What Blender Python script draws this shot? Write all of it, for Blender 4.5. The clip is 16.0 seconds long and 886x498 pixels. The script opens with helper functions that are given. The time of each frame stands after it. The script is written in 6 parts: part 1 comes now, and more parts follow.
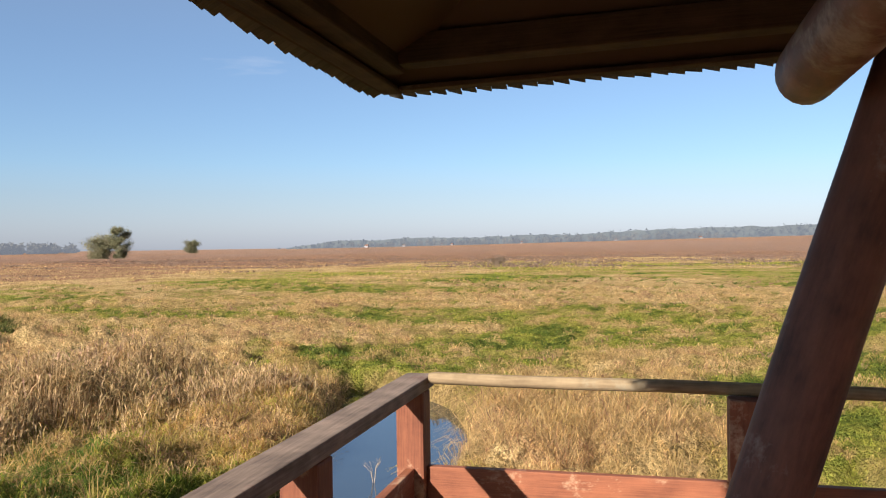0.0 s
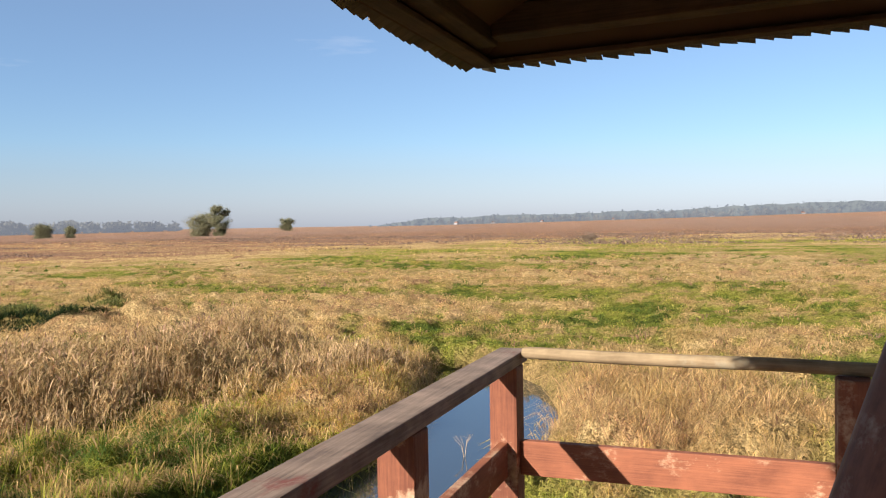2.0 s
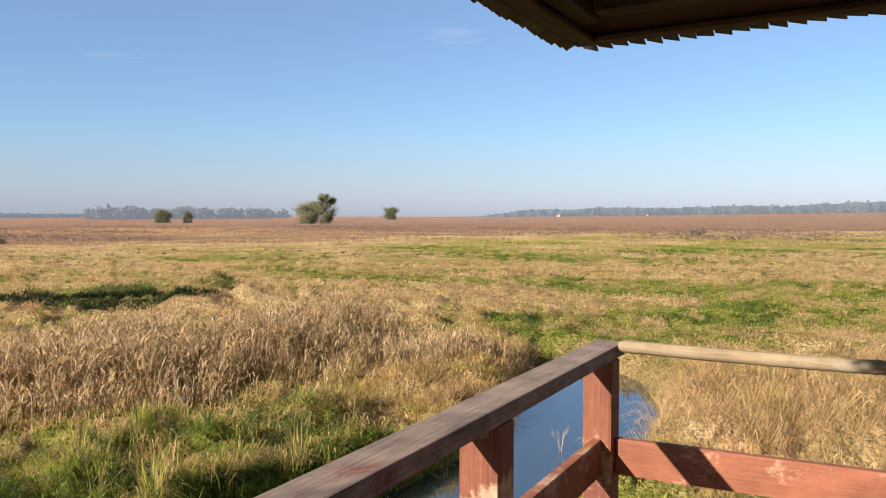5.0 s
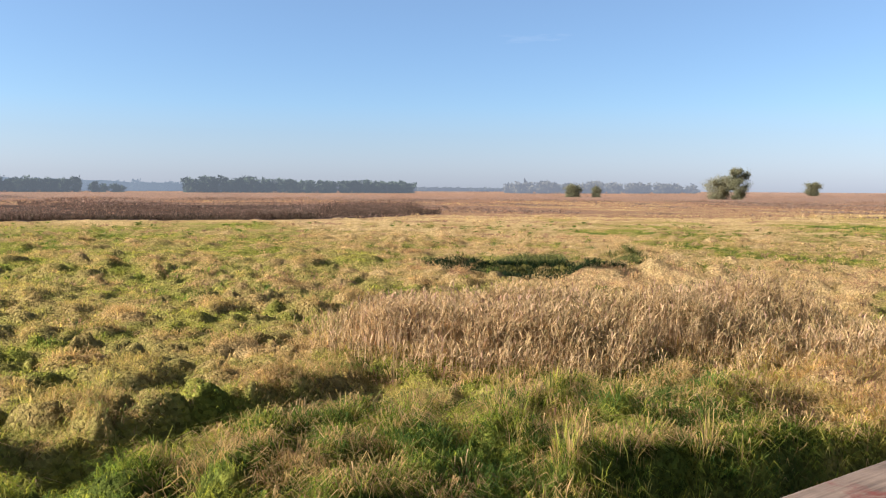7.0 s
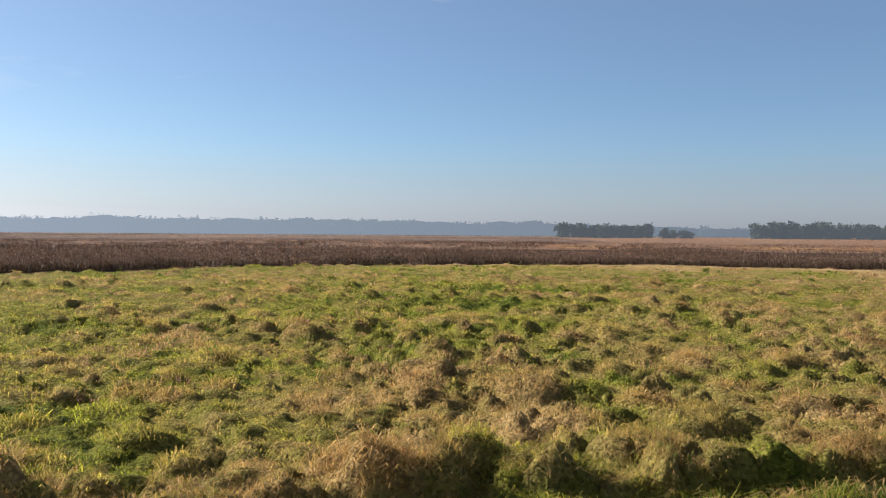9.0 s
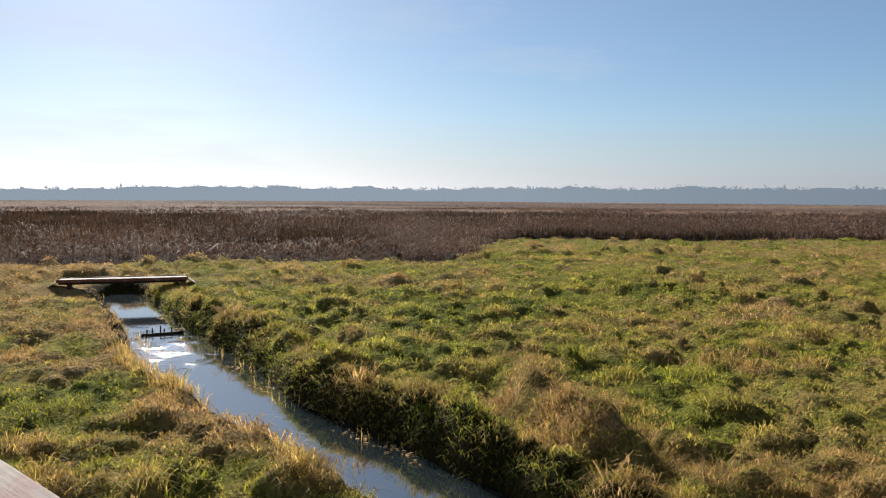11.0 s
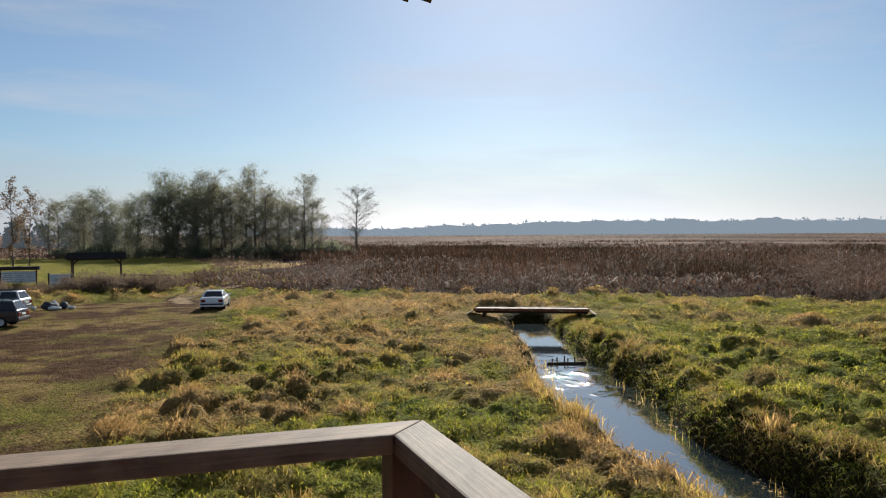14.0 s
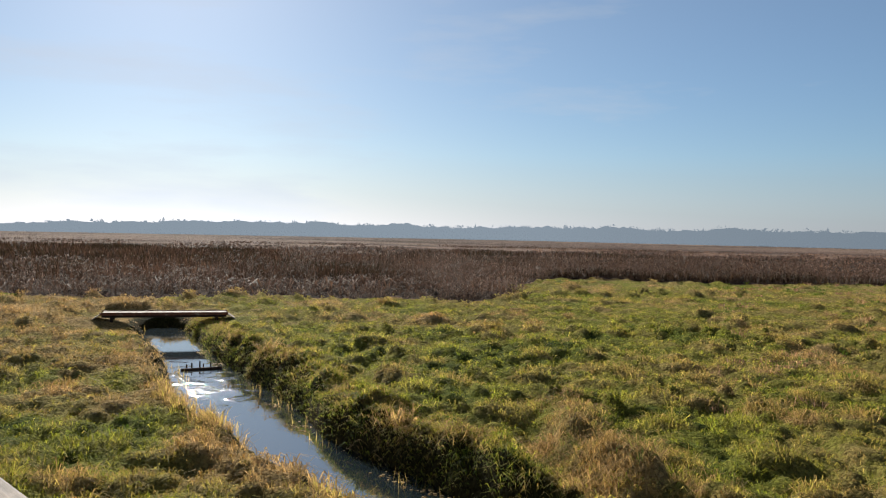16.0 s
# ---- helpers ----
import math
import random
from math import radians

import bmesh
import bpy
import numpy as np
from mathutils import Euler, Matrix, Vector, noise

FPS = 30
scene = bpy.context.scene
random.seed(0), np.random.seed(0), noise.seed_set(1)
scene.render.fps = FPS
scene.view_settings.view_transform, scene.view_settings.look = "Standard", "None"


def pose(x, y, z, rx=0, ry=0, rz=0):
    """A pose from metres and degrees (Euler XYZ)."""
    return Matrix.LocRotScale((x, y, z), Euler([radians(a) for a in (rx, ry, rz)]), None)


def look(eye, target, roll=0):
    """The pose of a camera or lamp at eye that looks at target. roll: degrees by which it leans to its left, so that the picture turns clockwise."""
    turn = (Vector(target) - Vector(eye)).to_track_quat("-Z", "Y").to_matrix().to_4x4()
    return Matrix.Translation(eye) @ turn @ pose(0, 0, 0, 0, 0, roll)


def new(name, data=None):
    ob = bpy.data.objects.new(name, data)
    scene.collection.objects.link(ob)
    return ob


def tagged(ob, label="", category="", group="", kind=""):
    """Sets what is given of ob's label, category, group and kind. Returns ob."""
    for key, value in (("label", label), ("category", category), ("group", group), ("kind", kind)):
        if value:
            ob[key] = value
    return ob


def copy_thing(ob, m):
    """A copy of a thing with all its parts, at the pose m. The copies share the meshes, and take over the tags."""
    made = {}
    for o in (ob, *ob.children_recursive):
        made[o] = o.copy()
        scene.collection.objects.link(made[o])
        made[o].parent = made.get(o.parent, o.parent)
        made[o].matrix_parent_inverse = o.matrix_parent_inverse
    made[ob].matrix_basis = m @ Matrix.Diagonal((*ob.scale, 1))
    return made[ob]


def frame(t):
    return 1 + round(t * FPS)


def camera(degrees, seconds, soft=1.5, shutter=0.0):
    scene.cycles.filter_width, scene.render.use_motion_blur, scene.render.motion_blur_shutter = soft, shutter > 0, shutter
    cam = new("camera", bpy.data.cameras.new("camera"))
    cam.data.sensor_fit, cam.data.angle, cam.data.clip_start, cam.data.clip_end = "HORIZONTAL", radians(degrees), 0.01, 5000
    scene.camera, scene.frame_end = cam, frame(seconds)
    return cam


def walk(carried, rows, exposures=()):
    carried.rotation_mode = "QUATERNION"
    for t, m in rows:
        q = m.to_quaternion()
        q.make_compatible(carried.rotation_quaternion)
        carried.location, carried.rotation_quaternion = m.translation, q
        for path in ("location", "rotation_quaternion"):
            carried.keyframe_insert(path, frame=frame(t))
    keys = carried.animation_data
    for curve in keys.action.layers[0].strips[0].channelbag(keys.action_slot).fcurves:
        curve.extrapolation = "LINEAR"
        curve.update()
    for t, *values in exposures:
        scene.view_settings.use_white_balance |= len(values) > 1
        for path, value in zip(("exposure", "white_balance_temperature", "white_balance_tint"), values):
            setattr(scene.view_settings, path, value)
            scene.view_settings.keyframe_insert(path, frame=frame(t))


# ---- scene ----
cam = camera(57.2, 16.0, soft=1.1)
PATH = [
    (0, (-0.048, -0.699, 5.202), (-0.529, 1.242, 5.194), -0.8),
    (0.5, (-0.049, -0.697, 5.205), (-0.559, 1.237, 5.191), -1.1),
    (1, (-0.059, -0.696, 5.197), (-0.62, 1.223, 5.171), -1.2),
    (1.5, (-0.072, -0.703, 5.192), (-0.707, 1.193, 5.145), -1.4),
    (2, (-0.067, -0.697, 5.19), (-0.759, 1.179, 5.129), -1.0),
    (2.5, (-0.06, -0.679, 5.19), (-0.782, 1.185, 5.123), -0.7),
    (3, (-0.064, -0.672, 5.185), (-0.807, 1.184, 5.114), -0.7),
    (5.5, (-0.094, -0.54, 5.156), (-1.17, 1.143, 5.064), 0.7),
    (6, (-0.13, -0.527, 5.157), (-1.505, 0.921, 5.044), 0.7),
    (6.5, (-0.211, -0.482, 5.129), (-1.773, 0.76, 4.986), 0.2),
    (7, (-0.368, -0.491, 5.128), (-2.011, 0.639, 4.982), 0.4),
    (7.5, (-0.354, -0.578, 5.146), (-2.108, 0.372, 5.006), 1.1),
    (8, (-0.485, -0.568, 5.145), (-2.393, 0.024, 5.046), 1.0),
    (8.5, (-0.621, -0.553, 5.166), (-2.613, -0.377, 5.123), 1.0),
    (9, (-0.547, -0.578, 5.177), (-2.541, -0.715, 5.135), 0.4),
    (9.5, (-0.552, -0.619, 5.144), (-2.509, -1.028, 5.091), 0.3),
    (10, (-0.646, -0.674, 5.137), (-2.498, -1.426, 5.055), 0.7),
    (10.2, (-0.703, -0.727, 5.12), (-2.489, -1.622, 5.024), 0.8),
    (12.5, (-0.456, -0.855, 5.15), (-1.27, -2.68, 5.065), -0.8),
    (13, (-0.483, -0.871, 5.148), (-1.182, -2.744, 5.075), -0.6),
    (13.5, (-0.459, -0.894, 5.158), (-1.12, -2.781, 5.094), -0.4),
    (14, (-0.443, -0.901, 5.162), (-1.097, -2.79, 5.121), -0.3),
    (14.5, (-0.442, -0.896, 5.161), (-1.101, -2.784, 5.132), -0.0),
    (15, (-0.435, -0.819, 5.192), (-1.185, -2.673, 5.175), 0.3),
    (15.5, (-0.477, -0.828, 5.213), (-1.506, -2.543, 5.194), 0.3),
    (16, (-0.584, -0.957, 5.217), (-1.972, -2.396, 5.186), 1.2),
]
walk(cam, [(t, look(e, g, r)) for t, e, g, r in PATH],
     [(0, 1.42, 5900, 10), (3, 1.50, 5900, 10), (5.5, 1.47, 5750, 10), (7, 1.64, 5700, 10), (8, 1.5, 5950, 10), (9, 1.15, 5850, 9), (10, 0.98, 5900, 9), (12.5, 0.72, 5850, 5), (16, 0.70, 5850, 5)])


# ---- light ----
SUN_AZ = 155.0          # degrees anticlockwise from +y
SUN_EL = 25.0
world = bpy.data.worlds.new("sky")
scene.world = world
world.use_nodes = True
wn, wl = world.node_tree.nodes, world.node_tree.links
wn.clear()
w_out = wn.new("ShaderNodeOutputWorld")
w_bg = wn.new("ShaderNodeBackground")
w_sky = wn.new("ShaderNodeTexSky")
w_sky.sky_type = "NISHITA"
w_sky.sun_disc = False
w_sky.sun_elevation = radians(SUN_EL)
w_sky.sun_rotation = radians(-SUN_AZ)
w_sky.altitude = 100
w_sky.air_density, w_sky.dust_density, w_sky.ozone_density = 1.0, 0.4, 2.6
w_bg.inputs["Strength"].default_value = 0.05
# pale haze low over the land
w_tc = wn.new("ShaderNodeTexCoord")
w_sep = wn.new("ShaderNodeSeparateXYZ")
wl.new(w_tc.outputs["Generated"], w_sep.inputs[0])
w_low = wn.new("ShaderNodeValToRGB")
for el, (p, v) in zip((w_low.color_ramp.elements[0], w_low.color_ramp.elements[1], w_low.color_ramp.elements.new(0.12)), ((0.0, 0.9), (0.33, 0.0), (0.10, 0.56))):
    el.position, el.color = p, (v, v, v, 1)
wl.new(w_sep.outputs["Z"], w_low.inputs["Fac"])
w_mix = wn.new("ShaderNodeMixRGB")
w_pale = wn.new("ShaderNodeHueSaturation")
w_pale.inputs["Saturation"].default_value = 0.12
w_tint = wn.new("ShaderNodeMixRGB")
w_tint.blend_type = "MULTIPLY"
w_tint.inputs[0].default_value = 1.0
w_tint.inputs[2].default_value = (0.60, 0.595, 0.65, 1)
wl.new(w_sky.outputs[0], w_pale.inputs["Color"])
wl.new(w_pale.outputs[0], w_tint.inputs[1])
w_glow = wn.new("ShaderNodeMixRGB")
w_glow.blend_type = "ADD"
w_glow.inputs[0].default_value = 1.0
w_glow.inputs[2].default_value = (0.36, 0.44, 0.56, 1)
wl.new(w_tint.outputs[0], w_glow.inputs[1])
wl.new(w_glow.outputs[0], w_mix.inputs[2])
wl.new(w_low.outputs[0], w_mix.inputs[0])
w_sat = wn.new("ShaderNodeHueSaturation")
w_sat.inputs["Saturation"].default_value = 1.62
w_sat.inputs["Hue"].default_value = 0.495
wl.new(w_sky.outputs[0], w_sat.inputs["Color"])
# light scattered more than once keeps the far side of the sky blue
w_even = wn.new("ShaderNodeMixRGB")
w_even.blend_type = "ADD"
w_even.inputs[0].default_value = 1.0
w_even.inputs[2].default_value = (0.30, 0.80, 1.62, 1)
wl.new(w_sat.outputs[0], w_even.inputs[1])
# thin cirrus
w_map = wn.new("ShaderNodeMapping")
w_map.inputs["Scale"].default_value = (1.6, 1.6, 9.0)
w_map.inputs["Rotation"].default_value = (0.12, 0.08, 0.5)
wl.new(w_tc.outputs["Generated"], w_map.inputs["Vector"])
w_n = wn.new("ShaderNodeTexNoise")
w_n.inputs["Scale"].default_value, w_n.inputs["Detail"].default_value, w_n.inputs["Roughness"].default_value = 2.1, 7, 0.55
wl.new(w_map.outputs[0], w_n.inputs["Vector"])
w_cl = wn.new("ShaderNodeValToRGB")
w_cl.color_ramp.elements[0].position, w_cl.color_ramp.elements[0].color = 0.595, (0, 0, 0, 1)
w_cl.color_ramp.elements[1].position, w_cl.color_ramp.elements[1].color = 0.84, (0.7, 0.7, 0.7, 1)
w_half = wn.new("ShaderNodeMath")
w_half.operation = "MULTIPLY_ADD"
w_half.inputs[1].default_value = -0.11
wl.new(w_sep.outputs["Y"], w_half.inputs[0])
wl.new(w_n.outputs["Fac"], w_half.inputs[2])
wl.new(w_half.outputs[0], w_cl.inputs["Fac"])
w_cm = wn.new("ShaderNodeMixRGB")
w_cm.inputs[2].default_value = (9.0, 9.2, 9.8, 1)
wl.new(w_cl.outputs[0], w_cm.inputs[0])
wl.new(w_even.outputs[0], w_cm.inputs[1])
wl.new(w_cm.outputs[0], w_mix.inputs[1])
wl.new(w_mix.outputs[0], w_bg.inputs["Color"])
wl.new(w_bg.outputs[0], w_out.inputs["Surface"])

sun_data = bpy.data.lights.new("sun", "SUN")
sun_data.energy = 5.0
sun_data.angle = radians(0.6)
sun_data.color = (1.0, 0.90, 0.76)
sun = new("sun", sun_data)
sa, se = radians(SUN_AZ), radians(SUN_EL)
sun_way = Vector((-math.sin(sa) * math.cos(se), math.cos(sa) * math.cos(se), math.sin(se)))
sun.matrix_world = look(sun_way * 50, (0, 0, 0))
scene.view_settings.exposure = 0.0


# ---- materials ----
def material(name):
    m = bpy.data.materials.new(name)
    m.use_nodes = True
    nt = m.node_tree
    nt.nodes.clear()
    out = nt.nodes.new("ShaderNodeOutputMaterial")
    return m, nt.nodes, nt.links, out


def ramp(nodes, stops):
    r = nodes.new("ShaderNodeValToRGB")
    e = r.color_ramp.elements
    while len(e) < len(stops):
        e.new(0.5)
    for el, (p, c) in zip(e, stops):
        el.position, el.color = p, (*c, 1)
    return r


def bump_of(nodes, links, source, strength, distance):
    b = nodes.new("ShaderNodeBump")
    b.inputs["Strength"].default_value, b.inputs["Distance"].default_value = strength, distance
    links.new(source, b.inputs["Height"])
    return b


def noise_of(nodes, links, scale, detail=4.0, vec=None, rough=0.55):
    n = nodes.new("ShaderNodeTexNoise")
    n.inputs["Scale"].default_value, n.inputs["Detail"].default_value = scale, detail
    n.inputs["Roughness"].default_value = rough
    if vec is not None:
        links.new(vec, n.inputs["Vector"])
    return n


def math_of(nodes, links, op, a, b):
    m = nodes.new("ShaderNodeMath")
    m.operation = op
    for i, v in enumerate((a, b)):
        if isinstance(v, (int, float)):
            m.inputs[i].default_value = v
        else:
            links.new(v, m.inputs[i])
    return m.outputs[0]


MEADOW = [(0.0, (0.065, 0.095, 0.018)), (0.08, (0.145, 0.172, 0.028)), (0.22, (0.285, 0.275, 0.042)), (0.40, (0.375, 0.295, 0.086)),
          (0.58, (0.435, 0.288, 0.108)), (0.76, (0.61, 0.42, 0.185)), (0.87, (0.31, 0.165, 0.092)), (0.95, (0.30, 0.175, 0.11)), (1.06, (0.28, 0.19, 0.14)), (1.14, (0.20, 0.137, 0.108)), (1.24, (0.075, 0.05, 0.037))]


def grass_material(name, stops=MEADOW, spread=0.15, glow_through=0.55, passing=None):
    """Blades: the colour goes by how dry they are, and by chance from blade to blade."""
    m, nodes, links, out = material(name)
    at = nodes.new("ShaderNodeAttribute")
    at.attribute_name = "dry"
    geo = nodes.new("ShaderNodeNewGeometry")
    r = math_of(nodes, links, "SUBTRACT", geo.outputs["Random Per Island"], 0.5)
    r = math_of(nodes, links, "MULTIPLY", r, spread)
    f = math_of(nodes, links, "ADD", at.outputs["Fac"], r)
    f = math_of(nodes, links, "MULTIPLY", f, 0.8)
    col = ramp(nodes, [(p * 0.8, c) for p, c in stops])
    links.new(f, col.inputs["Fac"])
    hsv = nodes.new("ShaderNodeHueSaturation")
    links.new(col.outputs[0], hsv.inputs["Color"])
    v = math_of(nodes, links, "MULTIPLY", geo.outputs["Random Per Island"], 7.31)
    v = math_of(nodes, links, "FRACT", v, 0.0)
    v = math_of(nodes, links, "MULTIPLY", v, 0.6)
    v = math_of(nodes, links, "ADD", v, 0.7)
    tuft = noise_of(nodes, links, 2.2, 3, geo.outputs["Position"], 0.6)
    grow = ramp(nodes, [(0.36, (0.55, 0.55, 0.55)), (0.62, (1.2, 1.2, 1.2))])
    links.new(tuft.outputs["Fac"], grow.inputs["Fac"])
    v = math_of(nodes, links, "MULTIPLY", v, grow.outputs[0])
    links.new(v, hsv.inputs["Value"])
    p = nodes.new("ShaderNodeBsdfPrincipled")
    p.inputs["Roughness"].default_value = 0.75
    p.inputs["Specular IOR Level"].default_value = 0.08
    links.new(hsv.outputs[0], p.inputs["Base Color"])
    # matted blades shade together, as a sward
    up = nodes.new("ShaderNodeVectorMath")
    up.operation = "ADD"
    links.new(geo.outputs["Normal"], up.inputs[0])
    up.inputs[1].default_value = (0, 0, 0.55)
    unit = nodes.new("ShaderNodeVectorMath")
    unit.operation = "NORMALIZE"
    links.new(up.outputs[0], unit.inputs[0])
    links.new(unit.outputs[0], p.inputs["Normal"])
    tr = nodes.new("ShaderNodeBsdfTranslucent")
    thin = nodes.new("ShaderNodeMixRGB")
    thin.blend_type = "MULTIPLY"
    thin.inputs[0].default_value = 1.0
    if passing:
        thin.inputs[2].default_value = (*passing, 1)
    else:
        sieve = ramp(nodes, [(0.2, (1.75, 1.78, 1.0)), (0.36, (1.55, 1.48, 1.15)), (0.5, (1.28, 1.18, 1.1))])
        links.new(f, sieve.inputs["Fac"])
        links.new(sieve.outputs[0], thin.inputs[2])
    links.new(hsv.outputs[0], thin.inputs[1])
    links.new(thin.outputs[0], tr.inputs["Color"])
    mix = nodes.new("ShaderNodeMixShader")
    mix.inputs[0].default_value = glow_through
    links.new(p.outputs[0], mix.inputs[1])
    links.new(tr.outputs[0], mix.inputs[2])
    links.new(mix.outputs[0], out.inputs["Surface"])
    return m


def ground_material():
    m, nodes, links, out = material("meadow_ground")
    at = nodes.new("ShaderNodeAttribute")
    at.attribute_name = "dry"
    tr = nodes.new("ShaderNodeAttribute")
    tr.attribute_name = "bare"
    geo = nodes.new("ShaderNodeNewGeometry")
    n1 = noise_of(nodes, links, 1.3, 6, geo.outputs["Position"], 0.7)
    n2 = noise_of(nodes, links, 9.0, 4, geo.outputs["Position"], 0.7)
    n3 = noise_of(nodes, links, 0.06, 5, geo.outputs["Position"], 0.65)
    a = math_of(nodes, links, "SUBTRACT", n1.outputs["Fac"], 0.5)
    a = math_of(nodes, links, "MULTIPLY", a, 0.3)
    b = math_of(nodes, links, "SUBTRACT", n2.outputs["Fac"], 0.5)
    b = math_of(nodes, links, "MULTIPLY", b, 0.25)
    c = math_of(nodes, links, "SUBTRACT", n3.outputs["Fac"], 0.5)
    c = math_of(nodes, links, "MULTIPLY", c, 0.28)
    f = math_of(nodes, links, "ADD", at.outputs["Fac"], a)
    f = math_of(nodes, links, "ADD", f, b)
    f = math_of(nodes, links, "ADD", f, c)
    n5 = noise_of(nodes, links, 0.35, 6, geo.outputs["Position"], 0.7)
    e = math_of(nodes, links, "SUBTRACT", n5.outputs["Fac"], 0.5)
    e = math_of(nodes, links, "MULTIPLY", e, 0.32)
    f = math_of(nodes, links, "ADD", f, e)
    f = math_of(nodes, links, "MULTIPLY", f, 0.8)
    col = ramp(nodes, [(p * 0.8, c) for p, c in MEADOW])
    links.new(f, col.inputs["Fac"])
    soil = ramp(nodes, [(0.3, (0.05, 0.027, 0.016)), (0.5, (0.105, 0.053, 0.031)), (0.7, (0.165, 0.099, 0.06))])
    links.new(n1.outputs["Fac"], soil.inputs["Fac"])
    # thatch colour, which also paints the shade of banks and hollows
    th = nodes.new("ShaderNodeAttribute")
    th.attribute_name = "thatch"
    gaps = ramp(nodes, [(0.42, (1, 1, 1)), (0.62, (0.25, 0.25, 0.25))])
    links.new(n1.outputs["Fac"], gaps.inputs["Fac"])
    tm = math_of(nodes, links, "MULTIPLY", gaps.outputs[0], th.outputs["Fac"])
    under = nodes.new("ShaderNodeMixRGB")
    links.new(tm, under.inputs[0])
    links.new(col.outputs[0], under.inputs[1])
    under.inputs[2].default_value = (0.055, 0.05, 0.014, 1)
    mix = nodes.new("ShaderNodeMixRGB")
    links.new(tr.outputs["Fac"], mix.inputs[0])
    links.new(under.outputs[0], mix.inputs[1])
    sand = nodes.new("ShaderNodeMixRGB")
    more = math_of(nodes, links, "SUBTRACT", tr.outputs["Fac"], 1.0)
    links.new(more, sand.inputs[0])
    links.new(soil.outputs[0], sand.inputs[1])
    sand.inputs[2].default_value = (0.50, 0.36, 0.22, 1)
    links.new(sand.outputs[0], mix.inputs[2])
    p = nodes.new("ShaderNodeBsdfPrincipled")
    p.inputs["Roughness"].default_value = 0.95
    p.inputs["Specular IOR Level"].default_value = 0.02
    hsum = math_of(nodes, links, "ADD", n1.outputs["Fac"], n2.outputs["Fac"])
    n4 = noise_of(nodes, links, 26.0, 3, geo.outputs["Position"], 0.7)
    n4h = math_of(nodes, links, "MULTIPLY", n4.outputs["Fac"], 0.45)
    hsum = math_of(nodes, links, "ADD", hsum, n4h)
    # matted leaves, each bundle a little lighter or darker
    leaf = nodes.new("ShaderNodeTexVoronoi")
    leaf.inputs["Scale"].default_value = 11.0
    links.new(geo.outputs["Position"], leaf.inputs["Vector"])
    shade = nodes.new("ShaderNodeSeparateColor")
    links.new(leaf.outputs["Color"], shade.inputs[0])
    tone = math_of(nodes, links, "MULTIPLY_ADD", shade.outputs[0], 0.75)
    tone.node.inputs[2].default_value = 0.6
    hsv = nodes.new("ShaderNodeHueSaturation")
    links.new(mix.outputs[0], hsv.inputs["Color"])
    links.new(tone, hsv.inputs["Value"])
    links.new(hsv.outputs[0], p.inputs["Base Color"])
    lh = math_of(nodes, links, "MULTIPLY", leaf.outputs["Distance"], -0.5)
    hsum = math_of(nodes, links, "ADD", hsum, lh)
    bp = bump_of(nodes, links, hsum, 1.0, 0.34)
    links.new(bp.outputs[0], p.inputs["Normal"])
    links.new(p.outputs[0], out.inputs["Surface"])
    return m


def wood_material(name, light, dark, rough=0.75, weather=(0.3, 0.27, 0.24), amount=0.0, along=1.0, gloss=0.15, fine=28.0):
    """Painted or stained timber: long grain, knots and worn patches."""
    m, nodes, links, out = material(name)
    tc = nodes.new("ShaderNodeTexCoord")
    mp = nodes.new("ShaderNodeMapping")
    mp.inputs["Scale"].default_value = (1.0, 1.0, 1.0)
    links.new(tc.outputs["UV"], mp.inputs["Vector"])
    gr = nodes.new("ShaderNodeMapping")
    gr.inputs["Scale"].default_value = (1.2 * along, fine, fine)
    links.new(tc.outputs["UV"], gr.inputs["Vector"])
    info = nodes.new("ShaderNodeObjectInfo")
    grain = noise_of(nodes, links, 3.0, 6, gr.outputs[0], 0.65)
    blot = noise_of(nodes, links, 5.0, 5, mp.outputs[0], 0.6)
    wear = noise_of(nodes, links, 1.7, 7, mp.outputs[0], 0.75)
    col = ramp(nodes, [(0.36, dark), (0.64, light)])
    s = math_of(nodes, links, "MULTIPLY", grain.outputs["Fac"], 0.45)
    s2 = math_of(nodes, links, "MULTIPLY", blot.outputs["Fac"], 0.55)
    s = math_of(nodes, links, "ADD", s, s2)
    s3 = math_of(nodes, links, "MULTIPLY", info.outputs["Random"], 0.12)
    s = math_of(nodes, links, "ADD", s, s3)
    s = math_of(nodes, links, "SUBTRACT", s, 0.06)
    links.new(s, col.inputs["Fac"])
    grey = nodes.new("ShaderNodeMixRGB")
    wr = ramp(nodes, [(0.62 - amount * 0.3, (0, 0, 0)), (0.70 - amount * 0.3, (1, 1, 1))])
    links.new(wear.outputs["Fac"], wr.inputs["Fac"])
    links.new(wr.outputs[0], grey.inputs[0])
    links.new(col.outputs[0], grey.inputs[1])
    grey.inputs[2].default_value = (*weather, 1)
    p = nodes.new("ShaderNodeBsdfPrincipled")
    p.inputs["Roughness"].default_value = rough
    p.inputs["Specular IOR Level"].default_value = gloss
    links.new(grey.outputs[0], p.inputs["Base Color"])
    bp = bump_of(nodes, links, grain.outputs["Fac"], 0.5, 0.004)
    links.new(bp.outputs[0], p.inputs["Normal"])
    links.new(p.outputs[0], out.inputs["Surface"])
    return m


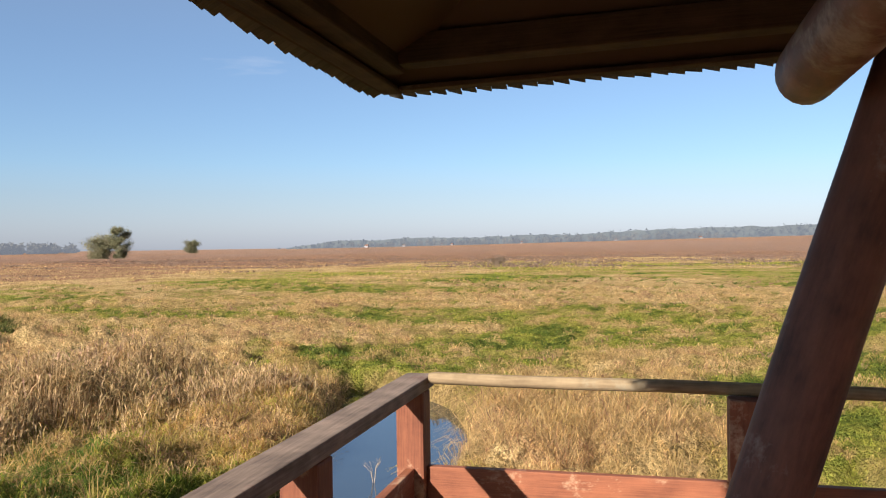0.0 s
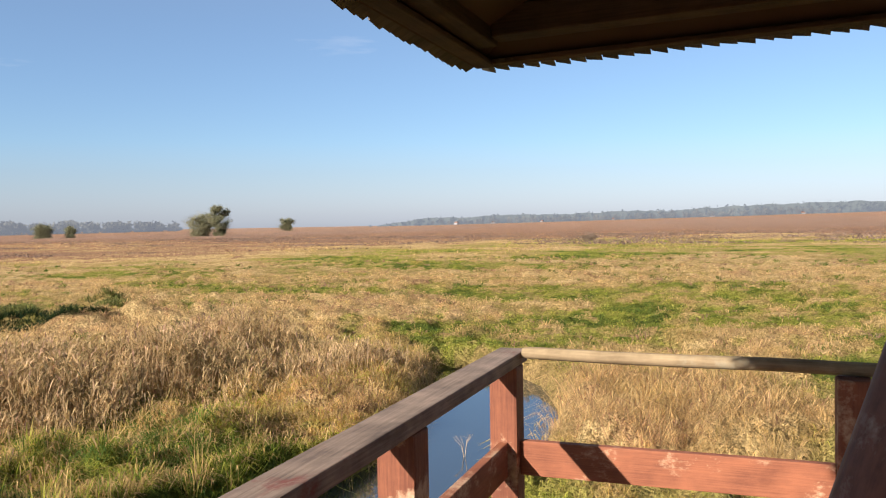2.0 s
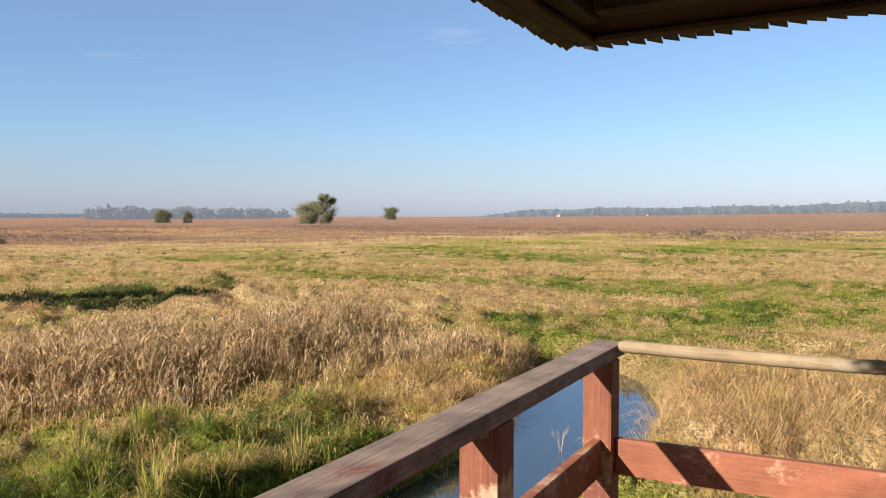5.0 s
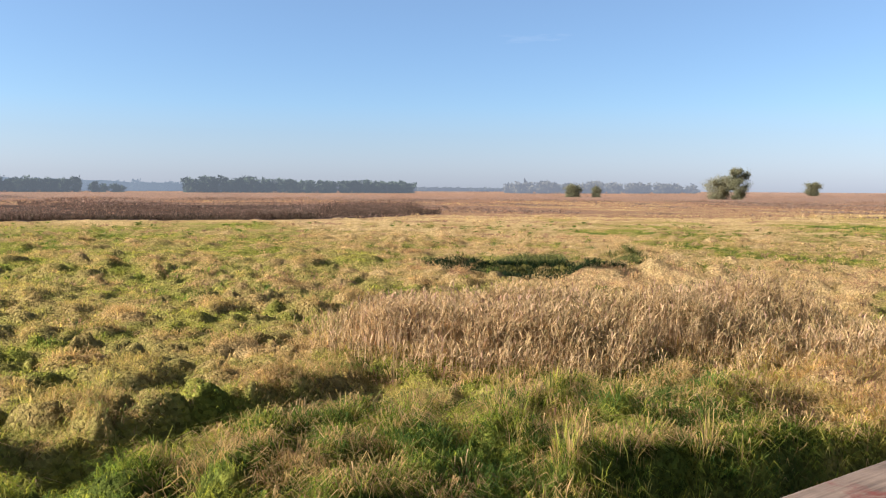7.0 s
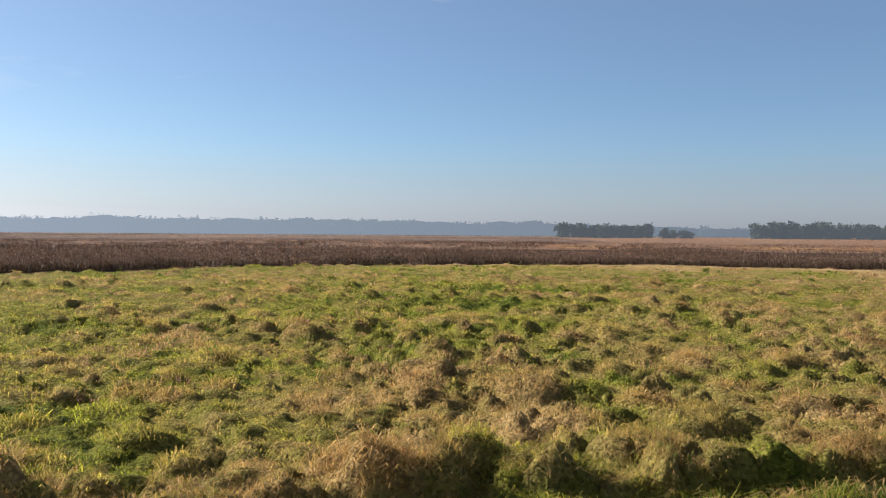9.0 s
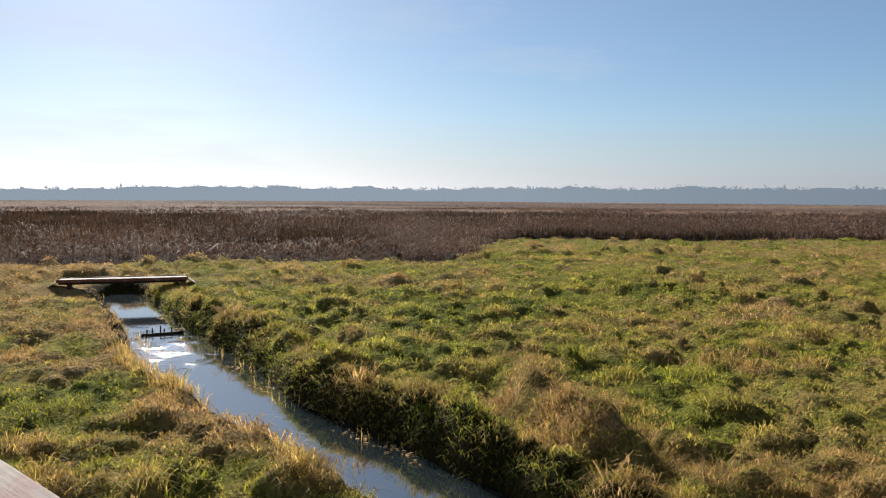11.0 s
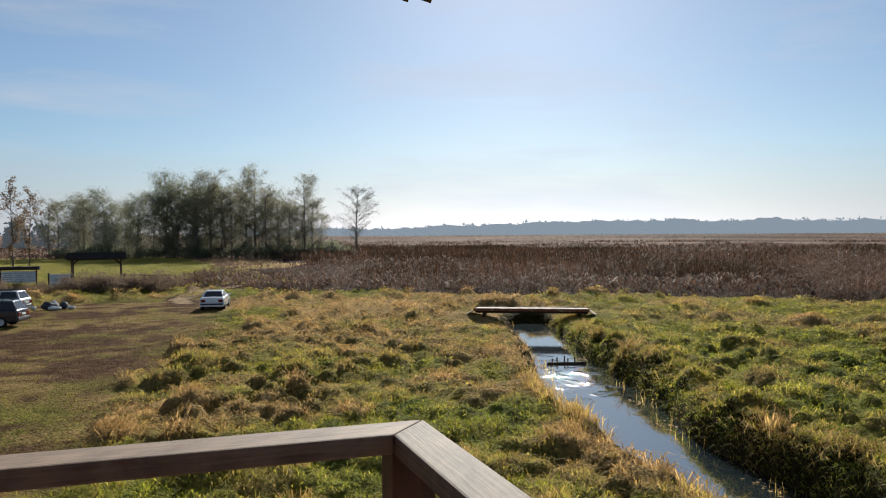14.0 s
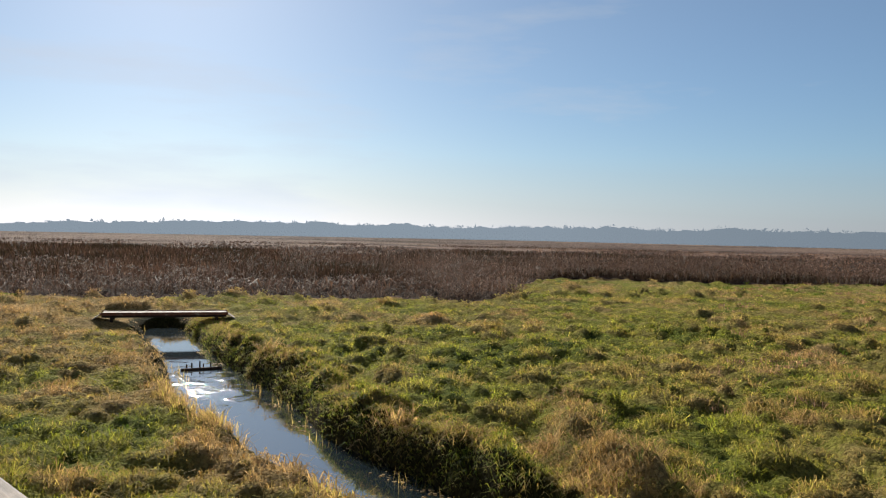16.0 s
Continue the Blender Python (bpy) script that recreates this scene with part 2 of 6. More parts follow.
def plain_material(name, colour, rough=0.6, metal=0.0, vary=0.25, scale=6.0, bump=0.0, coat=0.0):
    m, nodes, links, out = material(name)
    geo = nodes.new("ShaderNodeNewGeometry")
    n = noise_of(nodes, links, scale, 5, geo.outputs["Position"], 0.6)
    lo = tuple(c * (1 - vary) for c in colour)
    hi = tuple(min(1, c * (1 + vary)) for c in colour)
    col = ramp(nodes, [(0.3, lo), (0.7, hi)])
    links.new(n.outputs["Fac"], col.inputs["Fac"])
    p = nodes.new("ShaderNodeBsdfPrincipled")
    p.inputs["Roughness"].default_value, p.inputs["Metallic"].default_value = rough, metal
    p.inputs["Coat Weight"].default_value = coat
    if rough > 0.75:
        p.inputs["Specular IOR Level"].default_value = 0.08
    links.new(col.outputs[0], p.inputs["Base Color"])
    if bump:
        bp = bump_of(nodes, links, n.outputs["Fac"], 0.6, bump)
        links.new(bp.outputs[0], p.inputs["Normal"])
    links.new(p.outputs[0], out.inputs["Surface"])
    return m


def leaf_material(name, a, b, glow_through=0.3):
    m, nodes, links, out = material(name)
    geo = nodes.new("ShaderNodeNewGeometry")
    col = ramp(nodes, [(0.0, a), (1.0, b)])
    links.new(geo.outputs["Random Per Island"], col.inputs["Fac"])
    p = nodes.new("ShaderNodeBsdfPrincipled")
    p.inputs["Roughness"].default_value = 0.75
    p.inputs["Specular IOR Level"].default_value = 0.05
    tr = nodes.new("ShaderNodeBsdfTranslucent")
    mix = nodes.new("ShaderNodeMixShader")
    mix.inputs[0].default_value = glow_through
    links.new(col.outputs[0], p.inputs["Base Color"])
    links.new(col.outputs[0], tr.inputs["Color"])
    links.new(p.outputs[0], mix.inputs[1])
    links.new(tr.outputs[0], mix.inputs[2])
    links.new(mix.outputs[0], out.inputs["Surface"])
    return m


def haze_glow_material(name, leaf, air, share, air_north=None):
    """Things a kilometre and more away; haze is put in as emission, brighter towards the sun."""
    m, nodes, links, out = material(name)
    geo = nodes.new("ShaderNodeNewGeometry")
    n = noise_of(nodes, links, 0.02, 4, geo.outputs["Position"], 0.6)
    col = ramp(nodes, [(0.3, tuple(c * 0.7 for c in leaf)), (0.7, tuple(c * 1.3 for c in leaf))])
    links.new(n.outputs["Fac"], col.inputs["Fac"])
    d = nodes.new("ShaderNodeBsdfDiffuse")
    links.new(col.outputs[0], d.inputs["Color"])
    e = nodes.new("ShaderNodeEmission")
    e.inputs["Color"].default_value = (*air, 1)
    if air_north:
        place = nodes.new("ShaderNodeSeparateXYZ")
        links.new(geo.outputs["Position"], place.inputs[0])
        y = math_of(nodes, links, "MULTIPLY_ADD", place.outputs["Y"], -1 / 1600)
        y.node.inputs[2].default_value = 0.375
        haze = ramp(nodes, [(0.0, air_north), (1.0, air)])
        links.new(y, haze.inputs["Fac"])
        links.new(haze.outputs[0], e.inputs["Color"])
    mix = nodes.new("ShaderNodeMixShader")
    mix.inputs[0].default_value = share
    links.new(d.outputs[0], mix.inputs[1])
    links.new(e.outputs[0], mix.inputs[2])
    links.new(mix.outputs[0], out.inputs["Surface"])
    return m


def water_material():
    m, nodes, links, out = material("ditch_water")
    geo = nodes.new("ShaderNodeNewGeometry")
    n = noise_of(nodes, links, 7.0, 2, geo.outputs["Position"], 0.5)
    fine = noise_of(nodes, links, 1.2, 2, geo.outputs["Position"], 0.5)
    # ripples below the sill
    dist = nodes.new("ShaderNodeVectorMath")
    dist.operation = "DISTANCE"
    links.new(geo.outputs["Position"], dist.inputs[0])
    dist.inputs[1].default_value = (-15.9, -29.0, -0.6)
    near = ramp(nodes, [(0.0, (1, 1, 1)), (1.0, (0, 0, 0))])
    links.new(math_of(nodes, links, "DIVIDE", dist.outputs["Value"], 7.0), near.inputs["Fac"])
    patch = ramp(nodes, [(0.53, (0, 0, 0)), (0.63, (1, 1, 1))])
    links.new(fine.outputs["Fac"], patch.inputs["Fac"])
    a = math_of(nodes, links, "MULTIPLY", near.outputs[0], patch.outputs[0])
    a = math_of(nodes, links, "MULTIPLY", a, 0.7)
    a = math_of(nodes, links, "ADD", a, 0.012)
    h = math_of(nodes, links, "MULTIPLY", n.outputs["Fac"], a)
    bp = bump_of(nodes, links, h, 1.0, 0.055)
    p = nodes.new("ShaderNodeBsdfPrincipled")
    p.inputs["Base Color"].default_value = (0.018, 0.026, 0.03, 1)
    p.inputs["Roughness"].default_value = 0.04
    p.inputs["IOR"].default_value = 2.1
    p.inputs["Specular IOR Level"].default_value = 1.0
    links.new(bp.outputs[0], p.inputs["Normal"])
    links.new(p.outputs[0], out.inputs["Surface"])
    return m


M_GROUND = ground_material()
M_GRASS = grass_material("meadow_grass")
REED = [(0.0, (0.15, 0.13, 0.045)), (0.3, (0.38, 0.25, 0.11)), (0.55, (0.52, 0.355, 0.19)), (0.75, (0.40, 0.24, 0.15)), (1.0, (0.27, 0.155, 0.10))]
BROWN_REED = [(0.0, (0.055, 0.042, 0.025)), (0.3, (0.105, 0.066, 0.045)), (0.55, (0.175, 0.112, 0.078)), (0.8, (0.275, 0.19, 0.14)), (1.0, (0.38, 0.29, 0.22))]
M_REED = grass_material("reed", REED, 0.3, 0.3, (1.2, 1.1, 0.9))
M_RANK = grass_material("rank_growth", [(0.0, (0.016, 0.028, 0.008)), (0.5, (0.05, 0.06, 0.016)), (1.0, (0.19, 0.18, 0.045))], 0.3, 0.2)
M_BROWN_REED = grass_material("brown_reed", BROWN_REED, 0.3, 0.25, (1.3, 1.1, 0.95))
M_LUSH = grass_material("lush_bank_grass", [(0.0, (0.062, 0.10, 0.021)), (0.2, (0.15, 0.185, 0.038)), (0.5, (0.36, 0.24, 0.082)), (0.8, (0.45, 0.30, 0.135))], 0.2, 0.45)
M_WATER = water_material()
M_RED = wood_material("red_stained_wood", (0.24, 0.086, 0.042), (0.11, 0.038, 0.021), 0.65, (0.40, 0.25, 0.15), 0.3)
M_RAIL = wood_material("worn_rail_wood", (0.29, 0.205, 0.15), (0.10, 0.07, 0.052), 0.72, (0.14, 0.045, 0.034), 0.18, 1.0, 0.16)
M_POLE = wood_material("grey_brown_pole_wood", (0.30, 0.215, 0.12), (0.14, 0.095, 0.052), 0.85, (0.24, 0.19, 0.12), 0.3)
M_LOG = wood_material("brown_log_wood", (0.17, 0.07, 0.045), (0.055, 0.025, 0.018), 0.6, (0.22, 0.15, 0.115), 0.3, 2.0, 0.3, 9.0)
M_ROOFWOOD = wood_material("brown_roof_timber", (0.075, 0.040, 0.023), (0.03, 0.017, 0.011), 0.8, (0.12, 0.08, 0.05), 0.08)
M_SHINGLE = wood_material("weathered_shingle_wood", (0.13, 0.105, 0.08), (0.06, 0.048, 0.037), 0.85, (0.18, 0.16, 0.13), 0.1)
M_PLANK = wood_material("weathered_plank_wood", (0.40, 0.30, 0.20), (0.22, 0.16, 0.11), 0.8, (0.45, 0.40, 0.33), 0.2)
M_BARK = plain_material("alder_bark", (0.15, 0.125, 0.105), 0.9, 0, 0.4, 3.0, 0.03)


# ---- helpers for meshes ----
def part(name, bm, mat, parent=None, label=""):
    """One bmesh as one mesh object under a thing or a part."""
    me = bpy.data.meshes.new(name)
    bm.to_mesh(me)
    bm.free()
    me.materials.append(mat)
    ob = new(name, me)
    ob.parent = parent
    return tagged(ob, label)


def twin(ob, m, parent):
    """Another piece on the same mesh."""
    o = new(ob.name.split(".")[0], ob.data)
    o.parent = parent
    o.matrix_basis = m
    return o


def thing(name, label, category, group="", at=None):
    e = new(name)
    if at is not None:
        e.matrix_basis = at
    return tagged(e, label, category, group)


def tri_mesh(name, verts, tris, mat, dry=None, smooth=False, bare=None, thatch=None):
    """A large mesh from arrays."""
    me = bpy.data.meshes.new(name)
    nv, nf, k = len(verts), len(tris), tris.shape[1]
    me.vertices.add(nv)
    me.vertices.foreach_set("co", np.ascontiguousarray(verts, dtype=np.float32).ravel())
    me.loops.add(nf * k)
    me.loops.foreach_set("vertex_index", np.ascontiguousarray(tris, dtype=np.int32).ravel())
    me.polygons.add(nf)
    me.polygons.foreach_set("loop_start", np.arange(0, nf * k, k, dtype=np.int32))
    me.polygons.foreach_set("loop_total", np.full(nf, k, dtype=np.int32))
    me.polygons.foreach_set("use_smooth", np.full(nf, smooth))
    for key, values in (("dry", dry), ("bare", bare), ("thatch", thatch)):
        if values is not None:
            a = me.attributes.new(key, "FLOAT", "POINT")
            a.data.foreach_set("value", np.ascontiguousarray(values, dtype=np.float32))
    me.update(calc_edges=True)
    me.materials.append(mat)
    return new(name, me)


def box_bm(x0, x1, y0, y1, z0, z1, bevel=0.006, bm=None):
    """A bevelled board with its grain along the longest side."""
    bm = bm or bmesh.new()
    made = bmesh.ops.create_cube(bm, size=1, matrix=Matrix.LocRotScale(
        ((x0 + x1) / 2, (y0 + y1) / 2, (z0 + z1) / 2), None, (x1 - x0, y1 - y0, z1 - z0)))
    if bevel:
        edges = list({e for v in made["verts"] for e in v.link_edges})
        bmesh.ops.bevel(bm, geom=edges, offset=bevel, segments=2, affect="EDGES", profile=0.6)
    grain_uv(bm, max(range(3), key=lambda i: (x1 - x0, y1 - y0, z1 - z0)[i]))
    return bm


def grain_uv(bm, axis):
    """u along the grain, v across, in metres."""
    uv = bm.loops.layers.uv.verify()
    o = [(1, 2), (0, 2), (0, 1)][axis]
    for f in bm.faces:
        for lp in f.loops:
            c = lp.vert.co
            lp[uv].uv = (c[axis], c[o[0]] + 1.37 * c[o[1]] + 0.31 * c[axis] * 0)


def log_bm(a, b, r0, r1, sides=20, rings=9, wobble=0.012, seed=0, cap=0.5):
    """A round log from a to b, slightly crooked, with rounded ends."""
    a, b = Vector(a), Vector(b)
    way = b - a
    q = way.to_track_quat("Z", "Y").to_matrix()
    bm = bmesh.new()
    uv = bm.loops.layers.uv.verify()
    rnd = random.Random(seed)
    loops = []
    stations = [0.0, 0.02 / way.length * 2] + [i / rings for i in range(1, rings)] + [1 - 0.04 / way.length, 1.0]
    for s in stations:
        r = r0 + (r1 - r0) * s
        if s in (0.0, 1.0):
            r *= 1 - 0.3 * cap
        dx, dy = rnd.uniform(-wobble, wobble), rnd.uniform(-wobble, wobble)
        ring = []
        for k in range(sides):
            t = 2 * math.pi * k / sides
            rr = r * (1 + 0.04 * math.sin(2 * t + seed) + rnd.uniform(-0.012, 0.012))
            ring.append(bm.verts.new(a + way * s + q @ Vector((rr * math.cos(t) + dx, rr * math.sin(t) + dy, 0))))
        loops.append((s, ring))
    for (s0, l0), (s1, l1) in zip(loops, loops[1:]):
        for k in range(sides):
            f = bm.faces.new((l0[k], l0[(k + 1) % sides], l1[(k + 1) % sides], l1[k]))
            f.smooth = True
            for lp, (s, kk) in zip(f.loops, ((s0, k), (s0, k + 1), (s1, k + 1), (s1, k))):
                lp[uv].uv = (s * way.length, kk / sides * 2 * math.pi * r0)
    for ring in (loops[0][1][::-1], loops[-1][1]):
        f = bm.faces.new(ring)
        for lp in f.loops:
            lp[uv].uv = (lp.vert.co.x * 0.3, lp.vert.co.z)
    return bm


# ---- fields of the plan ----
def hash2(i, j, seed):
    n = (i.astype(np.int64) * 374761393 + j.astype(np.int64) * 668265263 + seed * 974634777) & 0x7FFFFFFF
    n = ((n ^ (n >> 13)) * 1274126177) & 0x7FFFFFFF
    return ((n ^ (n >> 16)) & 0xFFFF) / 65535.0


def vnoise(x, y, scale, seed=0):
    """Smooth chance field, 0 to 1, with features scale metres wide."""
    x, y = np.asarray(x, float) / scale, np.asarray(y, float) / scale
    i, j = np.floor(x), np.floor(y)
    u, v = x - i, y - j
    u, v = u * u * (3 - 2 * u), v * v * (3 - 2 * v)
    a, b = hash2(i, j, seed), hash2(i + 1, j, seed)
    c, d = hash2(i, j + 1, seed), hash2(i + 1, j + 1, seed)
    return (a * (1 - u) + b * u) * (1 - v) + (c * (1 - u) + d * u) * v


def fnoise(x, y, scale, seed=0):
    return 0.55 * vnoise(x, y, scale, seed) + 0.3 * vnoise(x, y, scale / 2.1, seed + 1) + 0.15 * vnoise(x, y, scale / 4.3, seed + 2)


def sstep(a, b, x):
    t = np.clip((np.asarray(x, float) - a) / (b - a), 0, 1)
    return t * t * (3 - 2 * t)


def inside(poly, x, y):
    r = np.zeros(np.shape(x), bool)
    for (x0, y0), (x1, y1) in zip(poly, poly[1:] + poly[:1]):
        hit = ((y0 > y) != (y1 > y))
        with np.errstate(divide="ignore", invalid="ignore"):
            r ^= hit & (x < (x1 - x0) * (y - y0) / (y1 - y0 + 1e-12) + x0)
    return r


def off_line(line, x, y):
    """Distance to a polyline, the side (left of its way is positive) and the width told at its points."""
    best = np.full(np.shape(x), 1e9)
    side, wide = np.zeros(np.shape(x)), np.zeros(np.shape(x))
    for (x0, y0, w0), (x1, y1, w1) in zip(line, line[1:]):
        dx, dy = x1 - x0, y1 - y0
        t = np.clip(((x - x0) * dx + (y - y0) * dy) / (dx * dx + dy * dy), 0, 1)
        d = np.hypot(x - x0 - t * dx, y - y0 - t * dy)
        s = np.sign(dx * (y - y0) - dy * (x - x0))
        near = d < best
        best, side, wide = np.where(near, d, best), np.where(near, s, side), np.where(near, w0 + t * (w1 - w0), wide)
    return best, side, wide


# the ditch from the south to the north: x, y, half the water's width
DITCH = [(-22.3, -47.6, 0.5), (-21.8, -46.4, 1.0), (-20.5, -43.0, 1.15), (-18.6, -37.5, 1.1), (-17.15, -33.0, 1.1), (-16.0, -29.5, 1.4), (-14.75, -26.0, 1.65),
         (-13.8, -23.5, 1.7), (-12.8, -20.5, 1.4), (-12.5, -18.0, 1.3), (-12.1, -15.0, 1.35), (-11.5, -12.0, 1.3), (-10.0, -5, 1.2), (-8.3, 4, 1.3), (-7.2, 12, 1.5), (-6.6, 17, 1.7),
         (-7.2, 22, 2.0), (-8.6, 26.5, 1.8), (-10.6, 29.6, 0.9)]
HOLE = [(-43.5, 30.2, 0.6), (-39.8, 31.2, 1.9), (-36.4, 32.2, 1.9), (-34.2, 33.4, 0.6)]
REED_FRONT = [(-20.4, 10.0, 0.5), (-17.8, 12.3, 0.6), (-15.3, 14.2, 0.6), (-13.5, 17.6, 0.5)]
RANK = [(-46, 31.5, 1.0), (-42.5, 34.4, 1.2), (-40, 38, 1.3), (-41, 44, 1.2)]
WATER_Z = -0.62
TRACK = [(30, -18), (1.2, -19), (0.95, -23.7), (0.8, -26.6), (0.3, -32), (-1.6, -39.7), (-3.0, -45.7), (-4.2, -51), (-5.0, -57), (-5.6, -62),
         (-6, -66), (-3, -70), (5, -66.5), (14, -66), (40, -64)]
RIDGE = [(-20.2, -16.2, 0.5), (-18.2, -14.4, 0.6), (-15.6, -11.5, 0.5), (-14.6, -8, 0.4), (-15.2, -4, 0.6), (-16.0, 0, 0.6), (-16.9, 4, 0.7), (-17.4, 7, 0.7), (-19, 9.4, 0.5)]
SAND = [(-2.0, -64, 0.7), (-1.6, -68, 0.8), (-3.2, -71, 0.9), (-3.6, -76, 0.9), (-8, -82, 0.6)]
REED_WEST = [(-21.0, 10.4), (-18.3, 13.0), (-15.7, 14.9), (-14.4, 18.6), (-13.2, 20.2), (-11.2, 21.5), (-11.6, 24.5), (-16.8, 26),
             (-21.8, 22.2), (-24, 17.6), (-24.2, 13)]
REED_EDGE = [(-3, -96), (-0.5, -84), (-5.5, -78), (-12, -71), (-21, -66.5), (-27.5, -62.5), (-29, -58.5), (-36, -57.5), (-43, -49.5), (-47, -44.8),
             (-57, -51), (-72, -61), (-82, -66), (-88, -60), (-95, -47), (-112, -38), (-126, -8), (-133, 18), (-130, 34), (-122, 52), (-126, 72), (-140, 96)]
REED_SOUTH = REED_EDGE + [(-240, 130), (-260, -160), (-120, -190), (-40, -160), (-14, -120)]


def dome_layer(x, y, cell, r_lo, r_hi, a_lo, a_hi, share, seed):
    """Rounded hummocks, one at most in each cell: height, how far up the dome, and a chance number of the dome."""
    x, y = np.asarray(x, float), np.asarray(y, float)
    ci, cj = np.floor(x / cell), np.floor(y / cell)
    best, prof, kind = np.zeros(x.shape), np.zeros(x.shape), np.full(x.shape, 0.5)
    for di in (-1, 0, 1):
        for dj in (-1, 0, 1):
            i, j = ci + di, cj + dj
            px, py = (i + hash2(i, j, seed)) * cell, (j + hash2(i, j, seed + 1)) * cell
            rad = r_lo + (r_hi - r_lo) * hash2(i, j, seed + 2)
            amp = a_lo + (a_hi - a_lo) * hash2(i, j, seed + 3)
            k = hash2(i, j, seed + 4)
            there = hash2(i, j, seed + 5) < share
            sq = 1 - ((x - px) ** 2 * 1.15 + (y - py) ** 2 * 0.9) / rad ** 2
            p = np.clip(sq, 0, 1) ** 0.4 * there
            h = p * amp
            up = h > best
            best, prof, kind = np.where(up, h, best), np.where(up, p, prof), np.where(up, k, kind)
    return best, prof, kind


def domes(x, y):
    """The meadow's tussocks and the clumps of leaves on them: height, profile 0 to 1, and a chance number of each."""
    x, y = np.asarray(x, float), np.asarray(y, float)
    wx = x + 0.5 * (vnoise(x, y, 1.1, 201) - 0.5) + 0.22 * (vnoise(x, y, 0.4, 205) - 0.5)
    wy = y + 0.5 * (vnoise(x, y, 1.1, 203) - 0.5) + 0.22 * (vnoise(x, y, 0.4, 207) - 0.5)
    r = np.hypot(x, y)
    h3, p3, k3 = dome_layer(wx, wy, 4.6, 0.6, 1.25, 0.22, 0.5, 0.4, 220)
    h2, p2, k2 = dome_layer(wx, wy, 2.1, 0.34, 0.85, 0.16, 0.5, 0.6, 260)
    h1, p1, k1 = dome_layer(wx, wy, 0.72, 0.28, 0.58, 0.04, 0.26, 0.92, 300)
    rough = 0.4 + 0.95 * sstep(0.3, 0.7, fnoise(x, y, 8, 230))
    far = 1 - 0.3 * sstep(70, 120, r)
    leafy = h1 * (0.45 + 0.6 * rough) * (1 - 0.55 * sstep(40, 90, r))
    h2, h3 = h2 * rough, h3 * (0.5 + 0.6 * rough)
    big = np.maximum(h2, h3)
    swell = 0.12 * sstep(0.4, 0.7, fnoise(wx, wy, 2.4, 210))
    tuss = big > 0.05
    prof = np.where(tuss, np.where(h3 > h2, p3, p2), 0.45 * p1)
    kind = np.where(tuss, 0.55 + 0.45 * np.where(h3 > h2, k3, k2), 0.75 * k1)
    return (swell + np.maximum(big, 0.3 * big + leafy) + 0.35 * leafy) * far, prof, kind


def frayed(x, y):
    return x + 3.0 * (fnoise(x, y, 3.5, 240) - 0.5), y + 3.0 * (fnoise(x, y, 3.5, 244) - 0.5)


def worn(x, y):
    """How far a place lies in the driven ground, 0 to 1."""
    fx, fy = frayed(x, y)
    return sum(inside(TRACK, fx + a, fy + b).astype(float) for a, b in ((0, 0), (1.1, 0), (-1.1, 0), (0.5, 0.8), (-0.5, -0.8), (1.9, 0), (-1.9, 0))) / 7


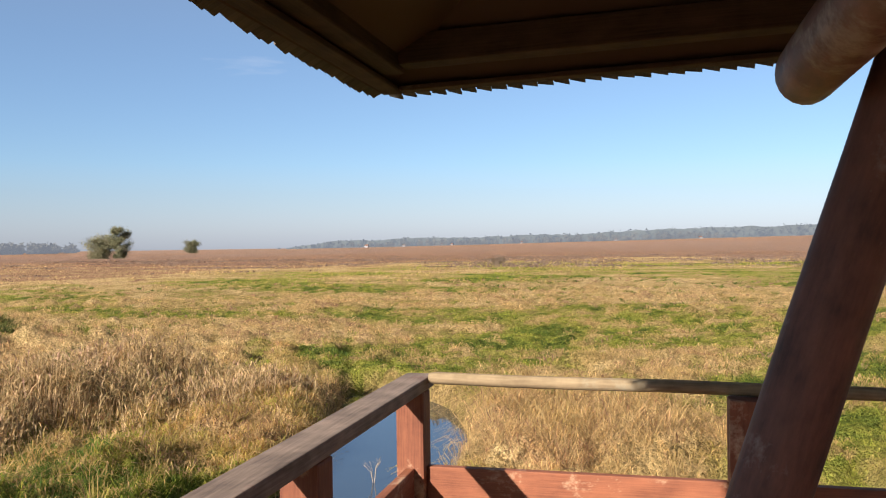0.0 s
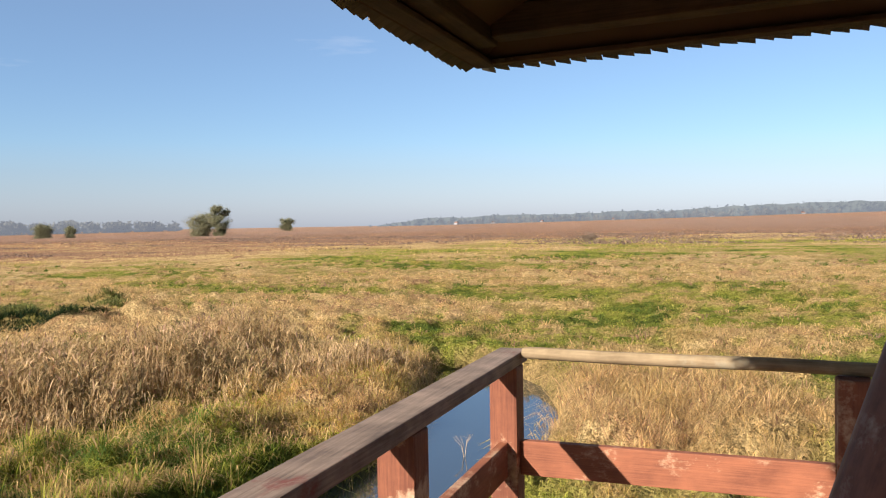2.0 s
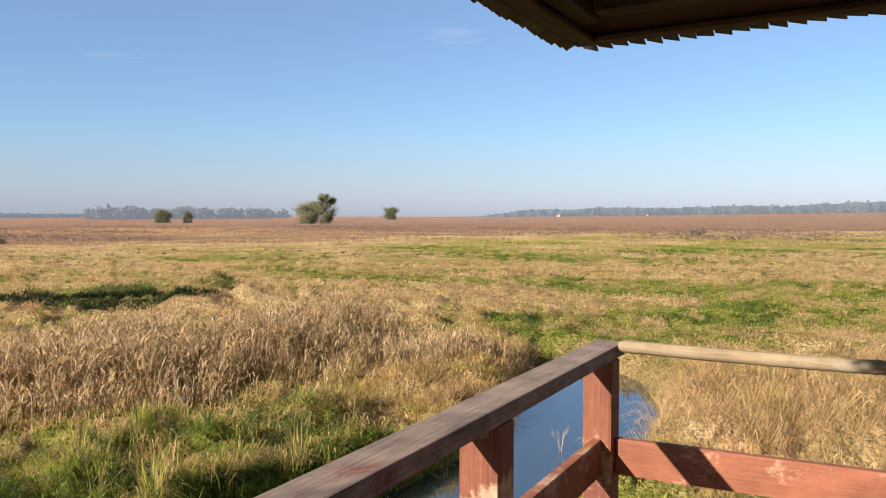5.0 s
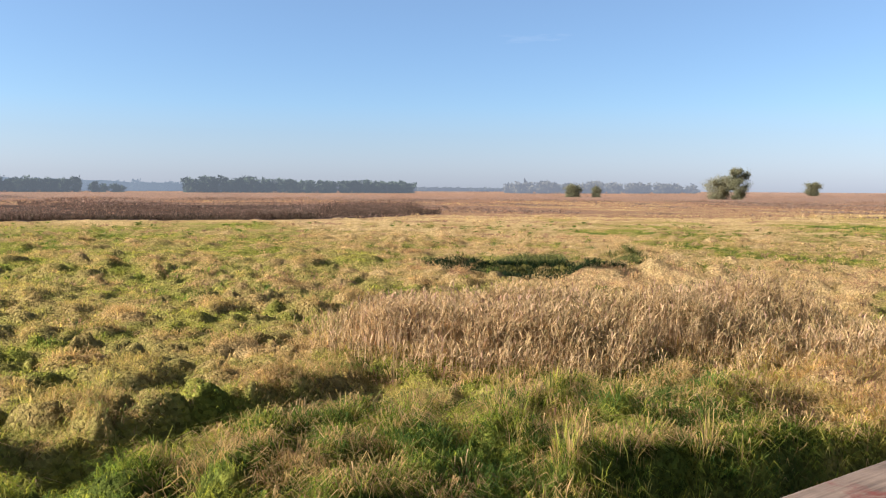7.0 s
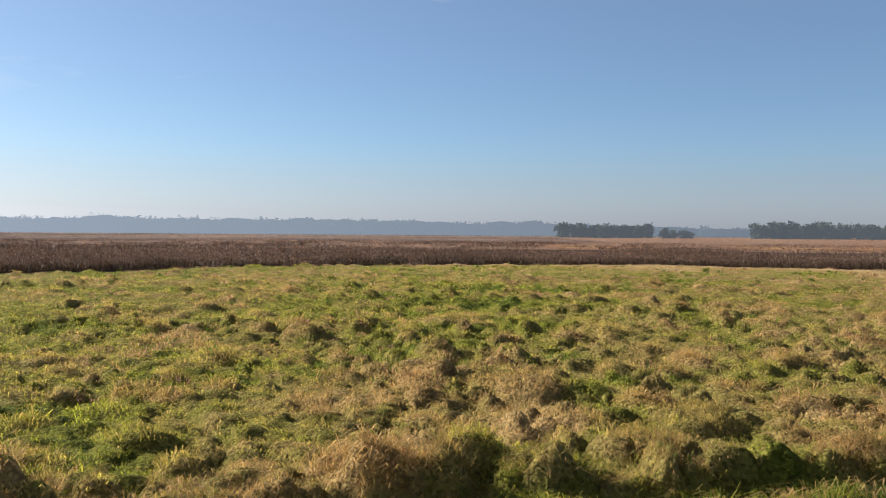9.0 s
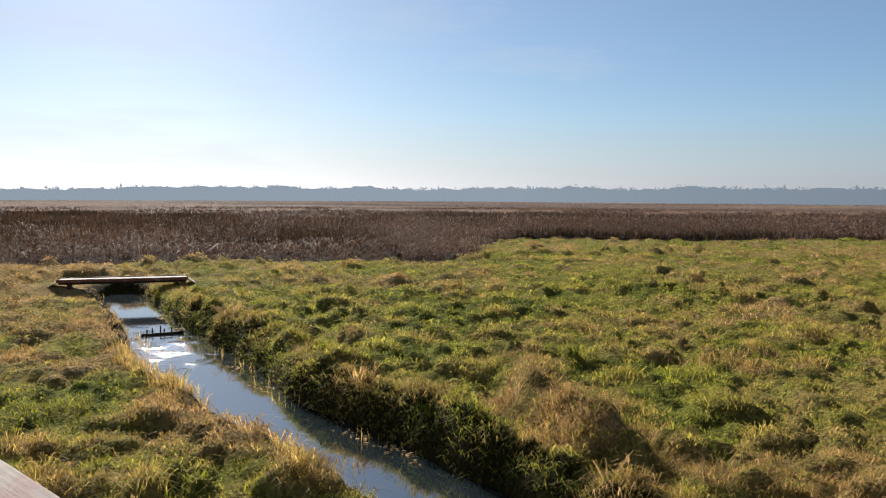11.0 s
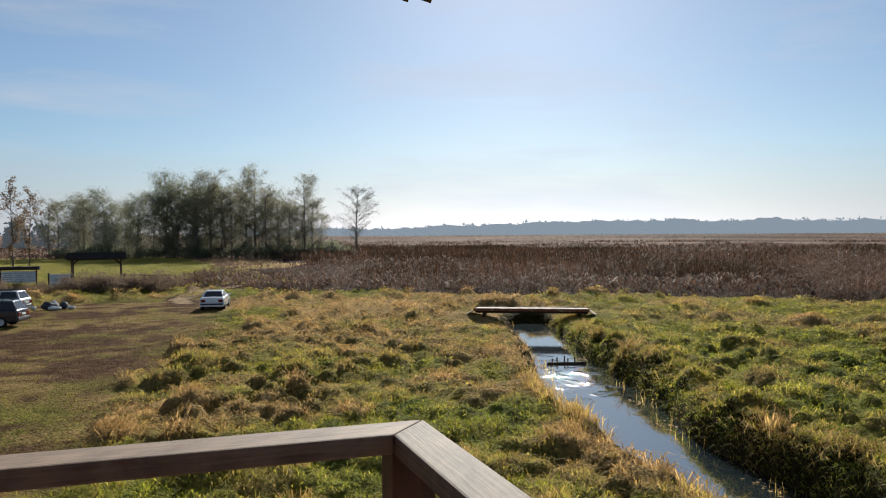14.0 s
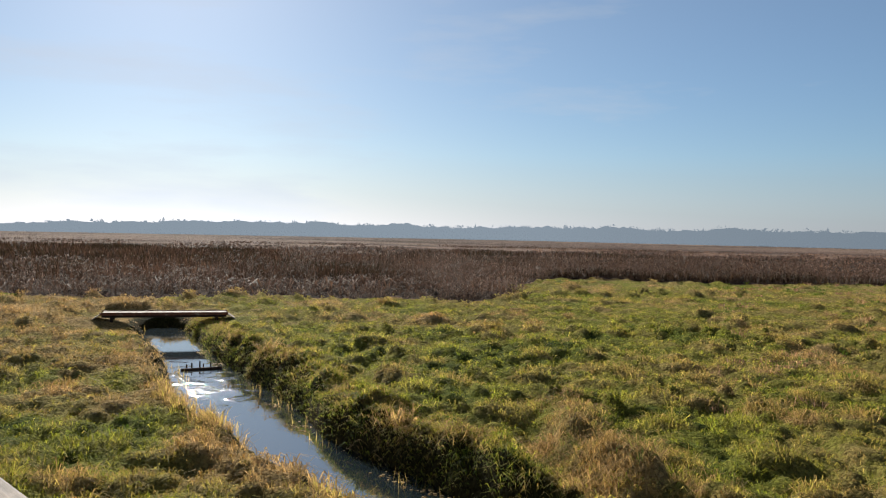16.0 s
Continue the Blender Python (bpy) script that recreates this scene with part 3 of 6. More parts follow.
def height(x, y):
    """The lie of the land."""
    x, y = np.asarray(x, float), np.asarray(y, float)
    r = np.hypot(x, y)
    close = 1 - sstep(120, 260, r)
    d, side, w = off_line(DITCH, x, y)
    d2, _, w2 = off_line(HOLE, x, y)
    hum, _, _ = domes(x, y)
    open_ground = sstep(3.5, 7, np.hypot(x + 21, y + 44.5))
    tuss = hum * open_ground * np.where((side > 0) & (y < 14), 1.2, 1.0) + 0.25 * (fnoise(x, y, 6, 3) - 0.45)
    tuss = tuss * np.where((side < 0) & (y < -12) & (y > -70), 1.1, 1.0)
    mown = worn(x, y)
    tuss = tuss * (1 - mown) + mown * 0.10 * (fnoise(x, y, 3, 6) - 0.5)
    west = (side > 0) & (y < 8)
    over, _, _ = dome_layer(x + 0.6 * (vnoise(x, y, 0.8, 13) - 0.5), y + 0.6 * (vnoise(x, y, 0.8, 14) - 0.5), 1.7, 0.7, 1.2, 0.25, 0.7, 0.9, 360)
    bank = np.where(west, 0.10 + 0.45 * over * sstep(4, -10, y), 0.02 + 0.1 * over) * np.exp(-((d - w - 1.35) / 1.0) ** 2) * open_ground
    h = (tuss + bank) * close
    lip = 0.25 * (vnoise(x, y, 1.1, 21) - 0.5)
    bed = -1.25 + 1.15 * sstep(w - 0.2 + lip, w + 0.6 + lip, d)
    h = np.where(d < w + 0.8 + lip, np.minimum(h, bed + h * sstep(w, w + 0.8, d)), h)
    hole = -1.3 + 1.3 * sstep(w2 - 0.1, w2 + 0.7, d2)
    h = np.where(d2 < w2 + 0.7, np.minimum(h, hole), h)
    dr, sr, wr = off_line(RIDGE, x, y)
    steep = sstep(0.42, 0.58, vnoise(x, y, 3.2, 69))
    h = h - (0.12 + (0.15 + 0.45 * steep) * vnoise(x, y, 2.3, 64)) * np.exp(-((dr - 1.25) / 0.55) ** 2) * (sr < 0) * (d > w + 1.0) * (1 - 0.75 * sstep(4.5, 7.5, y))
    mound, _, _ = dome_layer(x + 0.5 * (vnoise(x, y, 0.7, 62) - 0.5), y + 0.5 * (vnoise(x, y, 0.7, 63) - 0.5), 1.5, 0.5, 1.0, 0.3, 0.8, 0.8, 340)
    rank = np.exp(-(((x + 12.2) / 3.6) ** 2 + ((y - 8) / 7.5) ** 2) ** 2) * (d > w + 0.7)
    for bx, by in ((-17.5, -46.2), (-24.6, -42.5)):
        h = h + 0.32 * np.exp(-((x - bx) ** 2 + (y - by) ** 2) / 1.6 ** 2) * (d > w + 0.5)
    crest = np.where(sr < 0, steep * (1 - sstep(0.4 * wr, 0.4 * wr + 0.5, dr)) + (1 - steep) * np.exp(-(dr / (wr + 0.5)) ** 2), np.exp(-(dr / (wr + 0.9)) ** 2))
    h = h + ((0.05 + 0.45 * steep) * fnoise(x, y, 1.5, 67) * 1.2 + 0.4 * mound) * crest
    df, _, wf = off_line(REED_FRONT, x, y)
    h = h - 0.4 * np.exp(-(df / (wf + 0.2)) ** 2) * (0.4 + 0.9 * vnoise(x, y, 1.8, 73))
    h = h + mound * (0.8 * np.maximum(rank, 0.8 * np.exp(-(((x + 1.6) / 4.2) ** 2 + ((y - 21) / 6) ** 2) ** 2) * (d > w + 0.7)))
    for bx, by, up in ((-33.0, 32.6, 0.75), (-31.6, 36.0, 0.8)):
        h = h + up * (0.7 + 0.6 * fnoise(x, y, 1.4, 68)) * np.exp(-(((x - bx) / 1.9) ** 2 + ((y - by) / 1.5) ** 2) ** 1.5) * (d2 > w2 + 0.2)
    ne = sstep(500, 1600, y) * (2 + 15 * sstep(-900, 700, x))
    return h + ne + (1 - close) * 0.6 * (fnoise(x, y, 60, 4) - 0.5)


def dryness(x, y):
    """0 lush green, 0.4 yellow-green, 0.7 straw, 1 red-brown."""
    x, y = np.asarray(x, float), np.asarray(y, float)
    r = np.hypot(x, y)
    n = fnoise(x, y, 5, 30) - 0.5
    nb = fnoise(x, y, 18, 34) - 0.5
    d, side, w = off_line(DITCH, x, y)
    north = sstep(12, 30, y + 0.25 * x)
    v = 0.30 + 0.04 * sstep(-6, 6, y) + 0.5 * n + 0.3 * nb
    v = v + 0.32 * north
    band = fnoise(x * 0.8, y * 1.5, 17, 40)
    v = v * (1 - north) + north * (0.22 + 0.46 * sstep(0.36, 0.62, band) + 0.8 * n)
    v = v - 0.35 * np.exp(-(((x + 42) / 6) ** 2 + ((y - 36) / 6) ** 2)) + 0.5 * np.exp(-(((x + 32.4) / 2.6) ** 2 + ((y - 34) / 3.2) ** 2))
    # dry tall grass east of the pond, the green by the water, the belt before the reeds
    v = np.maximum(v, 0.80 * np.exp(-(((x + 1.2) / 4.6) ** 2 + ((y - 20.5) / 7) ** 2) ** 2) + 0.2 * n)
    v = v - 0.5 * np.exp(-(((x + 15) / 6) ** 2 + ((y - 37) / 5) ** 2))
    v = v - 0.25 * np.exp(-(((x - 4.5) / 3.5) ** 2 + ((y - 18) / 5) ** 2))
    v = v - 0.42 * np.exp(-(((x + 12) / 5) ** 2 + ((y - 7) / 7) ** 2)) + 0.3 * np.exp(-(((x + 10.5) / 2) ** 2 + ((y - 19) / 4) ** 2))
    # deeper green before the reeds paints in the shade at their foot
    df, _, wf = off_line(REED_FRONT, x, y)
    v = v - 0.5 * np.exp(-(df / (wf + 0.4)) ** 2)
    dr, _, wr = off_line(RIDGE, x, y)
    v = v + 0.2 * np.exp(-(dr / (wr + 0.5)) ** 2)
    v = v + 0.30 * np.exp(-(((x + 22) / 8) ** 2 + ((y - 2) / 9) ** 2)) * sstep(0.45, 0.6, vnoise(x, y, 3, 77))
    # golden grass between the ditch and the track
    gold = (side < 0) & (y < -14) & (y > -66)
    v = np.where(gold, 0.42 + 0.85 * n + 0.35 * nb + 0.16 * sstep(-24, -34, y) * (0.3 + sstep(2.0, 6.0, d)), v)
    v = v + 0.22 * np.exp(-((d - w - 0.6) / 0.8) ** 2) * (side < 0) + 0.2 * np.exp(-((d - w - 1.2) / 1.0) ** 2) * (side > 0) * (y < 4)
    # greener where the meadow meets the driven ground
    dt, _, _ = off_line([(a, b, 0.0) for a, b in TRACK[1:8]], x, y)
    v = v - 0.18 * np.exp(-(dt / 3.2) ** 2) * (0.4 + 1.0 * vnoise(x, y, 1.7, 74))
    # far belts
    _, prof, kind = domes(x, y)
    v = v + np.maximum(kind - 0.5, -0.16) * (0.34 + 0.4 * north) * sstep(0.1, 0.6, prof) * (1 - sstep(90, 140, r)) - 0.06 * (prof < 0.2)
    v = v + (0.1 + 0.14 * north) * (kind - 0.4) * (prof > 0.12) * (1 - sstep(90, 140, r))
    v = np.minimum(v, np.where(y > 14, 0.77, 0.62) + 0.1 * n)
    v = np.where((y > 14) & (kind > 0.88) & (prof > 0.3) & (r < 130), 0.64, v)
    way = np.degrees(np.arctan2(-x, y))
    red = sstep(95, 175, r * (1 - 0.45 * sstep(48, 5, way) * (y > 0)) + 70 * (fnoise(x, y, 22, 44) - 0.5))
    calm = sstep(30, -30, y)
    v = v * (1 - red) + (0.89 + 0.17 * calm + (0.4 - 0.1 * calm) * (fnoise(x * 0.45, y, 34, 46) - 0.5)) * red
    v = np.where((red > 0.9) & (v < 0.84), 0.84, v)
    pale = sstep(330, 480, r)
    v = v * (1 - pale) + (1.16 - 0.18 * sstep(60, 300, y) + 0.2 * (fnoise(x, y * 0.6, 150, 50) - 0.5)) * pale
    v = np.where(y > 60, np.minimum(v, 1.0), v)
    rs = inside(REED_SOUTH, x + 5 * (vnoise(x, y, 6, 83) - 0.5), y + 5 * (vnoise(x, y, 6, 84) - 0.5)) | ((way > 104 + 6 * nb) & (r > 140) & (r < 330 + 90 * nb) & (x < -20))
    v = np.where(rs, 1.25, v)
    lawn = (y < -84) & (y > -190) & (x > -14 - 0.1 * (y + 84)) & (x < 80)
    v = np.where(lawn, 0.3 + 0.15 * n, v)
    return np.clip(v, 0.08, 1.3)


def bareness(x, y):
    mown = worn(np.asarray(x, float), np.asarray(y, float))
    n = 0.6 * fnoise(x * 0.6, y, 3.4, 60) + 0.4 * vnoise(x, y, 0.9, 66)
    d, _, w = off_line(SAND, x, y)
    b = mown * (0.3 + 0.65 * sstep(0.34, 0.64, n))
    dd, _, wd = off_line(DITCH, x, y)
    b = np.maximum(b, 0.2 * (1 - sstep(wd + 0.3, wd + 0.75, dd)) * sstep(-52, -47, y))
    return np.maximum(b, 1.9 * (1 - sstep(w * 0.7, w * 1.4, d)))


def thatch_and_shade(x, y):
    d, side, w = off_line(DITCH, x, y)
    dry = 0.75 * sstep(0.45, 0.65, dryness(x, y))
    # darker ground by the ditch: wet mud plus the bank's painted shade
    wet_shade = 2.5 * (1 - sstep(w + 0.5, w + 1.1, d)) * (y < 4)
    # hollow and reed foot are darkened to stand in for shade
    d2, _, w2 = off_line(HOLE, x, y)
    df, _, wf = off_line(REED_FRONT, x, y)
    wet_shade = np.maximum(wet_shade, 1.2 * np.exp(-(df / (wf + 0.3)) ** 2))
    return np.maximum((0.3 - 0.3 * dry) * (1 - sstep(70, 150, np.hypot(x, y))), np.maximum(wet_shade, 1.6 * (1 - sstep(w2 + 0.2, w2 + 1.0, d2))))


# ---- the ground ----
def build_ground():
    """One sheet out to the horizon: rings round the tower, finer where the meadow is close."""
    rings = [0.02]
    while rings[-1] < 4300:
        r = rings[-1]
        rings.append(r + max(0.10, r * (0.009 if r < 110 else min(0.06, 0.009 + (r - 110) / 6000))) if r > 8 else r + 0.5)
    rings = np.array(rings)
    turns = np.radians(np.concatenate([np.arange(-22, 197, 0.25), np.arange(197, 338, 3.0)]))
    R, A = np.meshgrid(rings, turns, indexing="ij")
    X, Y = (-0.4 - R * np.sin(A)).ravel(), (-0.6 + R * np.cos(A)).ravel()
    V = np.stack([X, Y, height(X, Y)], 1)
    nr, na = len(rings), len(turns)
    i = np.arange(nr * na).reshape(nr, na)
    n = np.roll(i, -1, axis=1)
    q = np.stack([i[:-1].ravel(), i[1:].ravel(), n[1:].ravel(), n[:-1].ravel()], 1)
    q = q[:, ::-1]
    ob = tri_mesh("ground", V, q, M_GROUND, dryness(V[:, 0], V[:, 1]), True, bareness(V[:, 0], V[:, 1]), thatch_and_shade(V[:, 0], V[:, 1]))
    tagged(ob, "flat autumn meadow ground with green and straw patches", "ground", kind="structure")


build_ground()


def build_water():
    bm = bmesh.new()
    line = []
    for (x0, y0, w0), (x1, y1, w1) in zip(DITCH, DITCH[1:]):
        for k in range(4):
            t = k / 4
            line.append((x0 + (x1 - x0) * t, y0 + (y1 - y0) * t, w0 + (w1 - w0) * t))
    line.append(DITCH[-1])
    prev = None
    for k, (x, y, w) in enumerate(line):
        a, b = line[max(0, k - 1)], line[min(len(line) - 1, k + 1)]
        n = Vector((b[1] - a[1], a[0] - b[0])).normalized()
        row = [bm.verts.new((x + n.x * s * (w + 1.0), y + n.y * s * (w + 1.0), WATER_Z)) for s in (-1, 0, 1)]
        if prev:
            for j in (0, 1):
                bm.faces.new((prev[j], prev[j + 1], row[j + 1], row[j]))
        prev = row
    bmesh.ops.recalc_face_normals(bm, faces=bm.faces)
    if sum(f.normal.z for f in bm.faces) < 0:
        bmesh.ops.reverse_faces(bm, faces=bm.faces)
    ob = part("water", bm, M_WATER)
    tagged(ob, "still dark water of a narrow meadow ditch", "water", kind="structure")


build_water()


# ---- grass ----
def blades(px, py, n_blades, h, w, lean, dry, rng, spread):
    """Arching blades in tufts: px, py tuft centres; h, w, dry, spread per tuft."""
    n = len(px) * n_blades
    rep = lambda a: np.repeat(a, n_blades)
    H = rep(h) * rng.uniform(0.55, 1.15, n)
    W = rep(w) * rng.uniform(0.7, 1.3, n)
    ang = rng.uniform(0, 2 * np.pi, n)
    rad = rep(spread) * np.sqrt(rng.uniform(0, 1, n))
    bx, by = rep(px) + rad * np.cos(ang), rep(py) + rad * np.sin(ang)
    bz = height(bx, by) - 0.03
    out = ang + rng.uniform(-1.2, 1.2, n)
    L = H * rep(lean) * rng.uniform(0.3, 1.4, n)
    wx, wy = -np.sin(out + rng.uniform(-0.9, 0.9, n)) * W / 2, np.cos(out + rng.uniform(-0.9, 0.9, n)) * W / 2
    ox, oy = np.cos(out), np.sin(out)
    base = np.stack([bx, by, bz], 1)
    side = np.stack([wx, wy, np.zeros(n)], 1)
    mid = base + np.stack([ox * L * 0.42, oy * L * 0.42, H * np.minimum(0.95, 0.55 + 0.17 * rep(lean))], 1)
    tip = base + np.stack([ox * L, oy * L, H * np.maximum(0.22, 1.05 - 0.34 * rep(lean))], 1)
    V = np.stack([base, mid - side, mid + side, tip], 1).reshape(-1, 3)
    k = np.arange(n)[:, None] * 4
    T = np.concatenate([k + [0, 2, 1], k + [1, 2, 3]], 0)
    D = np.repeat(rep(dry) + rng.normal(0, 0.05, n), 4)
    return V, T, D


def sector(n, r0, r1, power, rng, a0=-24, a1=198, c=(-0.4, -0.6)):
    """Places round the tower, thinner with distance."""
    u = rng.uniform(0, 1, n)
    e = 2 - power
    r = (r0 ** e + u * (r1 ** e - r0 ** e)) ** (1 / e)
    a = np.radians(rng.uniform(a0, a1, n))
    return c[0] - r * np.sin(a), c[1] + r * np.cos(a), r


def build_meadow():
    rng = np.random.default_rng(4)
    x, y, r = sector(84000, 10, 90, 1.65, rng)
    d, side, w = off_line(DITCH, x, y)
    d2, _, w2 = off_line(HOLE, x, y)
    _, prof, kind = domes(x, y)
    keep = (rng.uniform(0, 1, len(x)) < 0.28 + 0.8 * prof) & (d > w + np.where((side > 0) & (y < 4), 0.5, 0.15)) & (d2 > w2) & ~inside(TRACK, *frayed(x, y)) & ~inside(REED_SOUTH, x, y) & ~inside(REED_WEST, x, y)
    x, y, r, d, w, side = x[keep], y[keep], r[keep], d[keep], w[keep], side[keep]
    dry = dryness(x, y)
    _, prof, kind = domes(x, y)
    chance = rng.uniform(0, 1, len(x))
    tall = 0.09 + 0.12 * prof * (0.4 + kind) + 0.12 * sstep(0.58, 0.75, dry) + 0.10 * np.exp(-((d - w - 0.5) / 0.7) ** 2) * (side > 0)
    tall = tall + 0.42 * np.exp(-(((x + 2.2) / 3.6) ** 2 + ((y - 22) / 5.0) ** 2) ** 2)
    tall = tall + 0.08 * np.exp(-(((x + 12) / 5) ** 2 + ((y - 9) / 4) ** 2))
    tall = np.where(np.hypot(x + 21, y + 44.5) < 5, 0.06, 1.3 * tall) * (0.65 + 0.7 * chance)
    wide = (0.008 + 0.00042 * r) * (1 + 0.25 * sstep(2, -14, y))
    flat = 1.75 + 0.1 * np.exp(-(((x + 2.2) / 3.6) ** 2 + ((y - 22) / 5.0) ** 2) ** 2)
    V, T, D = blades(x, y, 9, tall, wide, flat, dry, rng, 0.07 + 0.0035 * r)
    ob = tri_mesh("meadow_grass", V, T, M_GRASS, D)
    tagged(ob, "tussocky autumn meadow grass, green to straw yellow", "grass", kind="stuff")
    # tussocks: domed clumps of longer, drier blades
    x, y, r = sector(13000, 11, 120, 1.3, rng)
    d, side, w = off_line(DITCH, x, y)
    d2, _, w2 = off_line(HOLE, x, y)
    bridge = np.hypot(x + 21, y + 44.5) < 5
    _, prof, kind = domes(x, y)
    keep = (d > w + 0.35) & (d2 > w2 + 2.5) & ~inside(TRACK, x, y) & ~inside(REED_SOUTH, x, y) & ~inside(REED_WEST, x, y) & ~bridge
    keep &= ((prof > 0.75) & (kind > 0.74)) | ((side > 0) & (y < 8) & (d < w + 1.8) & (rng.uniform(0, 1, len(x)) < 0.12))
    x, y, r, d, w, side, kind = x[keep], y[keep], r[keep], d[keep], w[keep], side[keep], kind[keep]
    n, per = len(x), 64
    R = rng.uniform(0.2, 0.5, n) * (1 + r / 200)
    hh = rng.uniform(0.12, 0.28, n)
    dry = np.clip(dryness(x, y) + rng.choice([0.0, 0.1, 0.2], n) - 0.12 * (y < -4), 0.05, 0.84)
    V, T, D = blades(x, y, per, hh, 0.007 + 0.0004 * r, np.full(n, 1.9), dry, rng, R)
    tagged(tri_mesh("tussocks", V, T, M_GRASS, D), "shaggy brown and green grass tussocks", "grass", kind="stuff")
    # shaggy growth hanging over the west bank
    s = rng.uniform(1.0, len(DITCH) - 4.001, 3000)
    i = s.astype(int)
    P, W = np.array([(a, b) for a, b, _ in DITCH]), np.array([c for _, _, c in DITCH])
    t = P[i + 1] - P[i]
    t = t / np.linalg.norm(t, axis=1)[:, None]
    c = P[i] + (P[i + 1] - P[i]) * (s - i)[:, None]
    o = W[i] + rng.uniform(0.22, 2.0, len(s))
    x, y = c[:, 0] - t[:, 1] * o, c[:, 1] + t[:, 0] * o
    n = len(x)
    V, T, D = blades(x, y, 14, rng.uniform(0.07, 0.20, n), 0.009 + 0.0005 * np.hypot(x, y), np.full(n, 2.0), np.clip(dryness(x, y) + rng.normal(-0.16, 0.12, n), 0.02, 0.45), rng, np.full(n, 0.22))
    tagged(tri_mesh("bank_grass", V, T, M_GRASS, D), "shaggy grass hanging over the ditch bank", "grass", kind="stuff")
    # big drooping tan tussocks along the old bank
    P, W = np.array([(a, b) for a, b, _ in RIDGE]), np.array([c for _, _, c in RIDGE])
    s = rng.uniform(0, len(RIDGE) - 1.001, 240)
    i = s.astype(int)
    c = P[i] + (P[i + 1] - P[i]) * (s - i)[:, None] + rng.normal(0, 0.55, (240, 2))
    x, y = c[:, 0], c[:, 1]
    n = len(x)
    V, T, D = blades(x, y, 55, rng.uniform(0.12, 0.30, n), np.full(n, 0.012), np.full(n, 1.9), np.clip(rng.normal(0.48, 0.17, n), 0.1, 0.8), rng, rng.uniform(0.25, 0.6, n))
    tagged(tri_mesh("bank_tussocks", V, T, M_LUSH, D), "large drooping tan tussocks along an old bank", "grass", kind="stuff")
    # lush arching growth on the near bank, tan tufts among it
    x, y = rng.uniform(-15, -8.0, 420), rng.uniform(2.5, 14.5, 420)
    d, side, w = off_line(DITCH, x, y)
    k = (d > w + 0.3) & (side > 0)
    x, y = x[k], y[k]
    n = len(x)
    tan = rng.uniform(0, 1, n) < 0.28 + 0.4 * (vnoise(x, y, 2.0, 93) > 0.6)
    V, T, D = blades(x, y, 70, np.where(tan, 0.34, 0.28) * rng.uniform(0.7, 1.4, n), np.full(n, 0.015), np.full(n, 1.7), np.where(tan, rng.normal(0.58, 0.08, n), rng.normal(0.04, 0.06, n)), rng, rng.uniform(0.2, 0.45, n))
    tagged(tri_mesh("lush_grass", V, T, M_LUSH, D), "lush dark green arching grass with tan tufts", "grass", kind="stuff")
    # messy tan sedge between the reeds and the pond
    x, y = rng.uniform(-25, -8, 9000), rng.uniform(9, 30, 9000)
    d, side, w = off_line(DITCH, x, y)
    dens = np.exp(-(((x + 12.0) / 3.6) ** 2 + ((y - 20.5) / 5.5) ** 2)) + 0.4 * np.exp(-(((x + 18) / 5) ** 2 + ((y - 12.5) / 2.0) ** 2)) + 0.6 * np.exp(-(((x + 19) / 7) ** 2 + ((y - 26.5) / 2.5) ** 2))
    k = (d > w + 0.2) & (side > 0) & (rng.uniform(0, 1, len(x)) < dens * (0.25 + 1.1 * vnoise(x, y, 1.6, 98)))
    x, y = x[k], y[k]
    n = len(x)
    hot = sstep(0.55, 0.7, vnoise(x, y, 2.6, 99))
    V, T, D = blades(x, y, 14, rng.uniform(0.22, 0.55, n), np.full(n, 0.024), np.full(n, 1.3), np.clip(0.54 + 0.16 * hot + rng.normal(0, 0.13, n), 0.1, 0.88), rng, np.full(n, 0.28))
    tagged(tri_mesh("sedge", V, T, M_GRASS, D), "tangled tan sedge beside the reeds", "sedge", kind="stuff")
    # dark dock and sedge clumps scattered over the meadow
    x, y, r = sector(5200, 26, 125, 0.9, rng, -24, 118)
    d, _, w = off_line(DITCH, x, y)
    k = (fnoise(x, y * 1.4, 7, 96) > 0.47) & (d > w + 1) & ~inside(REED_SOUTH, x, y) & ~inside(REED_WEST, x, y)
    x, y, r = x[k][:1900], y[k][:1900], r[k][:1900]
    n = len(x)
    V, T, D = blades(x, y, 26, rng.uniform(0.2, 0.46, n), 0.012 + 0.0005 * r, np.full(n, 1.1), np.where(rng.uniform(0, 1, n) < 0.6, 0.0, 0.88) + rng.normal(0, 0.03, n), rng, rng.uniform(0.15, 0.5, n))
    tagged(tri_mesh("weed_clumps", V, T, M_GRASS, D), "low dark green and brown weed clumps over a meadow", "weeds", kind="stuff")
    # coarse clumps out on the red-brown fen
    x, y, r = sector(20000, 105, 460, 1.3, rng, -24, 130)
    k = fnoise(x, y, 25, 88) > 0.42
    x, y, r = x[k], y[k], r[k]
    n = len(x)
    V, T, D = blades(x, y, 3, rng.uniform(0.25, 0.7, n), 0.0011 * r, np.full(n, 1.5), np.clip(dryness(x, y) + rng.normal(0.0, 0.05, n), 0.25, 0.98), rng, 0.006 * r)
    tagged(tri_mesh("fen_clumps", V, T, M_GRASS, D), "red-brown fen vegetation far out", "fen plants", kind="stuff")
    # rank dark growth in the old pond hollow and along the bank behind it, blackest where it paints the hollow's shade
    x, y = rng.uniform(-49, -32, 9000), rng.uniform(28, 47, 9000)
    d2, _, w2 = off_line(HOLE, x, y)
    d3, _, w3 = off_line(RANK, x, y)
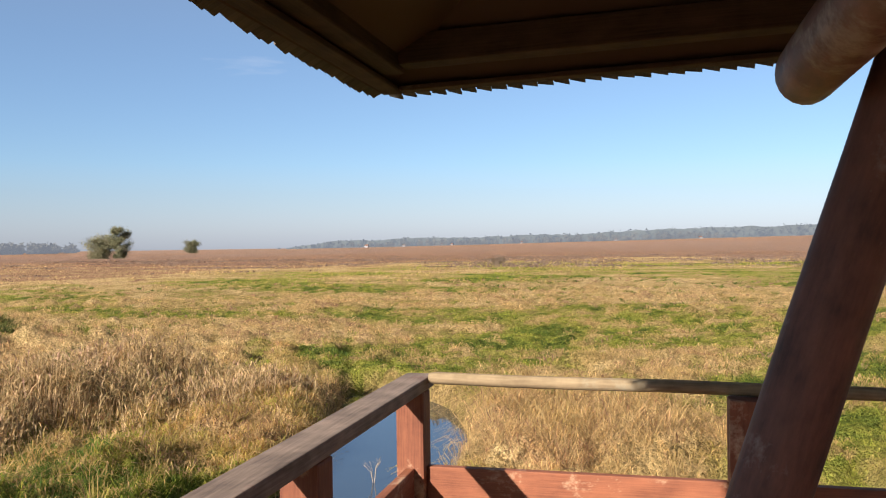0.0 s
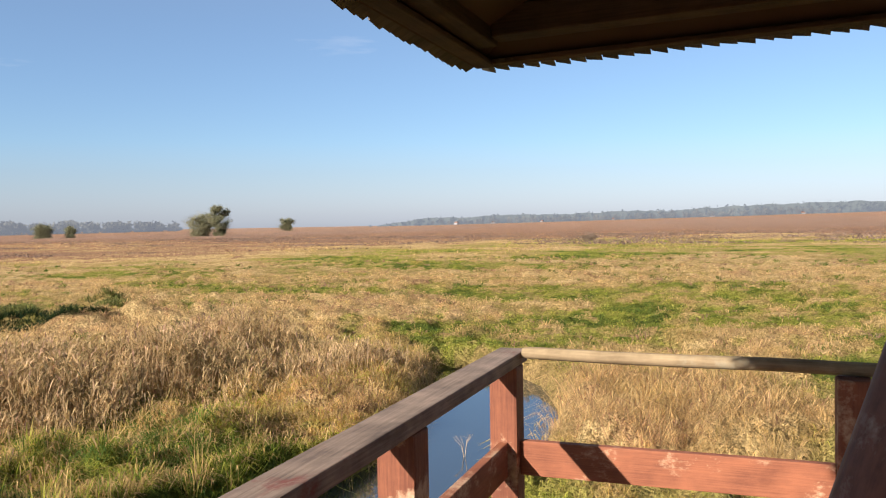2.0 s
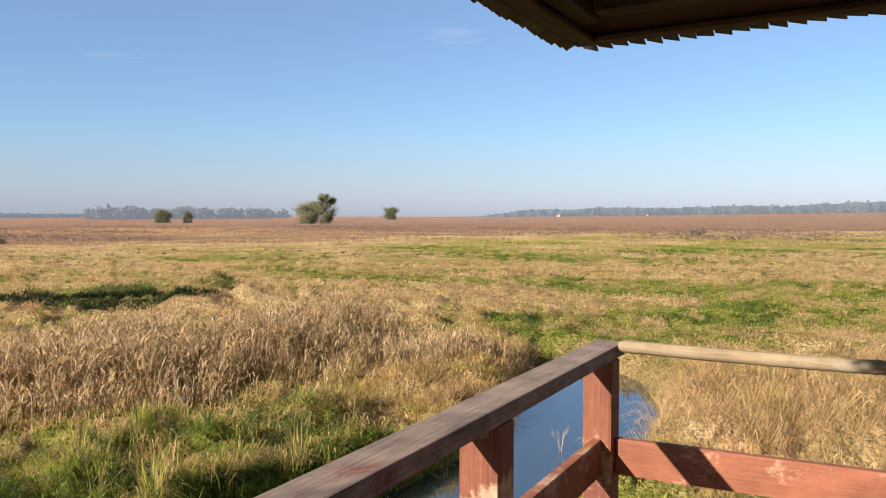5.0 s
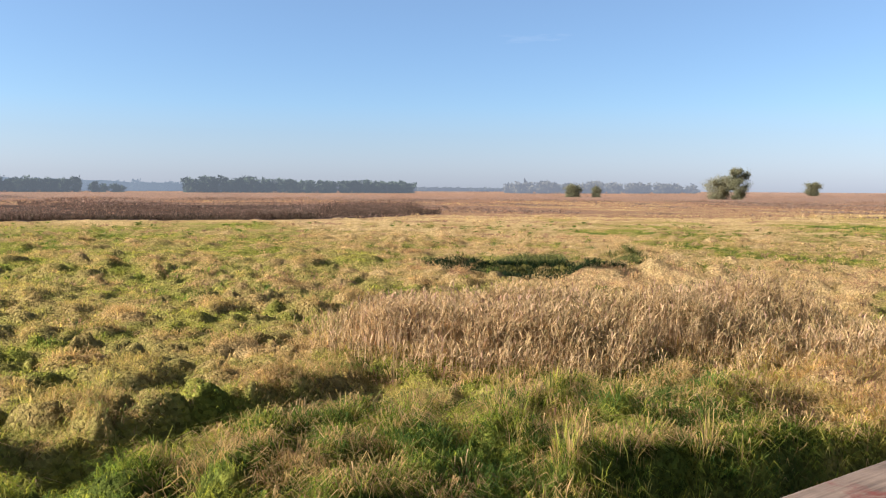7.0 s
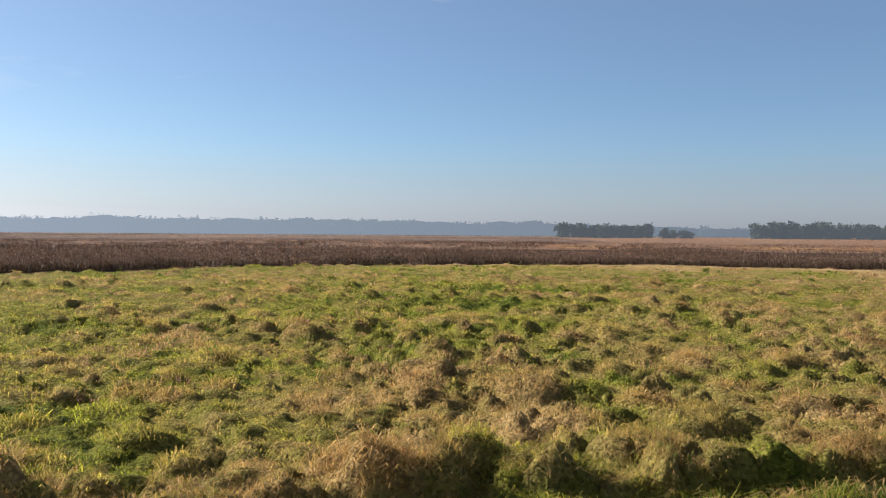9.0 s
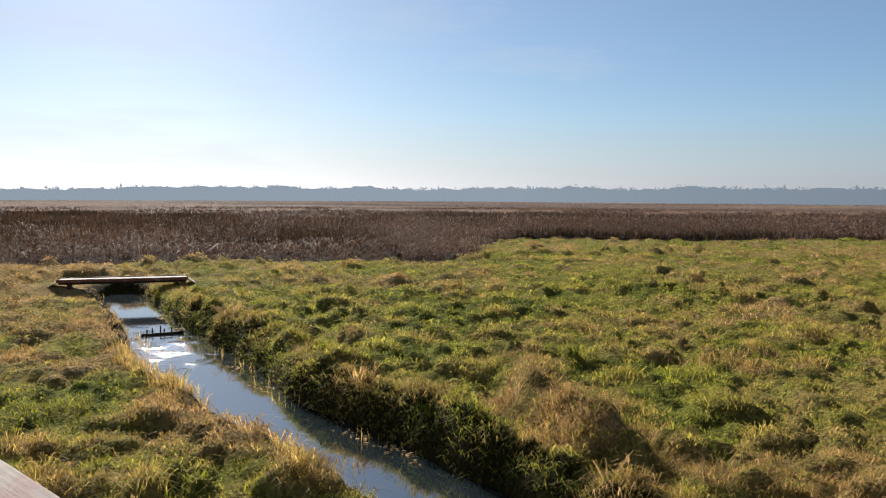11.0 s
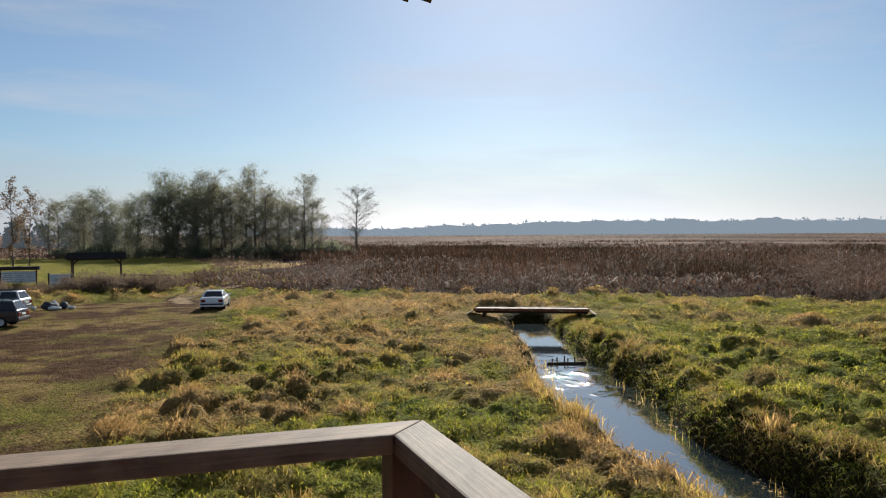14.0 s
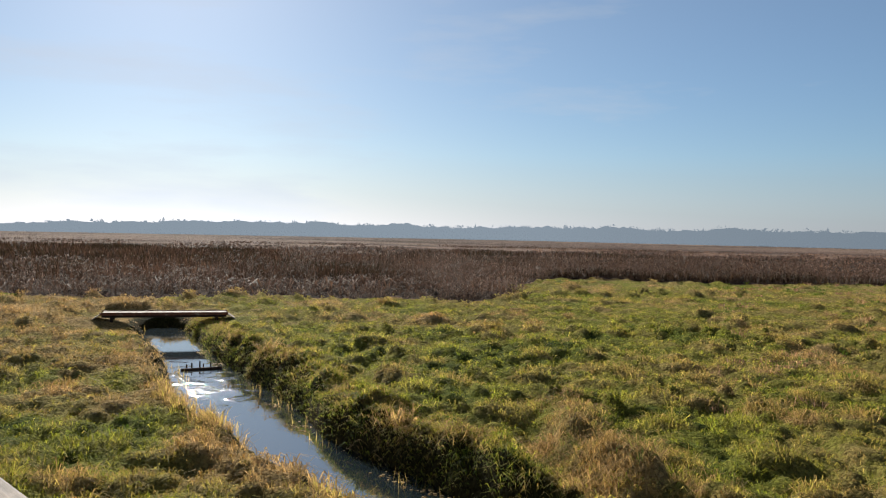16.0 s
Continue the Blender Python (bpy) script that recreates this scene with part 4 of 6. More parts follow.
    k = (d2 < w2 + 1.1) | ((d3 < w3 + 1.2) & (vnoise(x, y, 1.5, 71) > 0.5))
    x, y, d2, w2 = x[k], y[k], d2[k], w2[k]
    n = len(x)
    deep = d2 < w2 + 1.5
    V, T, D = blades(x, y, 14, np.where(deep, 0.45, 0.1 + 1.0 * vnoise(x, y, 1.3, 72) ** 1.5) * rng.uniform(0.6, 1.2, n), np.full(n, 0.035), np.full(n, 1.2), np.where(deep, 0.0, 0.85) + rng.normal(0, 0.2, n) * ~deep, rng, np.full(n, 0.35))
    tagged(tri_mesh("rank_grass", V, T, M_RANK, D), "rank dark green growth round a hollow, its shade painted in", "grass", kind="stuff")
    # short turf worn by tyres
    x, y, r = sector(9000, 20, 80, 1.2, rng, 155, 200)
    k = inside(TRACK, *frayed(x, y)) & (bareness(x, y) < 0.3 + 0.7 * rng.uniform(0, 1, len(x)))
    x, y, r = x[k], y[k], r[k]
    V, T, D = blades(x, y, 6, np.full(len(x), 0.07), 0.012 + 0.0007 * r, np.full(len(x), 1.0), 0.14 + 0.7 * (fnoise(x, y, 2, 70) - 0.5) + rng.normal(0, 0.1, len(x)), rng, 0.1 + 0.004 * r)
    tagged(tri_mesh("track_turf", V, T, M_GRASS, D), "short worn turf on a trampled car track", "turf", kind="stuff")


build_meadow()


# ---- reeds ----
def reeds(px, py, h, w, rng, n_leaf=3, plume=1.0, dry=0.5, long_leaf=1.0, thin=1.0, bare=0.25):
    n = len(px)
    z = np.minimum(height(px, py), 0.3) - 0.05
    a = rng.uniform(0, 2 * np.pi, n)
    lx, ly = rng.normal(0.06, 0.13, n) * h, rng.normal(0.02, 0.13, n) * h
    base, top = np.stack([px, py, z], 1), np.stack([px + lx, py + ly, z + h], 1)
    sd = np.stack([np.cos(a) * w / 2, np.sin(a) * w / 2, 0 * a], 1)
    Vs, Ts, Ds, o = [], [], [], 0
    V = np.stack([base - sd * thin, base + sd * thin, top - sd * 0.5 * thin, top + sd * 0.5 * thin], 1).reshape(-1, 3)
    k = np.arange(n)[:, None] * 4
    Vs.append(V), Ts.append(np.concatenate([k + [0, 1, 3], k + [0, 3, 2]])), Ds.append(np.repeat(dry + 0.05 + np.zeros(n), 4))
    o += 4 * n
    for _ in range(n_leaf):
        t = rng.uniform(bare, 0.97, n)[:, None]
        p = base + (top - base) * t
        b = rng.uniform(0, 2 * np.pi, n)
        ln = rng.uniform(0.15, 0.4, n) * np.clip(h / 2, 0.5, 1.2) * long_leaf
        q = p + np.stack([np.cos(b) * ln, np.sin(b) * ln, rng.uniform(-0.08, 0.34, n)], 1)
        m = (p + q) / 2 + np.array([0, 0, 0.05])
        s = np.stack([-np.sin(b) * w, np.cos(b) * w, 0.3 * w], 1) * 1.1
        V = np.stack([p, m - s, m + s, q], 1).reshape(-1, 3)
        k = np.arange(n)[:, None] * 4 + o
        Vs.append(V), Ts.append(np.concatenate([k + [0, 1, 2], k + [1, 3, 2]])), Ds.append(np.repeat(dry - 0.12 + rng.normal(0, 0.08, n), 4))
        o += 4 * n
    if plume:
        pick = rng.uniform(0, 1, n) < plume
        tp, hh, ww, m = top[pick], h[pick], w[pick], int(pick.sum())
        b = rng.uniform(0, 2 * np.pi, m)
        dr = np.stack([np.cos(b), np.sin(b), 0 * b], 1)
        ss = np.stack([-np.sin(b), np.cos(b), 0 * b], 1) * (0.012 + ww[:, None] * 0.75)
        up = np.stack([0 * b, 0 * b, 1 + 0 * b], 1)
        V = np.stack([tp, tp + up * 0.14 + dr * 0.05 - ss, tp + up * 0.14 + dr * 0.05 + ss, tp + up * 0.24 + dr * 0.2], 1).reshape(-1, 3)
        k = np.arange(m)[:, None] * 4 + o
        Vs.append(V), Ts.append(np.concatenate([k + [0, 1, 2], k + [1, 3, 2]])), Ds.append(np.repeat((dry + np.zeros(n))[pick] + 0.30 + rng.normal(0, 0.09, m), 4))
    return np.concatenate(Vs), np.concatenate(Ts), np.concatenate(Ds)


def build_reeds():
    rng = np.random.default_rng(11)
    # bed behind the ditch, west of the tower
    x, y = rng.uniform(-27, -8.5, 60000), rng.uniform(7, 29, 60000)
    jx, jy = x + rng.normal(0, 1.0, len(x)), y + rng.normal(0, 1.0, len(x))
    dd, _, ww = off_line(DITCH, x, y)
    k = inside(REED_WEST, jx, jy) & (dd > ww + 0.5) & (rng.uniform(0, 1, len(x)) < 0.08 + 1.0 * sstep(0.3, 0.65, fnoise(x, y, 2.6, 90)) * (0.5 + 0.5 * sstep(-11, -17, x)))
    x, y = x[k][:13500], y[k][:13500]
    core = inside(REED_WEST, x, y)
    h = (0.85 + 0.55 * sstep(-13, -17, x) + 1.2 * (fnoise(x, y, 2.4, 91) - 0.42)) * np.where(core, 1.0, 0.65) * rng.uniform(0.7, 1.15, len(x))
    V, T, D = reeds(x, y, h, np.full(len(x), 0.0155), rng, 6, 0.12, 0.42 + 0.35 * (fnoise(x, y, 3.0, 92) - 0.5), 1.3, 1.0, 0.5)
    tagged(tri_mesh("reed_bed", V, T, M_REED, D), "dense dry tan reeds with feathery plumes beside the ditch", "reeds", kind="stuff")
    # the belt round the south and west
    m = 620000
    x, y = rng.uniform(-182, 2, m), rng.uniform(-112, 108, m)
    edge = [(a, c, 0.0) for a, c in REED_EDGE]
    de, _, _ = off_line(edge, x, y)
    within = inside(REED_SOUTH, x + 5 * (vnoise(x, y, 6, 83) - 0.5), y + 5 * (vnoise(x, y, 6, 84) - 0.5))
    stand = 0.12 + 0.88 * sstep(0.34, 0.5, fnoise(x, y * 1.3, 13, 86))
    k = within & (rng.uniform(0, 1, m) < np.exp(-de / 16) * np.where(de < 3, 1, stand))
    x, y = x[k], y[k]
    d, _, w = off_line(DITCH, x, y)
    d3, _, w3 = off_line(SAND, x, y)
    k = (d > w + 0.6) & (d3 > w3 + 0.3)
    x, y = x[k][:16500], y[k][:16500]
    r = np.hypot(x, y)
    h = (0.5 + 0.5 * sstep(0.5, 6, off_line(edge, x, y)[0])) * (0.7 + 1.9 * sstep(0.36, 0.56, fnoise(x, y * 1.3, 13, 86)) * (0.55 + 0.6 * vnoise(x, y, 3.5, 81)) + 0.5 * vnoise(x, y, 1.6, 82)) * rng.uniform(0.72, 1.06, len(x))
    V, T, D = reeds(x, y, h, 0.009 + 0.0002 * r, rng, 7, 0.4, np.clip(0.44 + 0.7 * (fnoise(x, y, 9, 85) - 0.5), 0.2, 0.5) + 0.15 * sstep(7, 2, off_line(edge, x, y)[0]) * (x > -75), 1.2, 0.45)
    # beds further off, in patches
    fx, fy, fr = sector(78000, 70, 420, 1.45, rng, -24, 190)
    edge_in = inside(REED_SOUTH, fx, fy) | (fr > 175)
    k = edge_in & (fnoise(fx, fy * 1.6, 34, 87) > 0.47 + 0.10 * sstep(150, 400, fr))
    fx, fy, fr = fx[k][:14000], fy[k][:14000], fr[k][:14000]
    n = len(fx)
    V2, T2, D2 = blades(fx, fy, 4, (rng.uniform(0.5, 0.9, n) + 0.7 * vnoise(fx, fy, 9, 89)) * np.where(fy > 60, 0.55, 1.0), 0.0016 * fr, np.full(n, 1.6), 0.42 + 0.14 * rng.uniform(0, 1, n) + 0.16 * (fy > 60), rng, 0.008 * fr)
    V, T, D = np.concatenate([V, V2]), np.concatenate([T, T2 + len(V)]), np.concatenate([D, D2])
    tagged(tri_mesh("reed_belt", V, T, M_BROWN_REED, D), "wide belt of brown autumn reeds with pale plumes", "reeds", kind="stuff")
    # dense beds one behind the other, out to the pale fen
    sx, sy, sr = sector(130000, 84, 245, 1.25, rng, 104, 188)
    way = np.degrees(np.arctan2(-(sx + 0.4), sy + 0.6))
    thick = fnoise(sx, sy * 1.5, 26, 187)
    grown = sstep(106, 140, np.where(way < 0, way + 360, way) + 16 * (thick - 0.5))
    k = (thick > 0.40) & (rng.uniform(0, 1, len(sx)) < grown) & (sx < -22) & (inside(REED_SOUTH, sx, sy) & (off_line(edge, sx, sy)[0] > 13) | (sr > 150))
    sx, sy, sr, thick, grown = sx[k][:44000], sy[k][:44000], sr[k][:44000], thick[k][:44000], grown[k][:44000]
    n = len(sx)
    V, T, D = blades(sx, sy, 1, (rng.uniform(0.8, 1.35, n) + 0.9 * sstep(0.42, 0.6, thick)) * (0.5 + 0.5 * grown), 0.0012 * sr, np.full(n, 0.35), 0.14 + 0.6 * (vnoise(sx, sy, 8, 191) - 0.4) + 0.1 * rng.uniform(-1, 1, n), rng, 0.5 + 0 * sr)
    # the close-set front of the belt in the west, coloured dark to paint its shade
    wx, wy = rng.uniform(-140, -76, 160000), rng.uniform(-70, 60, 160000)
    we, _, _ = off_line(edge, wx, wy)
    k = inside(REED_SOUTH, wx, wy) & (we < 5) & (vnoise(wx, wy, 7, 193) > 0.22)
    wx, wy = wx[k][:15000], wy[k][:15000]
    n = len(wx)
    V2, T2, D2 = blades(wx, wy, 1, rng.uniform(0.7, 1.2, n) + 1.0 * (vnoise(wx, wy, 9, 194) - 0.3), np.full(n, 0.09), np.full(n, 0.3), 0.10 + 0.25 * (vnoise(wx, wy, 6, 195) - 0.5), rng, np.full(n, 0.4))
    V, T, D = np.concatenate([V, V2]), np.concatenate([T, T2 + len(V)]), np.concatenate([D, D2])
    tagged(tri_mesh("far_reeds", V, T, M_BROWN_REED, D), "dense dark brown reed beds stretching out to the fen", "reeds", kind="stuff")


build_reeds()


# ---- the watch tower ----
RAIL_Z, FLOOR_Z = 4.55, 3.45
TX0, TX1, TY0, TY1 = -1.245, 4.445, -3.432, 3.325      # outer edges of the top rails
EAVE_Z, EX0, EX1, EY0, EY1 = 5.988, -1.365, 4.565, -3.62, 3.38
tower = thing("watch_tower", "red-brown wooden watch tower with log legs and shingled hip roof", "tower")


def build_tower():
    up, mid, low = RAIL_Z, 4.12, 3.95
    # top rails
    bm = box_bm(TX0, TX0 + 0.145, TY0, TY1, up - 0.062, up, 0.008)
    for v in bm.verts:          # mitred at the corner
        if v.co.y < TY0 + 0.05:
            v.co.y += (v.co.x - TX0) / 0.145 * 0.165 + 0.002
    part("top_rail", bm, M_RAIL, tower, "worn flat grey-brown handrail plank")
    bm = box_bm(TX0, TX1 - 0.148, TY0, TY0 + 0.165, up - 0.062, up, 0.008)
    for v in bm.verts:
        if v.co.x < TX0 + 0.05:
            v.co.x += (v.co.y - TY0) / 0.165 * 0.145 + 0.002
    part("top_rail", bm, M_RAIL, tower, "worn flat grey-brown handrail plank")
    part("top_rail", box_bm(TX1 - 0.145, TX1, TY0, TY1, up - 0.062, up, 0.008), M_RAIL, tower, "worn flat grey-brown handrail plank")
    part("pole_rail", log_bm((TX0 + 0.15, TY1 - 0.115, up - 0.006), (TX1 - 0.15, TY1 - 0.115, up - 0.05), 0.031, 0.031, 16, 14, 0.004, 3), M_POLE, tower,
         "light peeled pole handrail")
    # posts
    s = 0.14
    xs = [TX0 + 0.075, 0.38, 1.9, 3.2, TX1 - 0.075]
    ys = [TY0 + 0.085, -1.72, 0.05, 1.86, TY1 - 0.155]
    spots = [(xs[0], y) for y in ys] + [(xs[-1], y) for y in ys] + [(x, ys[-1]) for x in xs[1:-1]] + [(x, ys[0]) for x in xs[1:-1]]
    for k, (x, y) in enumerate(spots):
        t = up - 0.064 if x in (xs[0], xs[-1]) else up - 0.057
        if y == ys[-1] and x not in (xs[0], xs[-1]):
            t = up - 0.04 - 0.0078 * (x - TX0)
        # south posts take a darker wood that stands in for their shade
        part("post", box_bm(x - s / 2, x + s / 2, y - s / 2, y + s / 2, FLOOR_Z - 0.25, t, 0.012), M_LOG if y == ys[0] else M_RED, tower, "square post, darker brown to paint its shade" if y == ys[0] else "square red-stained post")
    # lower boards between the posts
    for x in (xs[0], xs[-1]):
        for a, b in zip(ys, ys[1:]):
            part("lower_rail", box_bm(x - 0.022, x + 0.022, a + s / 2 + 0.002, b - s / 2 - 0.002, low, mid, 0.005), M_RED, tower)
    for y in (ys[0], ys[-1]):
        for a, b in zip(xs, xs[1:]):
            part("lower_rail", box_bm(a + s / 2 + 0.002, b - s / 2 - 0.002, y - 0.022, y + 0.022, low, mid, 0.005), M_RED, tower)
    # floor
    n = 46
    w = (TY1 - TY0 - 0.1) / n
    first = None
    for k in range(n):
        y = TY0 + 0.05 + k * w
        m = Matrix.Translation((0, y, 0))
        if first is None:
            first = part("floor_board", box_bm(TX0 + 0.02, TX1 - 0.02, 0, w - 0.008, FLOOR_Z - 0.04, FLOOR_Z, 0), M_RED, tower)
            first.matrix_basis = m
        else:
            twin(first, m, tower)
    for y in (TY0 + 0.3, -1.7, 0, 1.7, TY1 - 0.3):
        part("floor_beam", box_bm(TX0 + 0.06, TX1 - 0.06, y - 0.07, y + 0.07, FLOOR_Z - 0.24, FLOOR_Z - 0.042, 0.01), M_ROOFWOOD, tower)
    # legs leaning to the middle, and the logs on them
    cx = (TX0 + TX1) / 2
    for sx in (-1, 1):
        for y in (1.65, -1.65):
            foot, head = 0.27 - 0.318 * 4.85, 0.27 + 0.318 * 1.35
            a, b = foot, head
            if sx > 0:
                a, b = 2 * cx - foot, 2 * cx - head
            part("leg", log_bm((a, y, -0.35), (b, y, 5.85), 0.115, 0.095, 22, 14, 0.006, 5 + sx + int(y)), M_LOG, tower, "round leaning red-brown log leg")
        x = 0.395 if sx < 0 else 2 * cx - 0.395
        part("log_beam", log_bm((x, -1.95, 5.675), (x, 1.80, 5.675), 0.088, 0.088, 22, 12, 0.005, 31 + sx, 1.0), M_LOG, tower, "round log beam under the roof")
    for y in (1.65, -1.65):
        part("floor_log", log_bm((-0.75, y + 0.2, 3.1), (2 * cx + 0.75, y + 0.2, 3.1), 0.1, 0.1, 16, 8, 0.005, 40), M_LOG, tower)


def build_roof():
    rise = math.tan(radians(27))
    hw = (EX1 - EX0) / 2
    # boards closing the roof
    bm = bmesh.new()
    zt = EAVE_Z + hw * rise
    for lift in (0.010, 0.020):
        c = [bm.verts.new((x, y, EAVE_Z + lift)) for x, y in ((EX0, EY0), (EX1, EY0), (EX1, EY1), (EX0, EY1))]
        r = [bm.verts.new(((EX0 + EX1) / 2, EY0 + hw, zt + lift)), bm.verts.new(((EX0 + EX1) / 2, EY1 - hw, zt + lift))]
        for f in ((c[0], c[1], r[0]), (c[1], c[2], r[1], r[0]), (c[2], c[3], r[1]), (c[3], c[0], r[0], r[1])):
            bm.faces.new(f)
    bmesh.ops.recalc_face_normals(bm, faces=bm.faces)
    roof = part("roof", bm, M_ROOFWOOD, tower, "dark boarded hip roof, brown timber underside")
    hinge = Vector((EX0, 0, EAVE_Z))        # the roof sits a little higher to the east
    roof.matrix_basis = Matrix.Translation(hinge) @ Matrix.Rotation(radians(-1.5), 4, "Y") @ Matrix.Translation(-hinge)
    # eaves boards and plates
    for name, b in (
        ("eaves_board", (EX0 + 0.02, EX0 + 0.11, EY0 + 0.03, EY1 - 0.03, EAVE_Z + 0.004, EAVE_Z + 0.029)),
        ("eaves_board", (EX1 - 0.11, EX1 - 0.02, EY0 + 0.03, EY1 - 0.03, EAVE_Z + 0.004, EAVE_Z + 0.029)),
        ("eaves_board", (EX0 + 0.113, EX1 - 0.113, EY1 - 0.11, EY1 - 0.02, EAVE_Z + 0.004, EAVE_Z + 0.029)),
        ("eaves_board", (EX0 + 0.113, EX1 - 0.113, EY0 + 0.02, EY0 + 0.11, EAVE_Z + 0.004, EAVE_Z + 0.029)),
        ("wall_plate", (-1.27, -1.16, EY0 + 0.3, EY1 - 0.3, 6.03, 6.165)),
        ("wall_plate", (4.36, 4.47, EY0 + 0.3, EY1 - 0.3, 6.03, 6.165)),
        ("wall_plate", (-1.157, 4.357, 2.95, 3.09, 6.05, 6.19)),
        ("wall_plate", (-1.157, 4.357, -3.34, -3.20, 6.06, 6.20)),
    ):
        part(name, box_bm(*b, 0.008), M_ROOFWOOD, roof)
    # rafters under the boards
    for sx in (0, 1):
        for y in np.arange(-1.3, 1.4, 1.3):
            x0, x1 = EX0 + 0.15, EX0 + 2.6
            bm = box_bm(x0, x1, y - 0.045, y + 0.045, -0.14, 0.0, 0.006)
            for v in bm.verts:
                lim = min(v.co.x - EX0, y - EY0, EY1 - y)
                v.co.z += EAVE_Z + 0.026 + lim * rise
                if sx:
                    v.co.x = EX0 + EX1 - v.co.x
            if sx:
                bmesh.ops.reverse_faces(bm, faces=bm.faces)
            part("rafter", bm, M_ROOFWOOD, roof)
    # shingles: the lowest course piece by piece, the courses above as one
    w, ln, th = 0.08, 0.42, 0.010

    def shingle_mesh(bm, m):
        pts = [(-w / 2, 0, 0.0), (w / 2, 0, 0.024), (w / 2, ln, 0.004), (-w / 2, ln, 0.0)]
        lo = [bm.verts.new(m @ Vector(p)) for p in pts]
        hi = [bm.verts.new(m @ (Vector(p) + Vector((0, 0, th)))) for p in pts]
        for f in ((3, 2, 1, 0),):
            bm.faces.new([lo[k] for k in f])
        bm.faces.new(hi)
        for k in range(4):
            bm.faces.new((lo[k], lo[(k + 1) % 4], hi[(k + 1) % 4], hi[k]))

    bm = bmesh.new()
    shingle_mesh(bm, Matrix())
    grain_uv(bm, 1)
    me_ob = None
    rnd = random.Random(8)
    sides = [((EX0, EY1), (1, 0), (0, -1), EX1 - EX0), ((EX1, EY0), (-1, 0), (0, 1), EX1 - EX0),
             ((EX0, EY0), (0, 1), (1, 0), EY1 - EY0), ((EX1, EY1), (0, -1), (-1, 0), EY1 - EY0)]
    rest = bmesh.new()
    pitch = radians(27)
    for (ox, oy), (ax, ay), (ix, iy), length in sides:
        n = int(length / w)
        along, inward = Vector((ax, ay, 0)), Vector((ix, iy, 0))
        up_slope = inward * math.cos(pitch) + Vector((0, 0, math.sin(pitch)))
        side_v = up_slope.cross(Vector((0, 0, 1))).normalized()
        normal = side_v.cross(up_slope)
        rot = Matrix((side_v, up_slope, normal)).transposed().to_4x4()
        for course in range(14):
            inset = course * 0.21 * math.cos(pitch)
            for k in range(n):
                s = (k + 0.5) * length / n
                if s < inset or s > length - inset or inset > hw:
                    continue
                jut = rnd.uniform(-0.012, 0.018) if course else rnd.uniform(-0.012, 0.022)
                out = 0.075 if course == 0 else 0.03
                org = Vector((ox, oy, EAVE_Z + 0.050)) + along * s + inward * (inset - out + jut) + Vector((0, 0, (inset - out) * math.tan(pitch) + (0.034 if course else -0.016)))
                m = Matrix.Translation(org) @ rot @ Matrix.Rotation(radians(rnd.uniform(-2, 2)), 4, "Z") @ Matrix.Rotation(radians(rnd.uniform(-4, 6)), 4, "Y") @ Matrix.Rotation(radians(-3 if course else -0.5), 4, "X")
                if course == 0:
                    if me_ob is None:
                        me_ob = part("shingle", bm, M_SHINGLE, roof)
                        me_ob.matrix_basis = m
                    else:
                        twin(me_ob, m, roof)
                else:
                    shingle_mesh(rest, m)
    grain_uv(rest, 1)
    tagged(part("shingle_courses", rest, M_SHINGLE, roof, "overlapping weathered wood shingles"), kind="stuff")


build_tower()
build_roof()


# ---- trees ----
# alder, dark, olive and oak tones are lightened to paint in haze
M_LEAF_ALDER = leaf_material("alder_leaves", (0.18, 0.177, 0.115), (0.38, 0.345, 0.23), 0.55)
M_LEAF_DARK = leaf_material("dark_leaves", (0.145, 0.152, 0.10), (0.30, 0.295, 0.195), 0.5)
M_LEAF_OLIVE = leaf_material("olive_leaves", (0.14, 0.135, 0.075), (0.28, 0.25, 0.14), 0.3)
M_LEAF_OAK = leaf_material("oak_leaves", (0.11, 0.11, 0.06), (0.23, 0.21, 0.115), 0.3)
M_LEAF_RUST = leaf_material("rust_leaves", (0.14, 0.10, 0.07), (0.28, 0.20, 0.14), 0.42)


def tube(bm, pts, radii, sides=6):
    prev = None
    for k, (p, r) in enumerate(zip(pts, radii)):
        a, b = pts[max(0, k - 1)], pts[min(len(pts) - 1, k + 1)]
        q = (b - a).to_track_quat("Z", "Y").to_matrix()
        ring = [bm.verts.new(p + q @ Vector((r * math.cos(2 * math.pi * i / sides), r * math.sin(2 * math.pi * i / sides), 0))) for i in range(sides)]
        if prev:
            for i in range(sides):
                f = bm.faces.new((prev[i], prev[(i + 1) % sides], ring[(i + 1) % sides], ring[i]))
                f.smooth = True
        prev = ring
    bm.faces.new(prev)


def leaf_mesh(name, centres, size, rng, mat, parent, per=1):
    """Small leaf clusters: two crossed pieces at each place."""
    n = len(centres)
    c = np.asarray(centres)
    d1, d2 = rng.normal(0, 1, (n, 3)), rng.normal(0, 1, (n, 3))
    d1 /= np.linalg.norm(d1, axis=1)[:, None]
    d2 -= d1 * (d1 * d2).sum(1)[:, None]
    d2 /= np.linalg.norm(d2, axis=1)[:, None]
    s = size * rng.uniform(0.6, 1.5, n)[:, None]
    V = np.stack([c - d1 * s, c + d2 * s * 0.55, c + d1 * s, c - d2 * s * 0.5], 1).reshape(-1, 3)
    k = np.arange(n)[:, None] * 4
    ob = tri_mesh(name, V, np.concatenate([k + [0, 1, 2], k + [0, 2, 3]]), mat)
    ob.parent = parent
    return ob


